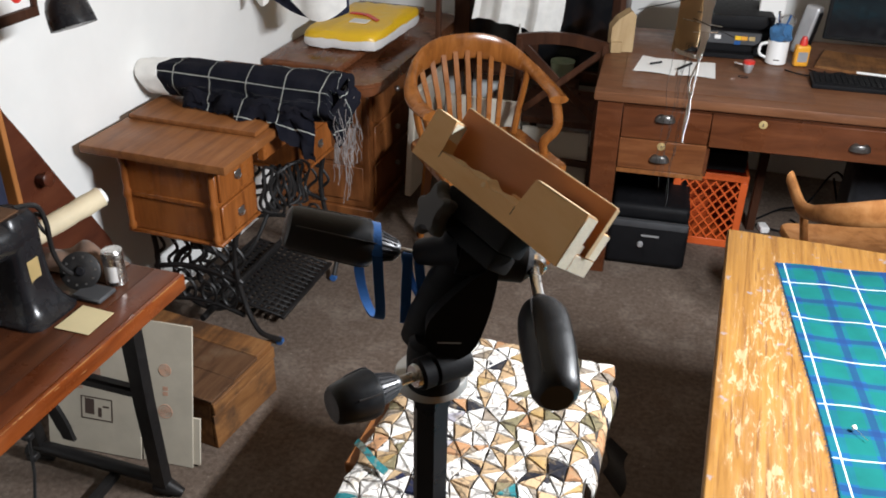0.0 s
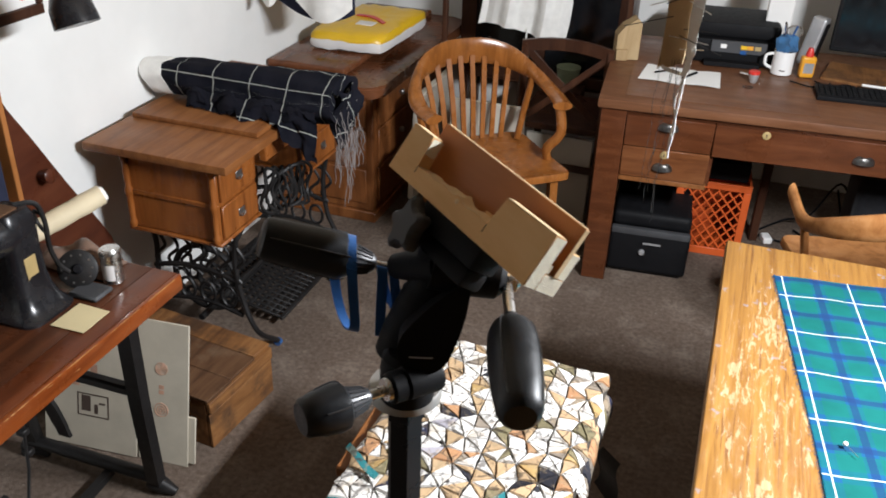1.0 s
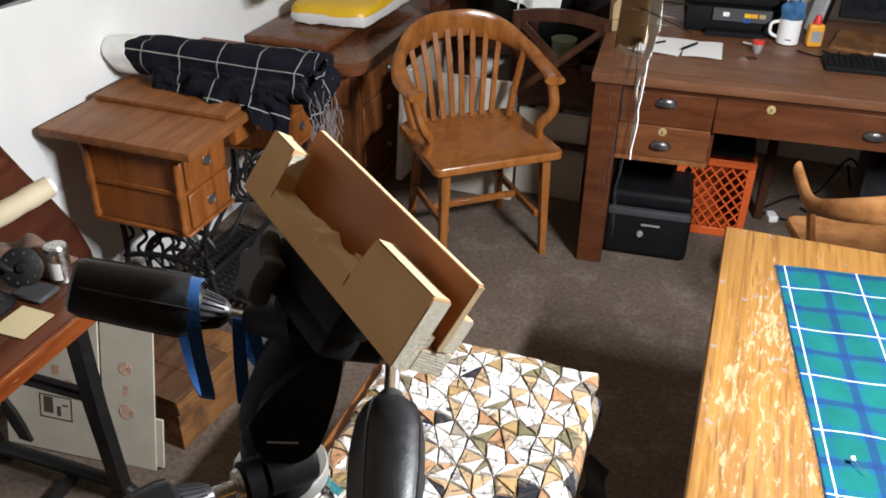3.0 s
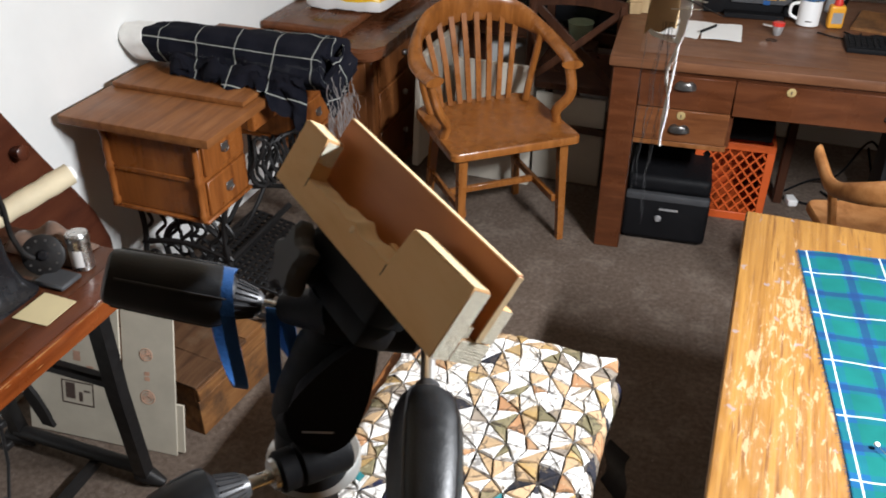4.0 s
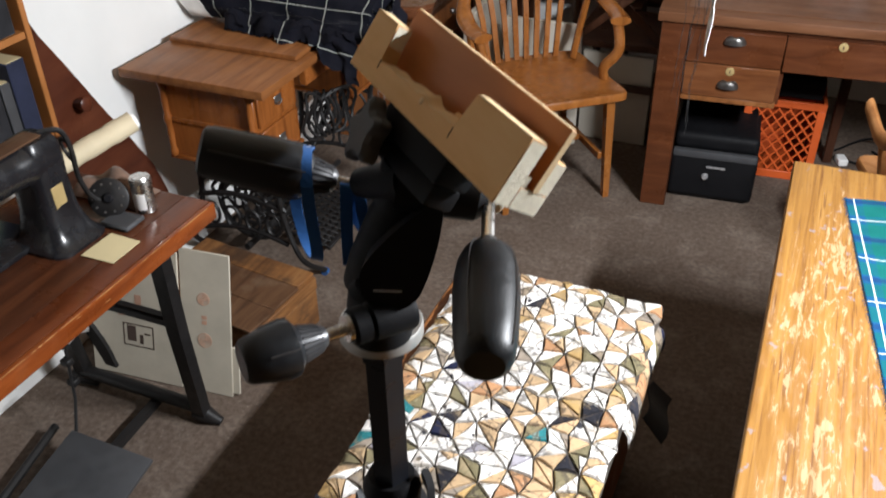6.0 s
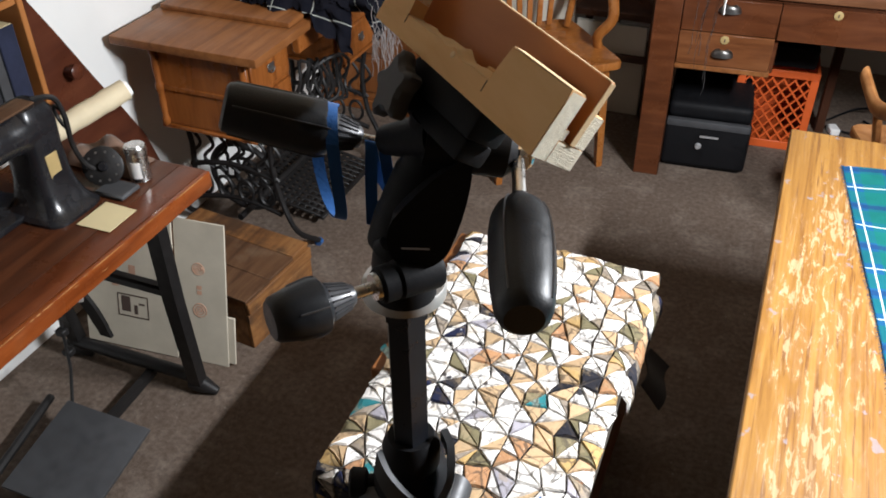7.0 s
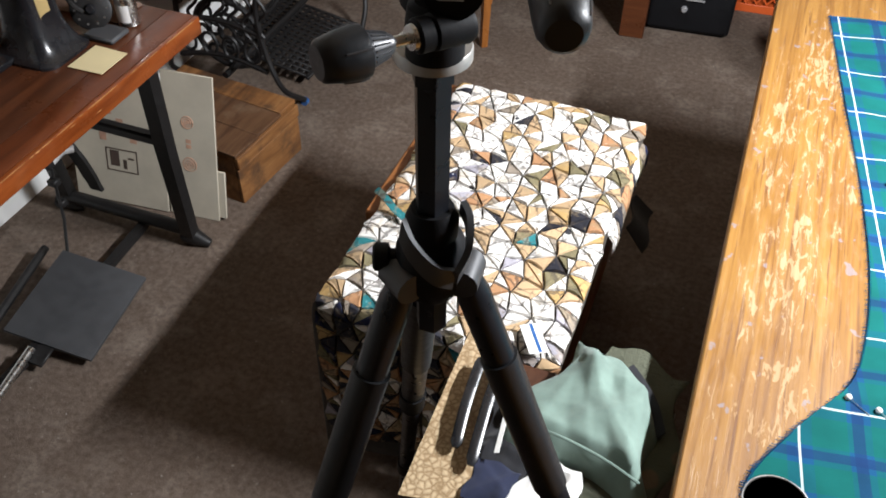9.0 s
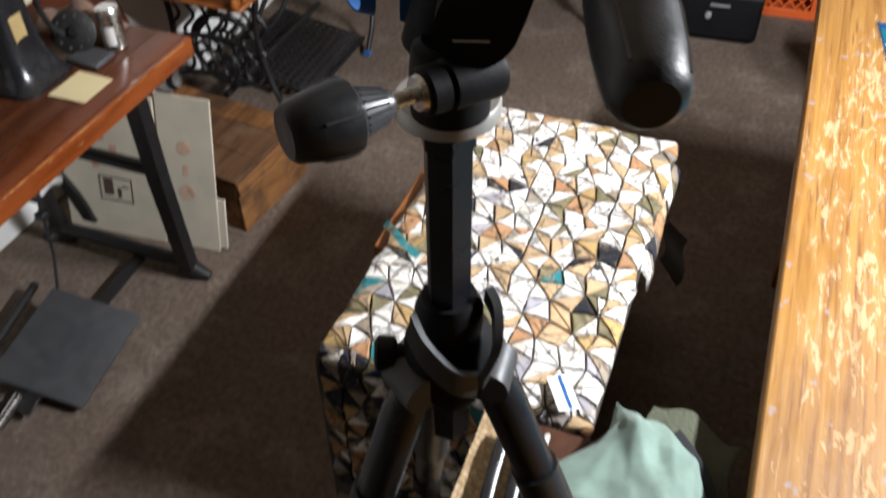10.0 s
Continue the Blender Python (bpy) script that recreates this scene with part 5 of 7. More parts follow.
def leaning_board():
    t = thing("leaning_board", "dark red-brown board with a curved edge leaning on the wall", "board", (-1.8, 1.95, 0.0))
    m = pose(-1.8, 0, 0, 0, -1.5, 0)
    top = [(1.79, 1.25), (1.83, 1.1), (1.885, 0.97), (1.95, 0.86), (2.05, 0.68), (2.13, 0.545), (2.2, 0.42), (2.24, 0.3)]
    out = [(y, z) for y, z in top] + [(2.24, 0.002), (1.79, 0.002)]
    bm = bmesh.new()
    mm = Matrix(((0, 1, 0, -1.836), (1, 0, 0, 0), (0, 0, 1, 0), (0, 0, 0, 1)))
    prism(bm, out, 0.02, mm)
    part("board_panel", bm, M_BOARD, t, smooth=False)
    part("knob", turned((-1.815, 1.95, 0.745), (-1.77, 1.95, 0.75), [(0, 0.012), (0.5, 0.02), (0.9, 0.022), (1, 0.014)], 16), M_BOARD, t, "dark turned knob")


leaning_board()


def wall_picture():
    t = thing("framed_picture", "dark-framed picture with a red spot hung on the wall", "picture", (-1.83, 1.98, 1.3))
    x = -1.838
    part("mount", boxed(x, x + 0.008, 1.8, 2.08, 1.215, 1.55), M_PAPER, t)
    for y0, y1, z0, z1 in ((1.78, 2.1, 1.185, 1.214), (1.78, 2.1, 1.551, 1.58), (1.78, 1.799, 1.2145, 1.5505), (2.081, 2.1, 1.2145, 1.5505)):
        part("frame_bar", boxed(x, x + 0.018, y0, y1, z0, z1, 0.002), M_DARKWOOD, t)
    bm = bmesh.new()
    sweep(bm, [(x + 0.0082, 2.035, 1.255), (x + 0.0095, 2.035, 1.255)], 0.022, 20)
    part("red_spot", bm, M_RED, t, "red round print")


wall_picture()


def gooseneck_lamp():
    t = thing("wall_lamp", "black metal wall lamp with a bell shade, unlit", "lamp", (-1.838, 1.86, 1.66))
    c = Vector((-1.535, 1.88, 1.288))
    d = Vector((0.35, -0.1, -0.93)).normalized()
    bm = bmesh.new()
    lathe(bm, c - d * 0.04, c + d * 0.05, [(0, 0.014), (0.06, 0.03), (0.2, 0.044), (0.45, 0.053), (0.8, 0.057), (1, 0.058), (1, 0.0565), (0.8, 0.0555), (0.45, 0.051), (0.2, 0.042)], 28)
    part("shade", bm, M_JAPAN, t)
    part("neck", swept(glide([(-1.832, 1.86, 1.66), (-1.74, 1.86, 1.6), (-1.62, 1.87, 1.45), c - d * 0.038]), 0.007, 10), M_JAPAN, t)
    part("wall_mount", turned((-1.8395, 1.86, 1.665), (-1.82, 1.86, 1.66), [(0, 0.04), (0.7, 0.038), (1, 0.02)], 24), M_JAPAN, t)


gooseneck_lamp()


def carton():
    t = thing("flattened_carton", "flattened grey-white cardboard carton leaning behind the table leg", "cardboard box", (-1.45, 1.72, 0))
    m = Matrix.Translation((-1.254, 1.718, 0.0)) @ Euler((radians(-14), 0, radians(5))).to_matrix().to_4x4()
    part("flap", boxed(-0.16, 0.0, -0.006, 0.0, 0.0, 0.445, 0.0015, m), M_CARTON, t)
    part("flap", boxed(-0.47, -0.163, -0.012, -0.0062, 0.0, 0.43, 0.0015, m), M_CARTON, t)
    part("back_flap", boxed(-0.45, 0.02, 0.0005, 0.008, 0.01, 0.16, 0.0015, m), M_CARTON, t)

    def mark(x, z, w, h, mat, y=-0.0066):
        part("print_mark", boxed(x - w / 2, x + w / 2, y, y + 0.0004, z - h / 2, z + h / 2, 0, m), mat, t, "faded print")

    for x, z, s in ((-0.085, 0.3, 0.036), (-0.085, 0.17, 0.042)):
        bm = bmesh.new()
        for r in (1.0, 0.62, 0.25):
            ring = [m @ Vector((x + s / 2 * r * math.cos(a), -0.0064, z + s / 2 * r * math.sin(a))) for a in np.linspace(0, 2 * math.pi, 15)]
            sweep(bm, ring, 0.0016, 4, cap=False)
        part("print_mark", bm, M_PRINT, t, "faded red round emblem")
    for z in (0.226, 0.242):
        mark(-0.085, z, 0.016, 0.012, M_PRINT)
    for x, z in ((-0.335, 0.3), (-0.3, 0.26), (-0.36, 0.215), (-0.26, 0.22)):
        mark(x, z, 0.022, 0.03, M_PRINT, -0.0126)
    for x, z, w, h in ((-0.305, 0.177, 0.1, 0.004), (-0.305, 0.107, 0.1, 0.004), (-0.355, 0.142, 0.004, 0.074), (-0.255, 0.142, 0.004, 0.074), (-0.328, 0.147, 0.03, 0.05), (-0.295, 0.132, 0.012, 0.03), (-0.275, 0.152, 0.02, 0.006)):
        mark(x, z, w, h, M_INK, -0.0126)


carton()


def wooden_box():
    t = thing("wooden_box", "old stained wooden box with a loose plank lid", "box", (-1.42, 2.0, 0))
    a = pose(-1.226, 1.812, 0, 0, 0, -6)
    part("front_side", boxed(-0.012, 0.0, 0.0, 0.315, 0.0, 0.126, 0.002, a), M_CRATE, t)
    part("front_cleat", boxed(-0.012, 0.005, 0.002, 0.318, 0.129, 0.172, 0.003, a @ pose(0, 0, 0, 0.8, 0, 0)), M_CRATE, t, "split upper board")
    part("near_side", boxed(-0.44, -0.0125, 0.0, 0.012, 0.0, 0.172, 0.002, a), M_CRATE, t)
    part("far_side", boxed(-0.44, -0.0125, 0.303, 0.315, 0.0, 0.172, 0.002, a), M_CRATE, t)
    part("rear_side", boxed(-0.44, -0.428, 0.0125, 0.3025, 0.0, 0.172, 0.002, a), M_CRATE, t)
    part("bottom", boxed(-0.4275, -0.0125, 0.0125, 0.3025, 0.0, 0.012, 0.0, a), M_CRATE, t)
    for k, (y0, y1) in enumerate(((-0.004, 0.112), (0.1135, 0.236), (0.2375, 0.32))):
        b = a @ pose(0, 0, 0.1725 + 0.003 * (k == 2), 0, (0.5, 1.0, 0.2)[k], 0)
        part("lid_plank", boxed(-0.445, -0.004 * k, y0, y1, 0.0, 0.012, 0.002, b), M_CRATETOP if k < 2 else M_CRATE, t)


wooden_box()


# ---- the treadle sewing cabinet ----
def ring_pull(t, x, y, z, parent):
    p = part("drawer_pull", boxed(x, x + 0.003, y - 0.018, y + 0.018, z - 0.012, z + 0.012, 0.001), M_PULL, parent, "dull metal drawer pull")
    ring = [(x + 0.006, y + 0.014 * math.cos(a), z - 0.004 + 0.012 * math.sin(a)) for a in np.linspace(math.pi, 2 * math.pi, 10)]
    part("pull_ring", swept(ring, 0.002, 6), M_PULL, p)


def sewing_cabinet():
    t = thing("treadle_cabinet", "golden oak treadle sewing cabinet with drawers over black iron legs", "sewing cabinet", (-1.56, 2.55, 0))
    part("tabletop", boxed(-1.806, -1.3, 2.128, 3.02, 0.757, 0.785, 0.006, seg=2), M_OAKY, t)
    part("folded_lid", boxed(-1.79, -1.325, 2.362, 2.98, 0.7855, 0.803, 0.005, seg=2), M_OAKY, t)
    for y0, y1 in ((2.168, 2.4), (2.76, 2.99)):
        part("drawer_case", boxed(-1.69, -1.367, y0, y1, 0.5, 0.7565, 0.004), M_OAK, t)
        part("case_rail", boxed(-1.697, -1.361, y0 - 0.006, y0 - 0.0002, 0.618, 0.634, 0.002), M_OAK, t)
        part("case_foot_rail", boxed(-1.7, -1.357, y0 - 0.01, y1 + 0.01, 0.487, 0.4998, 0.004), M_OAK, t)
        for x in (-1.682, -1.375):
            prof = [(0, 0.010), (0.03, 0.013), (0.08, 0.013), (0.11, 0.009), (0.3, 0.011), (0.42, 0.009), (0.46, 0.014), (0.52, 0.014), (0.56, 0.009), (0.75, 0.011), (0.88, 0.009), (0.92, 0.013), (0.97, 0.013), (1, 0.01)]
            part("turned_post", turned((x, y0 - 0.006, 0.5), (x, y0 - 0.006, 0.756), prof, 14), M_OAK, t)
        for z0, z1 in ((0.508, 0.62), (0.636, 0.75)):
            d = part("drawer_front", boxed(-1.3668, -1.356, y0 + 0.012, y1 - 0.012, z0, z1, 0.003), M_OAK, t)
            ring_pull(t, -1.356, (y0 + y1) / 2, (z0 + z1) / 2, d)
    part("front_drawer", boxed(-1.36, -1.335, 2.42, 2.755, 0.68, 0.7565, 0.003), M_OAK, t)
    # cast-iron stand
    rnd = random.Random(3)
    for y in (2.26, 2.92):
        s = 1 if y < 2.5 else -1
        bm = bmesh.new()
        for x0, x1 in ((-1.7, -1.78), (-1.37, -1.3)):
            sweep(bm, glide([(x0, y, 0.48), (x0 + (x0 - x1) * 0.2, y, 0.38), (x0, y, 0.25), (x1 + (x0 - x1) * 0.3, y, 0.12), (x1, y + 0.1 * s, 0.02)]), 0.0095, 8)
        for z in (0.44, 0.3, 0.17):
            sweep(bm, arc((-1.7, y, z), (-1.37, y, z), (0, 0, 0.03)), 0.009, 8)
        for k in range(7):
            x = -1.68 + 0.05 * k
            sweep(bm, glide([(x, y, 0.44), (x + 0.03, y, 0.39), (x - 0.012, y, 0.34), (x + 0.015, y, 0.3)]), 0.006, 6)
        for k in range(4):
            x = -1.66 + 0.08 * k
            ring = [(x + 0.028 * math.cos(a), y, 0.235 + 0.04 * math.sin(a)) for a in np.linspace(0, 2 * math.pi, 17)]
            sweep(bm, ring, 0.006, 6, cap=False)
        part("iron_leg", bm, M_IRON, t, "openwork cast-iron leg")
        part("castor", turned((-1.302, y + 0.1 * s - 0.008, 0.014), (-1.302, y + 0.1 * s + 0.008, 0.014), [(0, 0.014), (1, 0.014)], 12), M_STRAP, t, "blue castor cup")
    part("brace", swept([(-1.54, 2.26, 0.12), (-1.54, 2.92, 0.12)], 0.012, 8), M_IRON, t)
    part("brace", swept(glide([(-1.54, 2.26, 0.42), (-1.54, 2.59, 0.2), (-1.54, 2.92, 0.42)]), 0.008, 8), M_IRON, t)
    # treadle: an openwork plate
    bm = bmesh.new()
    m = pose(-1.5, 2.66, 0.075, 0, 10, 0)
    box(bm, 0.157, 0.173, -0.21, 0.21, -0.007, 0.005, 0.0015, m)
    tread = part("treadle_frame", bm, M_IRON, t, "openwork iron treadle")
    part("treadle_rail", boxed(-0.173, -0.157, -0.21, 0.21, -0.007, 0.005, 0.0015, m), M_IRON, tread)
    for k in range(11):
        part("treadle_bar", boxed(-0.135 + 0.027 * k - 0.007, -0.135 + 0.027 * k + 0.007, -0.2, 0.2, -0.006, 0.004, 0.0015, m), M_IRON, tread)
    for k in range(15):
        part("treadle_bar", boxed(-0.1565, 0.1565, -0.2 + 0.0286 * k - 0.006, -0.2 + 0.0286 * k + 0.006, -0.004, 0.0055, 0.0015, m), M_IRON, tread)
    # the drive wheel with its spokes, upright across the stand
    bm = bmesh.new()
    c, r = Vector((-1.572, 2.36, 0.222)), 0.125
    ring = [c + Vector((r * math.cos(a), 0, r * math.sin(a))) for a in np.linspace(0, 2 * math.pi, 41)]
    sweep(bm, ring, 0.011, 8, cap=False)
    ring = [c + Vector((0.07 * math.cos(a), 0, 0.07 * math.sin(a))) for a in np.linspace(0, 2 * math.pi, 31)]
    sweep(bm, ring, 0.007, 8, cap=False)
    ring = [c + Vector((0.03 * math.cos(a), 0, 0.03 * math.sin(a))) for a in np.linspace(0, 2 * math.pi, 25)]
    sweep(bm, ring, 0.01, 8, cap=False)
    wheel = part("drive_wheel", bm, M_IRON, t, "spoked iron drive wheel")
    for k in range(8):
        a = 2 * math.pi * k / 8
        o = Vector((math.cos(a), 0, math.sin(a)))
        p = Vector((-math.sin(a), 0, math.cos(a)))
        part("spoke", swept(glide([c + o * 0.02, c + o * 0.06 + p * 0.016, c + o * 0.095 - p * 0.013, c + o * 0.123]), 0.0065, 6), M_IRON, wheel)
    for k in range(7):
        y = 2.45 + 0.04 * k
        ring = [(-1.345 + 0.012 * math.sin(3 * a + k), y + 0.05 * math.cos(a), 0.56 + 0.08 * math.sin(a) - 0.012 * k) for a in np.linspace(0, 2 * math.pi, 19)]
        part("iron_scroll", swept(ring, 0.006, 6, cap=False), M_IRON, t)


sewing_cabinet()


def blanket():
    a, b = Vector((-1.8, 2.545, 0.878)), Vector((-1.135, 2.6, 0.862))
    t = thing("rolled_blanket", "rolled black checked wool blanket with a white end and fringe", "blanket", (-1.5, 2.58, 0.8035))
    n, seg = 46, 44

    def ringed(bm, s0, s1, grow, steps):
        rings = []
        for i in range(steps + 1):
            s = s0 + (s1 - s0) * i / steps
            p = a.lerp(b, s) + Vector((0, 0, 0.006 * math.sin(5 * s)))
            ry, rz = (0.06 + 0.04 * s + 0.004 * math.sin(9 * s)) * grow, (0.058 + 0.024 * s) * grow
            ring = []
            for k in range(seg):
                w = 2 * math.pi * k / seg
                f = 1 + 0.05 * math.sin(3 * w + 4 * s) + 0.03 * math.sin(7 * w - 9 * s) + 0.1 * noise.noise(Vector((7 * s, 2 * math.cos(w), 2 * math.sin(w)))) + 0.05 * noise.noise(Vector((24 * s, 5 * math.cos(w), 5 * math.sin(w))))
                ring.append(bm.verts.new(p + Vector((0.015 * math.sin(2 * w), ry * f * math.cos(w), rz * f * math.sin(w)))))
            rings.append(ring)
        for p, q in zip(rings, rings[1:]):
            for k in range(seg):
                bm.faces.new((p[k], p[(k + 1) % seg], q[(k + 1) % seg], q[k]))
        bm.faces.new(rings[0][::-1])
        bm.faces.new(rings[-1])
        for v in bm.verts:
            v.co.z = max(v.co.z, 0.8045) if v.co.x < -1.29 else v.co.z

    bm = bmesh.new()
    ringed(bm, 0.075, 1.0, 1.0, n)
    roll = part("roll", bm, M_BLANKET, t)
    cloth_uv(roll, lambda c: ((c.x - a.x) * 1.0 + 0.02, math.atan2(c.z - 0.87, c.y - 2.57 + 0.001) * 0.085 + 0.3))
    bm = bmesh.new()
    ringed(bm, -0.035, 0.09, 1.03, 8)
    part("white_lining", bm, M_WHITECLOTH, t, "off-white lining at the end")
    # loose fold in front of the roll, slipping off the lid and over the table's edge
    bm = bmesh.new()

    def slip(u, v):
        x = -1.66 + 0.48 * u
        off = max(0.0, (x + 1.33) / 0.16)
        near = 2.5 - 0.02 * u - v * (0.012 + 0.035 * math.sin(math.pi * min(1.0, u * 1.1)) + 0.012 * math.sin(17 * u))
        top = 0.862 - 0.01 * u
        low = 0.806 - 0.13 * min(off, 1.0) ** 1.2 - 0.03 * off * math.sin(9 * u)
        z = top + (low - top) * v ** 1.5 + 0.014 * math.sin(math.pi * v) * (1 + math.sin(23 * u))
        p = Vector((x, near, z))
        p += Vector((0.2, 1, 0.7)) * 0.026 * noise.noise(Vector((x * 16, v * 3, 1))) + Vector((0, 1, 1)) * 0.012 * noise.noise(Vector((x * 45, v * 8, 4)))
        if x < -1.29:
            p.z = max(p.z, 0.8055)
        return p

    sheet(bm, 60, 22, slip)
    fold = part("loose_fold", bm, M_BLANKET, t)
    cloth_uv(fold, lambda c: (c.x - a.x + 0.02, (c.y + c.z) * 0.8))
    bm = bmesh.new()
    sheet(bm, 12, 14, lambda u, v: Vector((-1.118 + 0.018 * math.sin(7 * v + 5 * u) - 0.02 * v + 0.012 * noise.noise(Vector((u * 9, v * 7, 2))), 2.515 + 0.19 * u + 0.012 * math.sin(9 * v), 0.925 - 0.06 * u * u - 0.17 * v - 0.035 * v * math.sin(11 * u) - 0.02 * math.sin(6 * u))), 0.005)
    end = part("hanging_end", bm, M_BLANKET, t)
    cloth_uv(end, lambda c: ((c.y - 2.5), (c.z - 0.5)))
    rnd = random.Random(6)
    bm = bmesh.new()
    for k in range(64):
        y = 2.515 + 0.19 * k / 64
        z = 0.735 + 0.12 * rnd.random() * (k % 3 == 0)
        p = Vector((-1.135 + 0.02 * rnd.random(), y, z))
        pts = [p]
        drop = rnd.uniform(0.06, 0.17) + (0.1 if 20 < k < 30 else 0)
        for j in range(5):
            pts.append(pts[-1] + Vector((rnd.uniform(-0.008, 0.009), rnd.uniform(-0.008, 0.008), -drop / 5)))
        sweep(bm, glide(pts, 3), 0.0011, 5)
    part("fringe", bm, M_FRINGE, t, "grey tangled yarn fringe")


blanket()


# ---- the chest with the bag and the hanging clothes ----
def chest():
    t = thing("wooden_chest", "brown wooden chest of drawers with a glossy rounded top", "chest", (-1.58, 3.8, 0))
    part("carcass", boxed(-1.82, -1.36, 3.36, 4.42, 0.05, 0.622, 0.006), M_DRESSER, t)
    part("plinth", boxed(-1.83, -1.345, 3.345, 4.43, 0.0, 0.0498, 0.004), M_DRESSER, t)
    bm = bmesh.new()
    out = []
    for cx, cy, a0 in ((-1.36, 4.36, 0), (-1.78, 4.42, 90), (-1.82, 3.28, 180), (-1.36, 3.3, 270)):
        r = 0.08 if cx > -1.5 else 0.015
        for k in range(7):
            a = radians(a0 + 15 * k)
            out.append((cx + r * math.cos(a), cy + r * math.sin(a)))
    prism(bm, out, 0.05, Matrix(((1, 0, 0, 0), (0, 0, 1, 0), (0, 1, 0, 0.6225), (0, 0, 0, 1))))
    bmesh.ops.bevel(bm, geom=[e for e in bm.edges if abs(e.verts[0].co.z - e.verts[1].co.z) < 1e-4], offset=0.012, segments=3, affect="EDGES")
    part("rounded_top", bm, M_DTOP, t)
    for k, z in enumerate((0.09, 0.27, 0.45)):
        d = part("end_panel", boxed(-1.79, -1.39, 3.348, 3.3595, z, z + 0.16, 0.003), M_DRESSER, t)
    for z in (0.09, 0.27, 0.45):
        for y0 in (3.4, 3.92):
            d = part("drawer_front", boxed(-1.3595, -1.347, y0, y0 + 0.48, z, z + 0.16, 0.003), M_DRESSER, t)
            part("drawer_knob", turned((-1.347, y0 + 0.24, z + 0.08), (-1.325, y0 + 0.24, z + 0.08), [(0, 0.008), (0.6, 0.014), (1, 0.01)], 12), M_PULL, d)
    part("raised_lid", boxed(-1.83, -1.47, 3.32, 4.4, 0.6735, 0.705, 0.012, seg=3), M_DTOP, t)


chest()


def yellow_bag():
    t = thing("yellow_bag", "yellow and white plastic sack lying on the chest", "bag", (-1.55, 3.8, 0.706))
    def spot(u, v):
        return -1.745 + 0.35 * u + 0.02 * v, 3.52 + 0.56 * v + 0.02 * u

    def side(grow, z):
        # a ring round the sack, its corners pulled in and its sides bellied
        pts = []
        for k in range(48):
            w = 2 * math.pi * k / 48
            cu, cv = math.cos(w), math.sin(w)
            q = 1 / (abs(cu) ** 11 + abs(cv) ** 11) ** (1 / 11)
            x, y = spot(0.5 + 0.5 * q * cu * grow, 0.5 + 0.5 * q * cv * grow)
            pts.append(Vector((x, y, z + 0.009 * noise.noise(Vector((x * 26, y * 26, z * 30))))))
        return pts

    def sack(rings, close_low, close_top):
        bm = bmesh.new()
        rows = [[bm.verts.new(p) for p in side(g, z)] for g, z in rings]
        for lo, hi in zip(rows, rows[1:]):
            for k in range(48):
                bm.faces.new((lo[k], lo[(k + 1) % 48], hi[(k + 1) % 48], hi[k]))
        if close_low:
            bm.faces.new(rows[0][::-1])
        if close_top:
            bm.faces.new(rows[-1])
        return bm

    part("lower_body", sack([(0.88, 0.707), (0.98, 0.716), (1.0, 0.735), (0.985, 0.7548)], True, False), M_BAGWHITE, t, "white plastic underside")
    part("upper_body", sack([(0.985, 0.755), (0.975, 0.772), (0.94, 0.784), (0.82, 0.792), (0.6, 0.797), (0.4, 0.799), (0.2, 0.799)], False, True), M_YELLOW, t)
    part("red_banner", made(ribbon, glide([(-1.62, 3.8, 0.8045), (-1.54, 3.79, 0.805), (-1.46, 3.73, 0.8)]), 0.03, 0.003, (0.1, 1, 0)), M_RED, t, "faded red banner with unreadable print")
    part("white_patch", boxed(-1.57, -1.49, 3.66, 3.72, 0.799, 0.8035, 0.001), M_BAGWHITE, t, "white panel")


yellow_bag()


def hung_garment():
    t = thing("hanging_shirt", "white and navy shirt hanging above the chest", "shirt", (-1.56, 3.18, 0.95))

    def drape(u, v, x0, x1, z0, z1, y, ph):
        return Vector((x0 + (x1 - x0) * u, y + 0.014 * math.sin(6 * u + ph) + 0.01 * noise.noise(Vector((u * 4, v * 3, ph))), z0 + (z1 - z0) * v + (0.02 * math.cos(3 * u + ph) + 0.05 * (2 * u - 1) ** 2) * (1 - v)))

    bm = bmesh.new()
    sheet(bm, 24, 12, lambda u, v: drape(u, v, -1.73, -1.36, 0.945, 1.7, 3.2, 0.4), 0.006)
    part("navy_body", bm, M_NAVY, t)
    bm = bmesh.new()
    sheet(bm, 20, 12, lambda u, v: drape(u, v, -1.6, -1.355, 0.965, 1.7, 3.15, 1.2), 0.006)
    part("white_front", bm, M_WHITECLOTH, t, "white front panel")
    bm = bmesh.new()
    sheet(bm, 8, 12, lambda u, v: drape(u, v, -1.76, -1.66, 0.985, 1.5, 3.14, 0.0), 0.006)
    part("white_sleeve", bm, M_WHITECLOTH, t, "white sleeve")
    part("hanger_bar", swept([(-1.8, 3.18, 1.72), (-1.35, 3.18, 1.72)], 0.01, 8), M_DARKWOOD, t)
    part("hanger_hook", swept([(-1.58, 3.18, 1.72), (-1.58, 3.18, H - 0.002)], 0.003, 6), M_STEEL, t)


hung_garment()


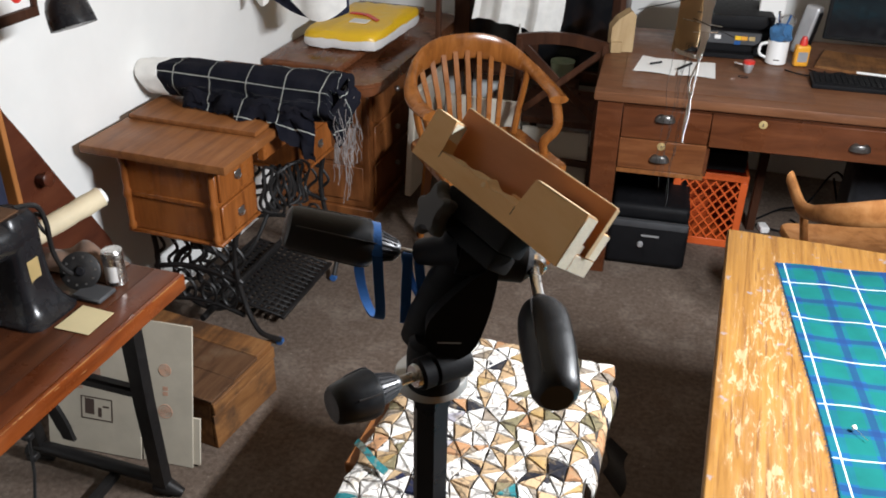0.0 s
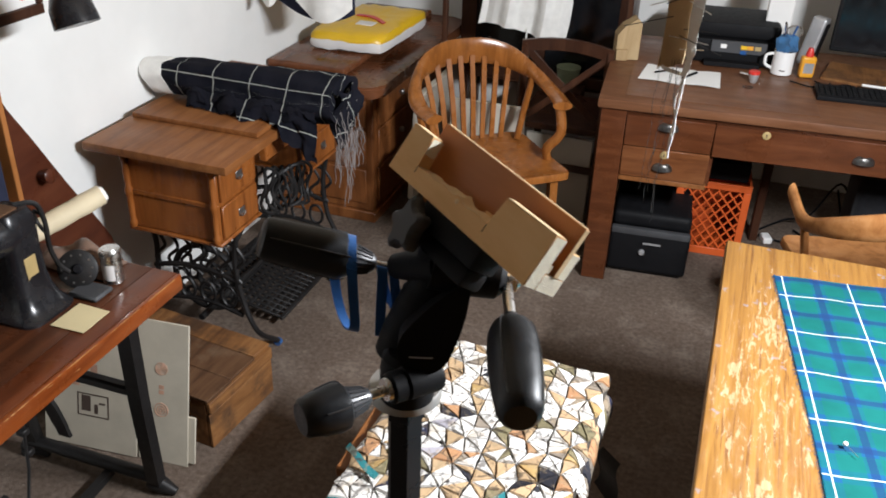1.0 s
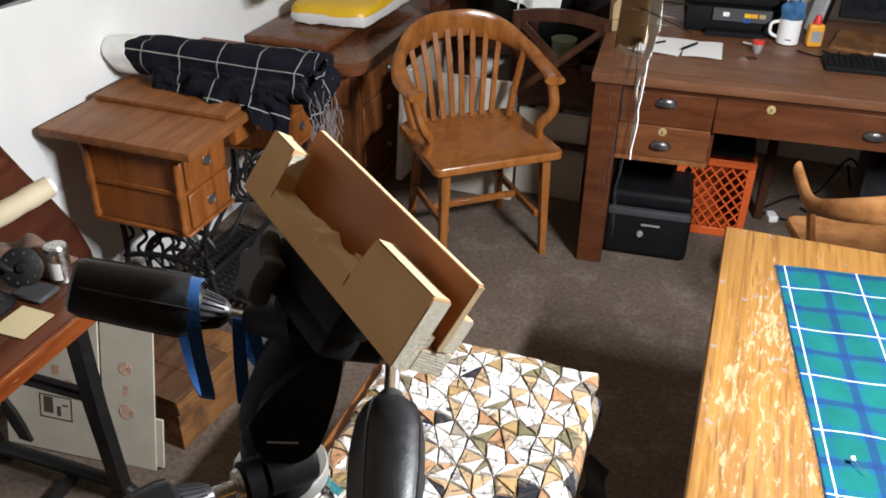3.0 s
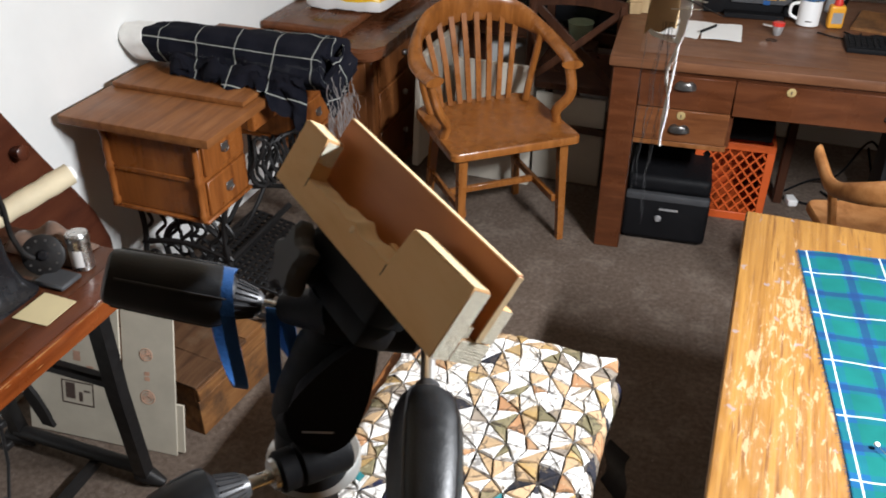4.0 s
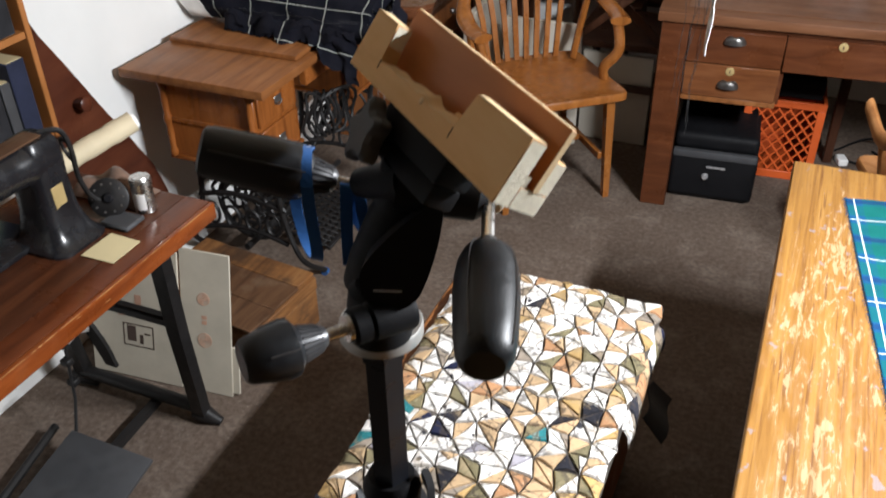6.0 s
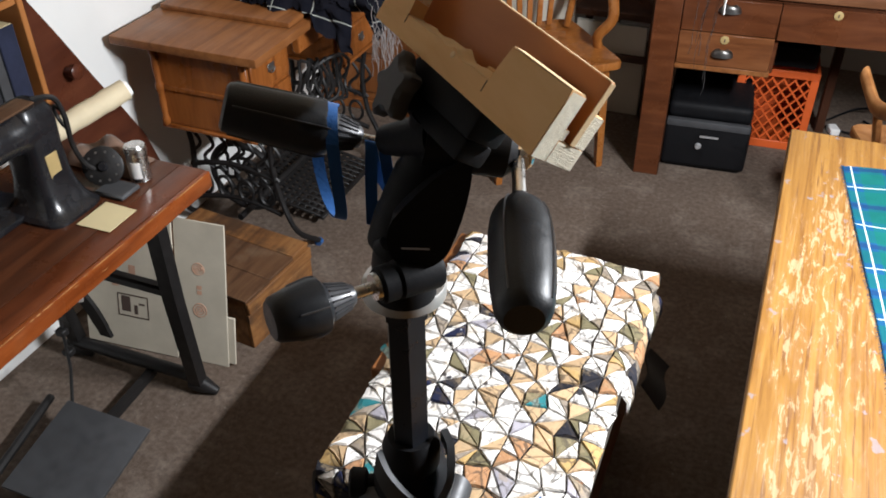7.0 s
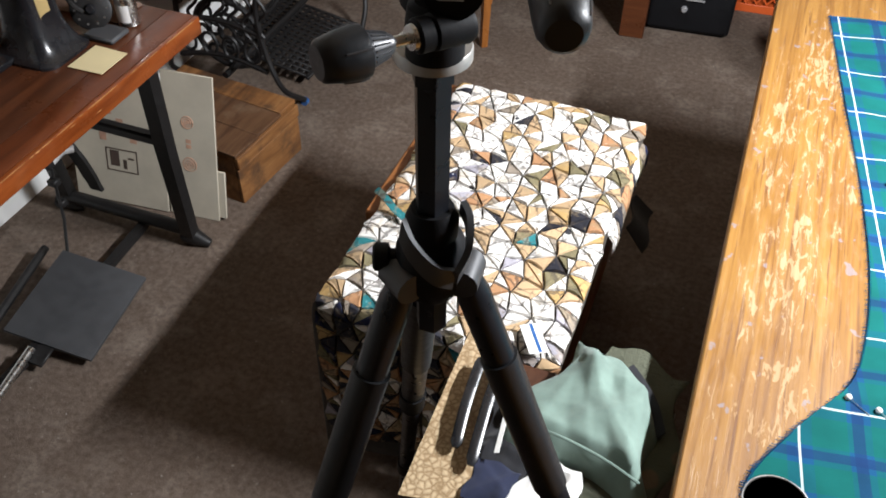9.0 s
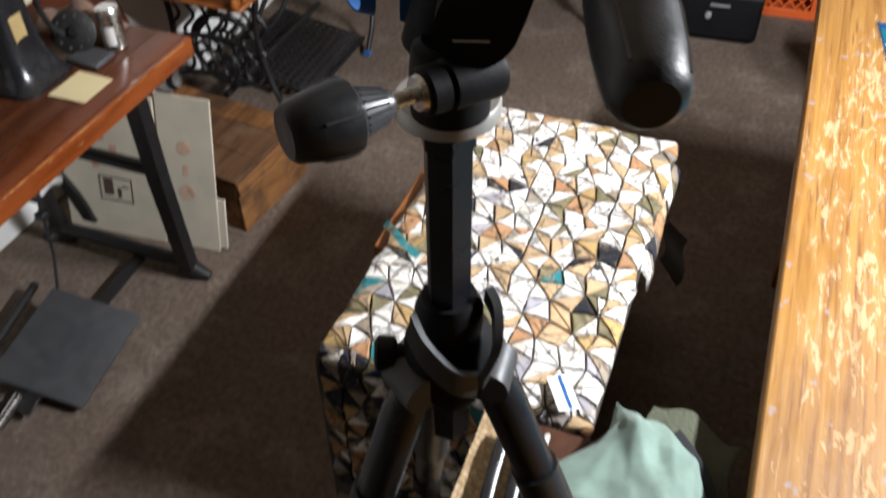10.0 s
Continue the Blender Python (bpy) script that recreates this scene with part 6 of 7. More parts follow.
# ---- chairs ----
def armchair(name, label, mat, at, rz, slats=True, drop=0.0):
    """A bow-back office armchair: local x to the sitter's side, y to the back."""
    t = thing(name, label, "chair", at, rz, own=True)
    bm = bmesh.new()
    out = []
    for x, y, r, a0 in ((0.19, 0.16, 0.06, 0), (-0.19, 0.16, 0.06, 90), (-0.225, -0.215, 0.03, 180), (0.225, -0.215, 0.03, 270)):
        for k in range(6):
            a = radians(a0 + 18 * k)
            out.append((x + r * math.cos(a), y + r * math.sin(a)))
    n = len(out)
    rows = []
    for z, s in ((0.418, 0.97), (0.424, 1.0), (0.446, 1.0), (0.452, 0.985)):
        rows.append([bm.verts.new((x * s, y * s, z)) for x, y in out])
    inner = [bm.verts.new((x * 0.7, y * 0.7 + 0.01, 0.441)) for x, y in out]
    rows.append(inner)
    for a, b in zip(rows, rows[1:]):
        for k in range(n):
            bm.faces.new((a[k], a[(k + 1) % n], b[(k + 1) % n], b[k]))
    bm.faces.new(rows[0][::-1])
    bm.faces.new(inner)
    part("seat", bm, mat, t)
    for x, y, lean in ((0.2, -0.195, 0.012), (-0.2, -0.195, 0.012), (0.17, 0.16, 0.03), (-0.17, 0.16, 0.03)):
        s = 1 if x > 0 else -1
        e = 1 if y > 0 else -1
        bm = bmesh.new()
        sweep(bm, [(x, y, 0.4185), (x + s * lean, y + e * lean, 0)], [0.024, 0.017], 4)
        part("leg", bm, mat, t, smooth=False)
    for x in (-0.185, 0.185):
        part("side_stretcher", boxed(x - 0.009, x + 0.009, -0.19, 0.165, 0.16, 0.19, 0.003), mat, t)
    part("stretcher", boxed(-0.176, 0.176, -0.02, 0.0, 0.165, 0.19, 0.003), mat, t)
    # the bow: arms and crest in one band
    half = [(0.268, -0.1, 0.672 - drop), (0.283, -0.04, 0.676 - drop), (0.285, 0.04, 0.69 - drop), (0.265, 0.13, 0.722 - drop), (0.2, 0.22, 0.77 - drop), (0.1, 0.262, 0.8 - drop), (0, 0.272, 0.806 - drop)]
    if not slats:
        half[:3] = [(0.3, -0.12, 0.722 - drop), (0.295, -0.08, 0.7 - drop), (0.288, 0.01, 0.675 - drop)]
    line = glide(half + [(-x, y, z) for x, y, z in half[-2::-1]], 5)
    bm = bmesh.new()
    rings = []
    for i, p in enumerate(line):
        tan = (line[min(i + 1, len(line) - 1)] - line[max(i - 1, 0)]).normalized()
        side = Vector((tan.y, -tan.x, 0)).normalized()
        k = max(0.0, min(1.0, (p.y - 0.05) / 0.2))
        w, h = 0.034 - 0.021 * k, 0.017 + 0.036 * k
        if slats and (i < 3 or i > len(line) - 4):
            w *= 1.15
        if not slats:
            w, h = 0.014, 0.026 + 0.02 * k
        up = Vector((0, 0, 1))
        rings.append([bm.verts.new(p + side * (w * math.cos(q)) * (1 if abs(math.cos(q)) > 0.9 else 1) + up * (h * math.sin(q))) for q in np.linspace(0, 2 * math.pi, 14, endpoint=False)])
    for a, b in zip(rings, rings[1:]):
        for k in range(14):
            bm.faces.new((a[k], a[(k + 1) % 14], b[(k + 1) % 14], b[k]))
    bm.faces.new(rings[0][::-1])
    bm.faces.new(rings[-1])
    part("bow_rail", bm, mat, t)
    for k in range(8 if slats else 0):
        x = -0.165 + 0.33 * k / 7
        top = Vector((x * 1.12, 0.262 - 0.55 * x * x * 1.6, 0.79 - 1.6 * x * x))
        bm = bmesh.new()
        ribbon(bm, [Vector((x * 0.86, 0.195 - 0.4 * x * x, 0.449)), Vector((x * 0.98, 0.222 - 0.5 * x * x, 0.62)), top], 0.021, 0.011, (1, 0, 0))
        part("back_slat", bm, mat, t)
    for s in (-1, 1):
        if not slats:
            part("arm_post", swept([(0.24 * s, -0.02, 0.449), (0.28 * s, 0.0, 0.655 - drop)], 0.013, 8), mat, t)
            continue
        bm = bmesh.new()
        sweep(bm, glide([(0.23 * s, -0.08, 0.449), (0.222 * s, -0.09, 0.5), (0.262 * s, -0.115, 0.57), (0.276 * s, -0.06, 0.662 - drop)]), 0.018, 10, 1.3)
        part("arm_post", bm, mat, t)
        bm = bmesh.new()
        sweep(bm, glide([(0.2 * s, 0.14, 0.449), (0.225 * s, 0.155, 0.55), (0.25 * s, 0.14, 0.715 - drop)]), 0.014, 8, 1.2)
        part("back_post", bm, mat, t)
    return t


armchair("office_armchair", "honey-coloured wooden armchair with a slatted bow back", M_CHAIR, (-0.822, 3.265, 0), 40)
armchair("captains_chair", "worn pale wooden armchair with a broad bow rail behind the table", M_CHAIR2, (0.62, 2.86, 0), 196, False, 0.045)


def dark_chair():
    t = thing("dark_side_chair", "dark-stained wooden side chair with a crossed back", "chair", (-0.62, 3.88, 0))
    for x in (-0.8, -0.44):
        part("back_post", swept(glide([(x, 3.7, 0), (x, 3.68, 0.42), (x, 3.71, 0.8)]), 0.018, 8), M_DARKWOOD, t)
        part("front_leg", swept([(x, 4.1, 0.0), (x, 4.1, 0.43)], 0.018, 8), M_DARKWOOD, t)
        part("side_rail", boxed(x - 0.01, x + 0.01, 3.71, 4.09, 0.2, 0.23, 0.003), M_DARKWOOD, t)
    bm = bmesh.new()
    ribbon(bm, arc((-0.815, 3.705, 0.79), (-0.425, 3.705, 0.79), (0, 0.02, 0.02)), 0.05, 0.02, (0, 0, 1))
    part("crest_rail", bm, M_DARKWOOD, t)
    part("back_splat", made(ribbon, glide([(-0.79, 3.7, 0.47), (-0.62, 3.7, 0.62), (-0.45, 3.705, 0.77)]), 0.03, 0.014, (0.7, 0, -0.7)), M_DARKWOOD, t)
    part("back_splat", made(ribbon, glide([(-0.45, 3.716, 0.47), (-0.62, 3.716, 0.62), (-0.79, 3.72, 0.77)]), 0.03, 0.014, (0.7, 0, 0.7)), M_DARKWOOD, t)
    part("seat", boxed(-0.82, -0.42, 3.69, 4.12, 0.43, 0.46, 0.008, seg=2), M_DARKWOOD, t)
    part("rear_rail", boxed(-0.782, -0.458, 3.69, 3.71, 0.25, 0.28, 0.003), M_DARKWOOD, t)


dark_chair()


def glazed_cabinet():
    t = thing("dark_cabinet", "dark wooden glazed cabinet standing against the wall", "cabinet", (-0.85, 4.4, 0))
    part("carcass", boxed(-1.28, -0.44, 4.3, 4.54, 0.42, 1.9, 0.004), M_DARKWOOD, t)
    for x in (-1.27, -0.48):
        for y in (4.31, 4.5):
            part("leg", boxed(x, x + 0.035, y, y + 0.035, 0, 0.4195, 0.003), M_DARKWOOD, t)
    part("glass_door", boxed(-1.2, -0.88, 4.292, 4.2995, 0.5, 1.85, 0.002), M_SCREEN, t, "dark glass door")
    part("glass_door", boxed(-0.84, -0.5, 4.292, 4.2995, 0.5, 1.85, 0.002), M_SCREEN, t, "dark glass door")
    part("shelf_rail", boxed(-1.25, -0.46, 4.285, 4.2995, 0.44, 0.49, 0.003), M_DARKWOOD, t)


glazed_cabinet()


def towel():
    t = thing("hanging_cloth", "white cotton cloth hung over a dark rail", "cloth", (-0.86, 4.0, 0.8))
    bm = bmesh.new()
    sheet(bm, 30, 20, lambda u, v: Vector((-1.06 + 0.4 * u - 0.02 * (1 - v) + 0.012 * math.sin(5 * v), 3.92 + 0.02 * math.sin(14 * u + 2 * v) + 0.008 * math.sin(33 * u), 0.8 + 0.5 * v - 0.03 * u + 0.012 * math.sin(6 * u))), 0.004)
    part("cloth_panel", bm, M_WHITECLOTH, t)
    part("rail", swept([(-1.25, 3.93, 1.3), (-0.4, 3.93, 1.3)], 0.012, 10), M_DARKWOOD, t)
    for x in (-1.24, -0.41):
        part("rail_post", boxed(x - 0.012, x + 0.012, 3.918, 3.942, 0, 1.31, 0.003), M_DARKWOOD, t)
    part("tassel", swept(glide([(-0.85, 3.92, 0.8), (-0.853, 3.92, 0.75), (-0.855, 3.92, 0.7)]), [0.004] * 6 + [0.006] * 6 + [0.009], 8), M_WHITECLOTH, t, "white cord with a knot")


towel()


def leaning_canvas(x0, x1, y, z1, rx, label):
    m = pose(0, y, 0, rx, 0, 0)
    tagged(part("foam_board", boxed(x0, x1, 0, 0.02, 0.0, z1, 0.003, m), M_PANEL), label, "panel")


leaning_canvas(-1.1, -0.76, 3.625, 0.54, 0, "white panel standing behind the armchair")
leaning_canvas(-0.77, -0.47, 3.722, 0.4, 0, "white panel standing behind the dark side chair")
tagged(part("foam_board", boxed(-1.24, -1.21, 3.46, 3.9, 0.03, 0.52, 0.004, pose(0, 0, 0, 0, 3, 0)), M_PANEL), "narrow white panel standing beside the chest", "panel")


def small_shelf_items():
    t = thing("glass_bowl", "pale green glass bowl on the cabinet ledge", "bowl", (-0.74, 4.2, 0.55))
    part("bowl_body", turned((-0.7, 4.22, 0.46), (-0.7, 4.22, 0.56), [(0, 0.03), (0.3, 0.05), (1, 0.06), (0.95, 0.055), (0.4, 0.04)], 20), M_GLASSY, t)
    part("bowl_stand", boxed(-0.78, -0.62, 4.15, 4.28, 0.4, 0.4595, 0.003), M_DARKWOOD, t)
    part("stand_leg", boxed(-0.72, -0.68, 4.18, 4.25, 0.0, 0.3995, 0.002), M_DARKWOOD, t)


small_shelf_items()


# ---- the desk ----
DM = pose(-0.396, 3.236, 0, 0, 0, 4.6)


def in_desk(x, y, z):
    return DM @ Vector((x, y, z))


def cup_pull(parent, x, z, t):
    bm = bmesh.new()
    n, rows = 12, []
    for j in range(5):
        b = math.pi / 2 * j / 4
        rows.append([bm.verts.new(DM @ Vector((x + 0.038 * math.cos(math.pi * i / n) * (0.35 + 0.65 * math.cos(b)), -0.001 - 0.022 * math.sin(math.pi * i / n) * math.cos(b * 0.6), z - 0.012 + 0.028 * math.sin(b)))) for i in range(n + 1)])
    for a, b in zip(rows, rows[1:]):
        for i in range(n):
            bm.faces.new((a[i], a[i + 1], b[i + 1], b[i]))
    bmesh.ops.solidify(bm, geom=bm.faces[:], thickness=0.002)
    p = part("cup_pull", bm, M_PULL, parent, "dull metal cup pull")


def keyhole(parent, x, z):
    a, b = DM @ Vector((x, 0.0, z)), DM @ Vector((x, -0.004, z))
    k = part("lock", turned(a, b, [(0, 0.015), (0.8, 0.015), (1, 0.012)], 20), M_BRASS, parent, "round brass lock")
    part("keyhole", boxed(x - 0.002, x + 0.002, -0.0046, -0.0041, z - 0.006, z + 0.005, 0, DM), M_INK, k)


def desk():
    t = thing("office_desk", "old mahogany office desk with metal cup pulls and a worn top", "desk", (0.3, 3.7, 0))
    W, D = 1.75, 0.92
    part("desk_top", boxed(-0.005, W, -0.012, D, 0.738, 0.774, 0.007, DM, 2), M_DESKTOP, t)
    part("side_panel", boxed(0.012, 0.03, 0.1, D - 0.02, 0.0, 0.7375, 0.002, DM), M_DESK, t)
    part("corner_post", boxed(0.01, 0.105, 0.006, 0.0995, 0.0, 0.7375, 0.003, DM), M_DESK, t)
    part("corner_post", boxed(W - 0.1, W - 0.01, 0.006, 0.0995, 0.0, 0.7375, 0.003, DM), M_DESK, t)
    part("back_panel", boxed(0.031, W - 0.02, D - 0.04, D - 0.02, 0.35, 0.7375, 0.002, DM), M_DESK, t)
    part("inner_leg", boxed(0.70, 0.735, 0.55, 0.6, 0.0, 0.5895, 0.003, DM), M_DARKWOOD, t)
    part("front_rail", boxed(0.1055, W - 0.1005, 0.012, 0.03, 0.722, 0.7375, 0.001, DM), M_DESK, t)
    part("drawer_case", boxed(0.106, 0.44, 0.03, 0.5, 0.462, 0.7215, 0.002, DM), M_DESK, t)
    part("wide_case", boxed(0.4405, W - 0.101, 0.03, 0.5, 0.59, 0.7215, 0.002, DM), M_DESK, t)
    d = part("drawer_front", boxed(0.107, 0.425, 0.0, 0.029, 0.6, 0.7205, 0.003, DM), M_DESK, t)
    cup_pull(d, 0.262, 0.69, t)
    d = part("drawer_front", boxed(0.107, 0.425, 0.0, 0.029, 0.476, 0.597, 0.003, DM), M_DESKWORN, t, "paler worn drawer front")
    cup_pull(d, 0.262, 0.53, t)
    keyhole(d, 0.262, 0.578)
    d = part("wide_drawer", boxed(0.428, W - 0.103, 0.0, 0.029, 0.594, 0.7205, 0.003, DM), M_DESK, t)
    keyhole(d, 0.605, 0.702)
    cup_pull(d, 0.945, 0.652, t)
    part("case_edge", boxed(0.1055, 0.43, 0.004, 0.03, 0.455, 0.4745, 0.002, DM), M_OAKY, t, "bare worn wooden edge")
    part("blotter", boxed(0.09, 0.78, 0.05, 0.5, 0.7745, 0.7765, 0.0005, DM), M_DESKTOP, t, "brown writing mat")


desk()


def on_desk(x, y):
    """A spot of the room, on the desk's top."""
    return Vector((x, y, 0.7775))


def desk_things():
    z = 0.7775
    t = thing("inkjet_printer", "black multifunction inkjet printer on the desk", "printer", (0.03, 3.98, 0.7745))
    m = pose(0.03, 3.99, 0.775, 0, 0, 6)
    part("printer_body", boxed(-0.2, 0.17, -0.13, 0.2, 0, 0.1, 0.012, m, 2), M_BLACK, t)
    part("scanner_lid", boxed(-0.2, 0.17, -0.1, 0.2, 0.1025, 0.16, 0.012, m, 2), M_BLACK, t)
    part("control_panel", boxed(-0.1, 0.12, -0.145, -0.131, 0.05, 0.1, 0.003, m @ pose(0, 0, 0, 0, 0, 0)), M_PLATE, t)
    part("output_tray", boxed(-0.12, 0.1, -0.18, -0.132, 0.0, 0.02, 0.003, m), M_BLACK, t)
    for k, (x, mat) in enumerate(((-0.05, M_PAPER), (0.03, M_YELLOW), (0.055, M_GLUE), (0.085, M_BRASS), (0.03, M_STRAP))):
        part("panel_label", boxed(x - 0.012, x + 0.012, -0.1462, -0.1454, 0.07 - 0.02 * (k == 4), 0.086 - 0.02 * (k == 4), 0, m), mat, t, "small coloured label")
    # house-shaped wooden block
    m = pose(-0.38, 3.74, 0.775, 0, 0, 18)
    bm = bmesh.new()
    prism(bm, [(-0.045, 0), (0.05, 0), (0.05, 0.15), (0.03, 0.17), (-0.02, 0.135), (-0.045, 0.1)], 0.07, m)
    tagged(part("wooden_block", bm, M_OLDPINE, smooth=False), "raw pale wooden block standing on the desk", "wood block")
    part("ledge", boxed(-0.046, 0.0, -0.02, -0.0005, 0, 0.045, 0.002, m), M_OLDPINE, bpy.data.objects["wooden_block"])
    # papers
    for x, y, rz, w, h in ((-0.21, 3.6, -4, 0.16, 0.2), (-0.06, 3.6, 3, 0.14, 0.19)):
        bm = bmesh.new()
        sheet(bm, 8, 8, lambda u, v: pose(x, y, 0.7778 + 0.002 * (x > -0.1), 0, 0, rz) @ Vector(((u - 0.5) * w, (v - 0.5) * h, 0.004 * abs(math.sin(3 * u + 2 * v)))), 0.0008)
        tagged(part("paper_sheet", bm, M_PAPER), "white paper with dark pen marks on the desk", "paper", group="papers on the desk")
    tagged(part("pen", swept([(-0.13, 3.55, 0.7895), (-0.085, 3.64, 0.7895)], 0.005, 8), M_BLACK), "black pen lying on the papers", "pen")
    tagged(part("pen", swept([(-0.24, 3.58, 0.7885), (-0.2, 3.62, 0.7885)], 0.004, 8), M_BLACK), "short black pen on the papers", "pen")
    # mug with things
    x, y = 0.232, 3.815
    t = thing("mug", "white glazed mug holding tools and a blue cloth", "mug", (x, y, z))
    bm = bmesh.new()
    sweep(bm, [(x, y, z), (x, y, z + 0.003), (x, y, z + 0.095), (x, y, z + 0.095), (x, y, z + 0.008)], [0.036, 0.041, 0.041, 0.038, 0.036], 28)
    part("mug_body", bm, M_MUG, t)
    part("mug_handle", swept(glide([(x - 0.04, y - 0.005, z + 0.08), (x - 0.066, y - 0.008, z + 0.07), (x - 0.066, y - 0.008, z + 0.035), (x - 0.04, y - 0.005, z + 0.02)]), 0.006, 8), M_MUG, t)
    part("mug_mark", boxed(x - 0.01, x + 0.012, y - 0.0422, y - 0.0408, z + 0.02, z + 0.024), M_INK, t)
    bm = bmesh.new()
    bmesh.ops.create_icosphere(bm, subdivisions=3, radius=0.042, matrix=Matrix.Translation((x, y, z + 0.118)))
    for v in bm.verts:
        v.co += Vector((noise.noise(v.co * 40), noise.noise(v.co * 40 + Vector((5, 0, 0))), noise.noise(v.co * 40 + Vector((0, 7, 0))))) * 0.02
    tagged(part("blue_rag", bm, M_BLUE), "crumpled blue cloth stuffed in the mug", "cloth")
    rnd = random.Random(5)
    for k in range(5):
        a = rnd.uniform(0, 6.28)
        d = Vector((0.25 * math.cos(a), 0.2 * math.sin(a), 1)).normalized()
        tagged(part("hand_tool", swept([Vector((x, y, z + 0.09)) + d * 0.01, Vector((x, y, z + 0.09)) + d * rnd.uniform(0.08, 0.12)], 0.004, 8), rnd.choice([M_STEEL, M_BLACK, M_STRAP])), "slim tool standing in the mug", "tool", group="tools in the mug")
    ring = [(x + 0.02 + 0.03 * math.cos(a), y + 0.03, z + 0.165 + 0.022 * math.sin(a)) for a in np.linspace(0, 2 * math.pi, 21)]
    tagged(part("scissor_loop", swept(ring, 0.004, 8, cap=False), M_STEEL), "steel scissor handle standing in the mug", "scissors")
    # glue bottle
    m = pose(0.325, 3.81, z, 0, 0, 15)
    t = thing("glue_bottle", "amber glue bottle with a red cap", "bottle", (0.325, 3.81, z))
    part("bottle_body", boxed(-0.028, 0.028, -0.018, 0.018, 0, 0.085, 0.01, m, 3), M_GLUE, t)
    part("bottle_label", boxed(-0.018, 0.02, -0.0188, -0.0182, 0.02, 0.06, 0, m), M_SILVER, t, "pale printed label")
    part("cap", turned(m @ Vector((0, 0, 0.0845)), m @ Vector((0, 0, 0.118)), [(0, 0.016), (0.4, 0.015), (1, 0.009)], 16), M_RED, t)
    # small glass jar with a red lid
    x, y = 0.13, 3.645
    t = thing("small_jar", "small glass jar with a red lid", "jar", (x, y, z))
    part("jar_glass", turned((x, y, z), (x, y, z + 0.035), [(0, 0.012), (0.3, 0.016), (0.8, 0.02), (1, 0.02)], 20), M_SILVER, t)
    part("lid", turned((x, y, z + 0.0355), (x, y, z + 0.048), [(0, 0.022), (0.8, 0.022), (1, 0.018)], 20), M_RED, t, "red lid")
    part("side_arm", swept([(x - 0.02, y, z + 0.03), (x - 0.055, y - 0.005, z + 0.036)], 0.004, 8), M_STEEL, t)
    ring = [(0.115 + 0.018 * math.cos(a), 3.575 + 0.012 * math.sin(a), z + 0.0016) for a in np.linspace(0, 2 * math.pi, 21)]
    tagged(part("elastic_ring", swept(ring, 0.0016, 6, cap=False), M_IRON), "dark elastic ring on the desk", "elastic band")
    # keyboard
    m = pose(0.62, 3.62, z, 3, 0, 4)
    t = thing("keyboard", "flat black computer keyboard on the desk", "keyboard", (0.62, 3.62, z))
    part("keyboard_body", boxed(-0.26, 0.2, -0.06, 0.075, 0.0, 0.018, 0.004, m, 2), M_BLACK, t)
    bm = bmesh.new()
    for r in range(5):
        for c in range(22):
            box(bm, -0.25 + 0.02 * c, -0.233 + 0.02 * c, -0.05 + 0.023 * r, -0.03 + 0.023 * r, 0.0182, 0.023, 0.0, m)
    part("keys", bm, M_BLACK, t)
    # monitor and speaker
    t = thing("computer_monitor", "large dark computer monitor, switched off", "monitor", (0.8, 4.05, 0.7745))
    m = pose(0.83, 4.02, 0.775, -4, 0, -2)
    part("monitor_bezel", boxed(-0.42, 0.42, 0, 0.03, 0.06, 0.56, 0.004, m), M_BLACK, t)
    part("screen", boxed(-0.405, 0.405, -0.0025, -0.0005, 0.075, 0.545, 0, m), M_SCREEN, t)
    part("monitor_stand", boxed(-0.05, 0.05, 0.031, 0.06, 0, 0.3, 0.004, m), M_BLACK, t)
    part("stand_foot", boxed(-0.14, 0.14, -0.05, 0.1, 0, 0.012, 0.004, pose(0.83, 4.05, 0.7745)), M_BLACK, t)
    m = pose(0.32, 4.0, 0.775, -6, 8, -20)
    t = thing("desk_speaker", "slim silver and black speaker on the desk", "speaker", (0.32, 4.0, 0.775))
    part("speaker_shell", boxed(-0.03, 0.03, -0.02, 0.05, 0, 0.2, 0.012, m, 3), M_SILVER, t)
    part("speaker_front", boxed(0.0305, 0.034, -0.012, 0.042, 0.02, 0.18, 0.001, m), M_BLACK, t)
    # cardboard behind the bottle, cables
    tagged(part("cardboard_piece", boxed(-0.16, 0.16, -0.1, 0.12, 0, 0.012, 0.002, pose(0.56, 3.88, z - 0.001, 2, 0, -12)), M_CRATE), "brown cardboard lying under the monitor", "cardboard")
    for k, pts in enumerate(([(0.36, 3.76, z + 0.003), (0.42, 3.72, z + 0.003), (0.48, 3.76, z + 0.003), (0.56, 3.71, z + 0.003), (0.66, 3.74, z + 0.003)], [(0.27, 3.72, z + 0.003), (0.34, 3.68, z + 0.003), (0.4, 3.7, z + 0.003), (0.42, 3.76, z + 0.003)])):
        tagged(part("cable", swept(glide(pts), 0.003, 6), M_BLACK), "black cable curling over the desk", "cable", group="cables on the desk")
    tagged(part("white_pen", swept([(0.53, 3.73, z + 0.02), (0.68, 3.72, z + 0.02)], 0.005, 8), M_PAPER), "pale stylus lying behind the keyboard", "pen")
    tagged(part("white_box", boxed(0.14, 0.24, 4.0, 4.14, 0.7745, 1.06, 0.004), M_PAPER), "white cardboard box behind the mug", "box")


desk_things()


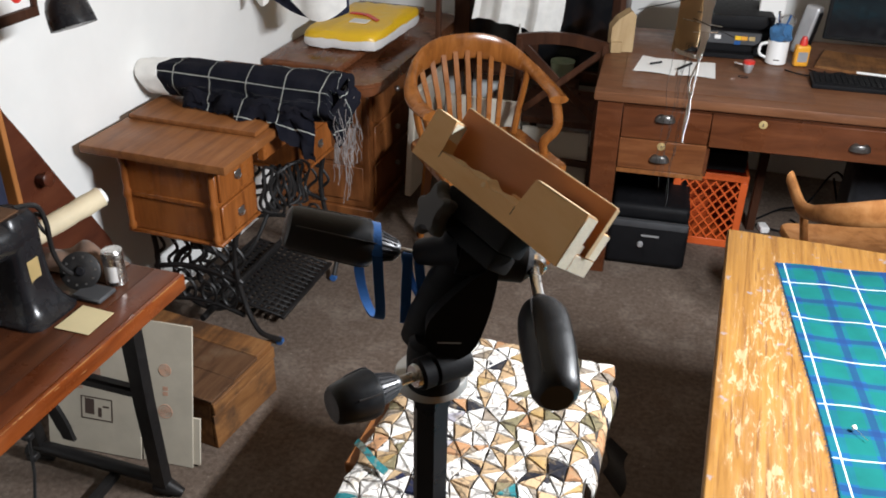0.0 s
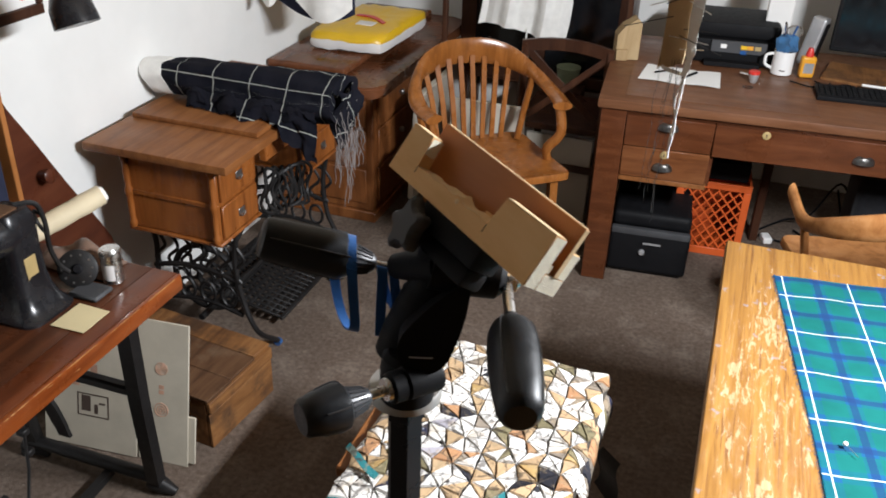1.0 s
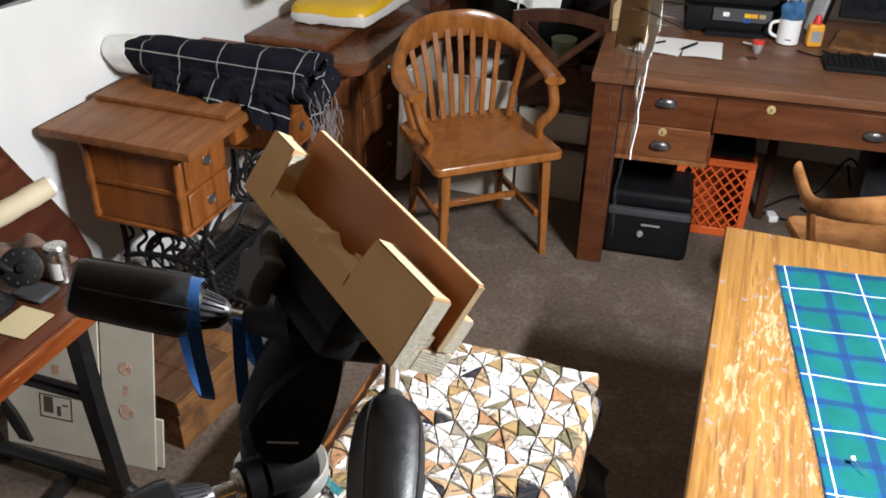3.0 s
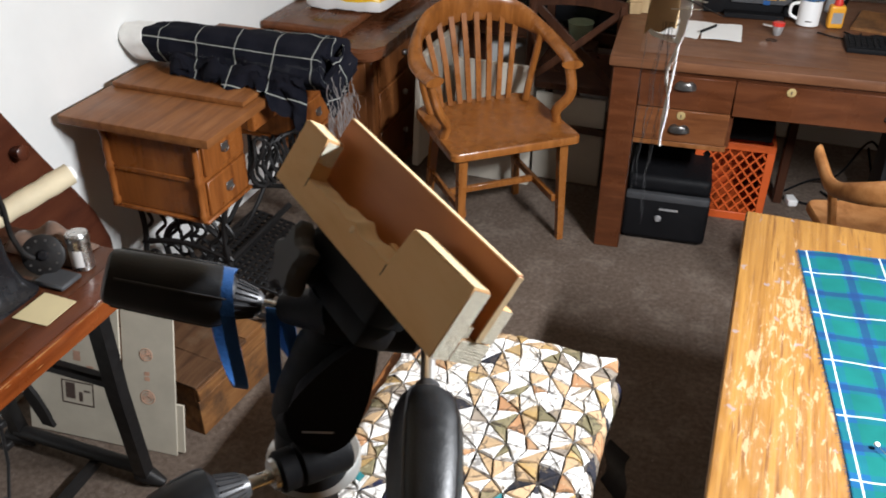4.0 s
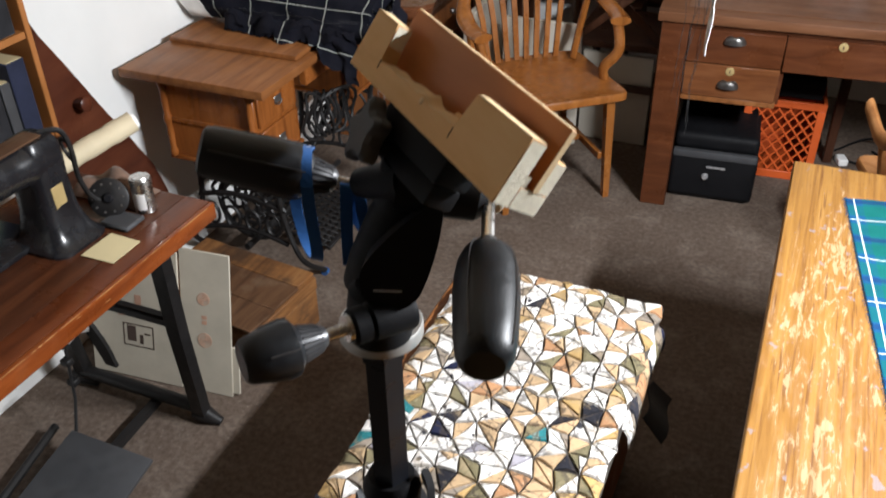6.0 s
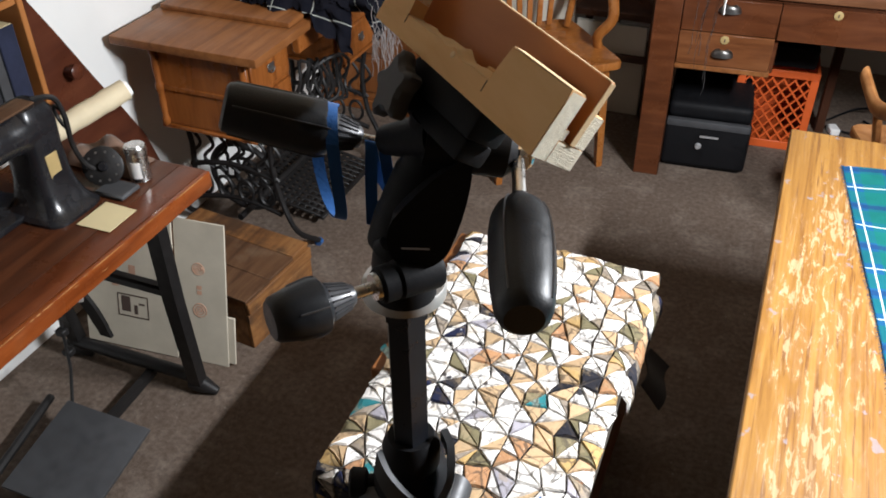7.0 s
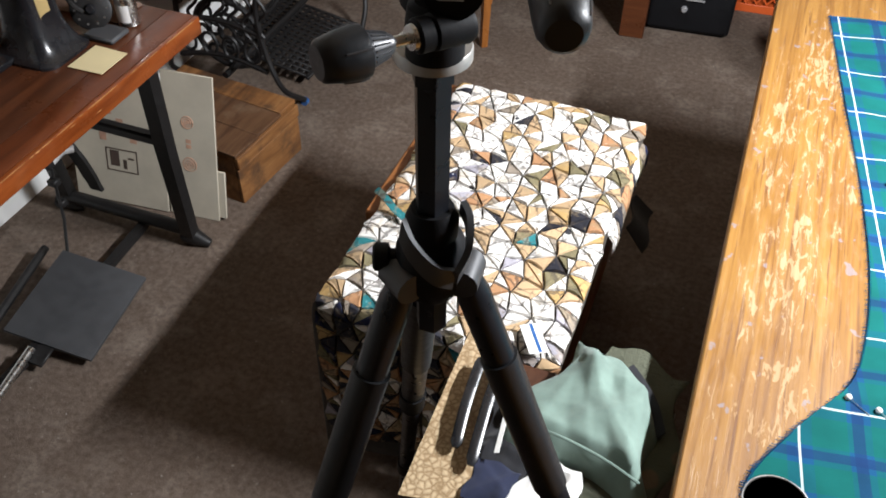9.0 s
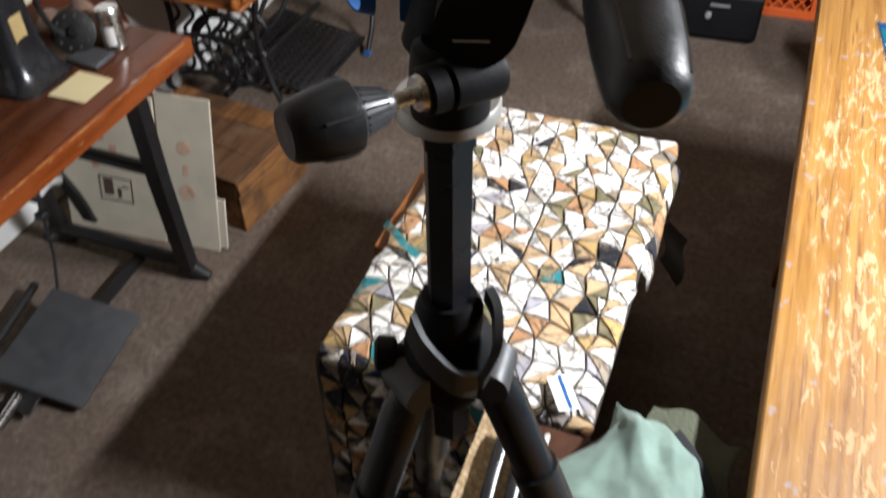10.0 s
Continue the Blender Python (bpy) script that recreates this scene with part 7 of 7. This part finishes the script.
def under_desk():
    m = pose(-0.3, 3.33, 0, 0, 0, 5)
    t = thing("black_case", "black plastic equipment case under the desk", "case", (-0.16, 3.5, 0))
    part("case_body", boxed(0.0, 0.32, 0.0, 0.4, 0.012, 0.2, 0.02, m, 3), M_BLACK, t)
    part("case_lid", boxed(0.004, 0.316, 0.03, 0.4, 0.2005, 0.27, 0.025, m, 3), M_BLACK, t)
    part("front_band", boxed(0.005, 0.315, -0.006, 0.02, 0.185, 0.215, 0.006, m, 2), M_PLATE, t, "grey front edge")
    part("name_bar", boxed(0.135, 0.205, -0.0085, -0.0065, 0.15, 0.158, 0, m), M_SILVER, t, "pale unreadable lettering")
    part("dial", turned(m @ Vector((0.135, 0.0, 0.11)), m @ Vector((0.135, -0.012, 0.11)), [(0, 0.013), (0.7, 0.012), (1, 0.009)], 18), M_SILVER, t, "round silver dial")
    part("case_foot", boxed(0.02, 0.3, 0.02, 0.38, 0.0, 0.0118, 0.002, m), M_BLACK, t)
    # orange crate
    m = pose(-0.08, 3.62, 0, 0, 0, 4)
    t = thing("plastic_crate", "orange lattice-sided plastic crate under the desk", "crate", (0.06, 3.75, 0))
    w, d, h = 0.3, 0.33, 0.34
    for nm, x0, x1, y0, y1, z0, z1 in (("rim_bar", 0, w, 0, 0.012, h - 0.03, h), ("base_bar", 0, w, 0, 0.012, 0, 0.035), ("corner_bar", 0, 0.03, 0, 0.012, 0.0352, h - 0.0302), ("corner_bar", w - 0.03, w, 0, 0.012, 0.0352, h - 0.0302), ("side_wall", w - 0.012, w, 0.0125, d, 0, h), ("side_wall", 0, 0.012, 0.0125, d, 0, h), ("back_wall", 0.0125, w - 0.0125, d - 0.012, d, 0, h), ("bottom", 0.0125, w - 0.0125, 0.0125, d - 0.0125, 0, 0.01)):
        part(nm, boxed(x0, x1, y0, y1, z0, z1, 0.002, m), M_ORANGE, t)
    bm = bmesh.new()
    for k in range(-8, 9):
        for s in (1, -1):
            x0, z0 = 0.03, 0.0355
            pts = []
            for i in range(41):
                x = 0.03 + 0.24 * i / 40
                z = 0.035 + 0.275 * (0.5) + s * (x - 0.15) * 1.25 + k * 0.052
                if 0.036 < z < h - 0.031:
                    pts.append(m @ Vector((x, 0.006 + 0.001 * s, z)))
            if len(pts) > 1:
                ribbon(bm, [pts[0], pts[-1]], 0.006, 0.008, m.to_3x3() @ Vector((s * -0.78, 0, 0.62)))
    part("lattice", bm, M_ORANGE, t, "diamond lattice side")
    tagged(part("black_tray", boxed(0.0, 0.2, 0.02, 0.3, 0.345, 0.43, 0.006, m @ pose(0.08, 0, 0)), M_BLACK), "black tray standing on the orange crate", "tray")
    for pts in ([(0.45, 4.0, 0.01), (0.55, 3.9, 0.012), (0.65, 4.0, 0.012), (0.6, 4.1, 0.2)], [(0.3, 3.95, 0.01), (0.4, 4.05, 0.03), (0.5, 4.0, 0.1), (0.6, 4.05, 0.25), (0.7, 4.0, 0.1)], [(0.3, 3.9, 0.008), (0.42, 3.86, 0.008), (0.6, 3.88, 0.008)]):
        tagged(part("power_cable", swept(glide(pts), 0.005, 6), M_BLACK), "black power cable tangled under the desk", "cable", group="cables under the desk")
    tagged(part("white_plug", boxed(-0.02, 0.02, -0.03, 0.03, 0, 0.03, 0.005, pose(0.33, 3.86, 0.0, 0, 0, 20)), M_PAPER), "white plug on the carpet", "plug")
    tagged(part("black_bag", boxed(0.62, 1.1, 3.7, 4.05, 0.0, 0.42, 0.05, seg=3), M_BLACKCLOTH), "black bag standing under the desk", "bag")


under_desk()
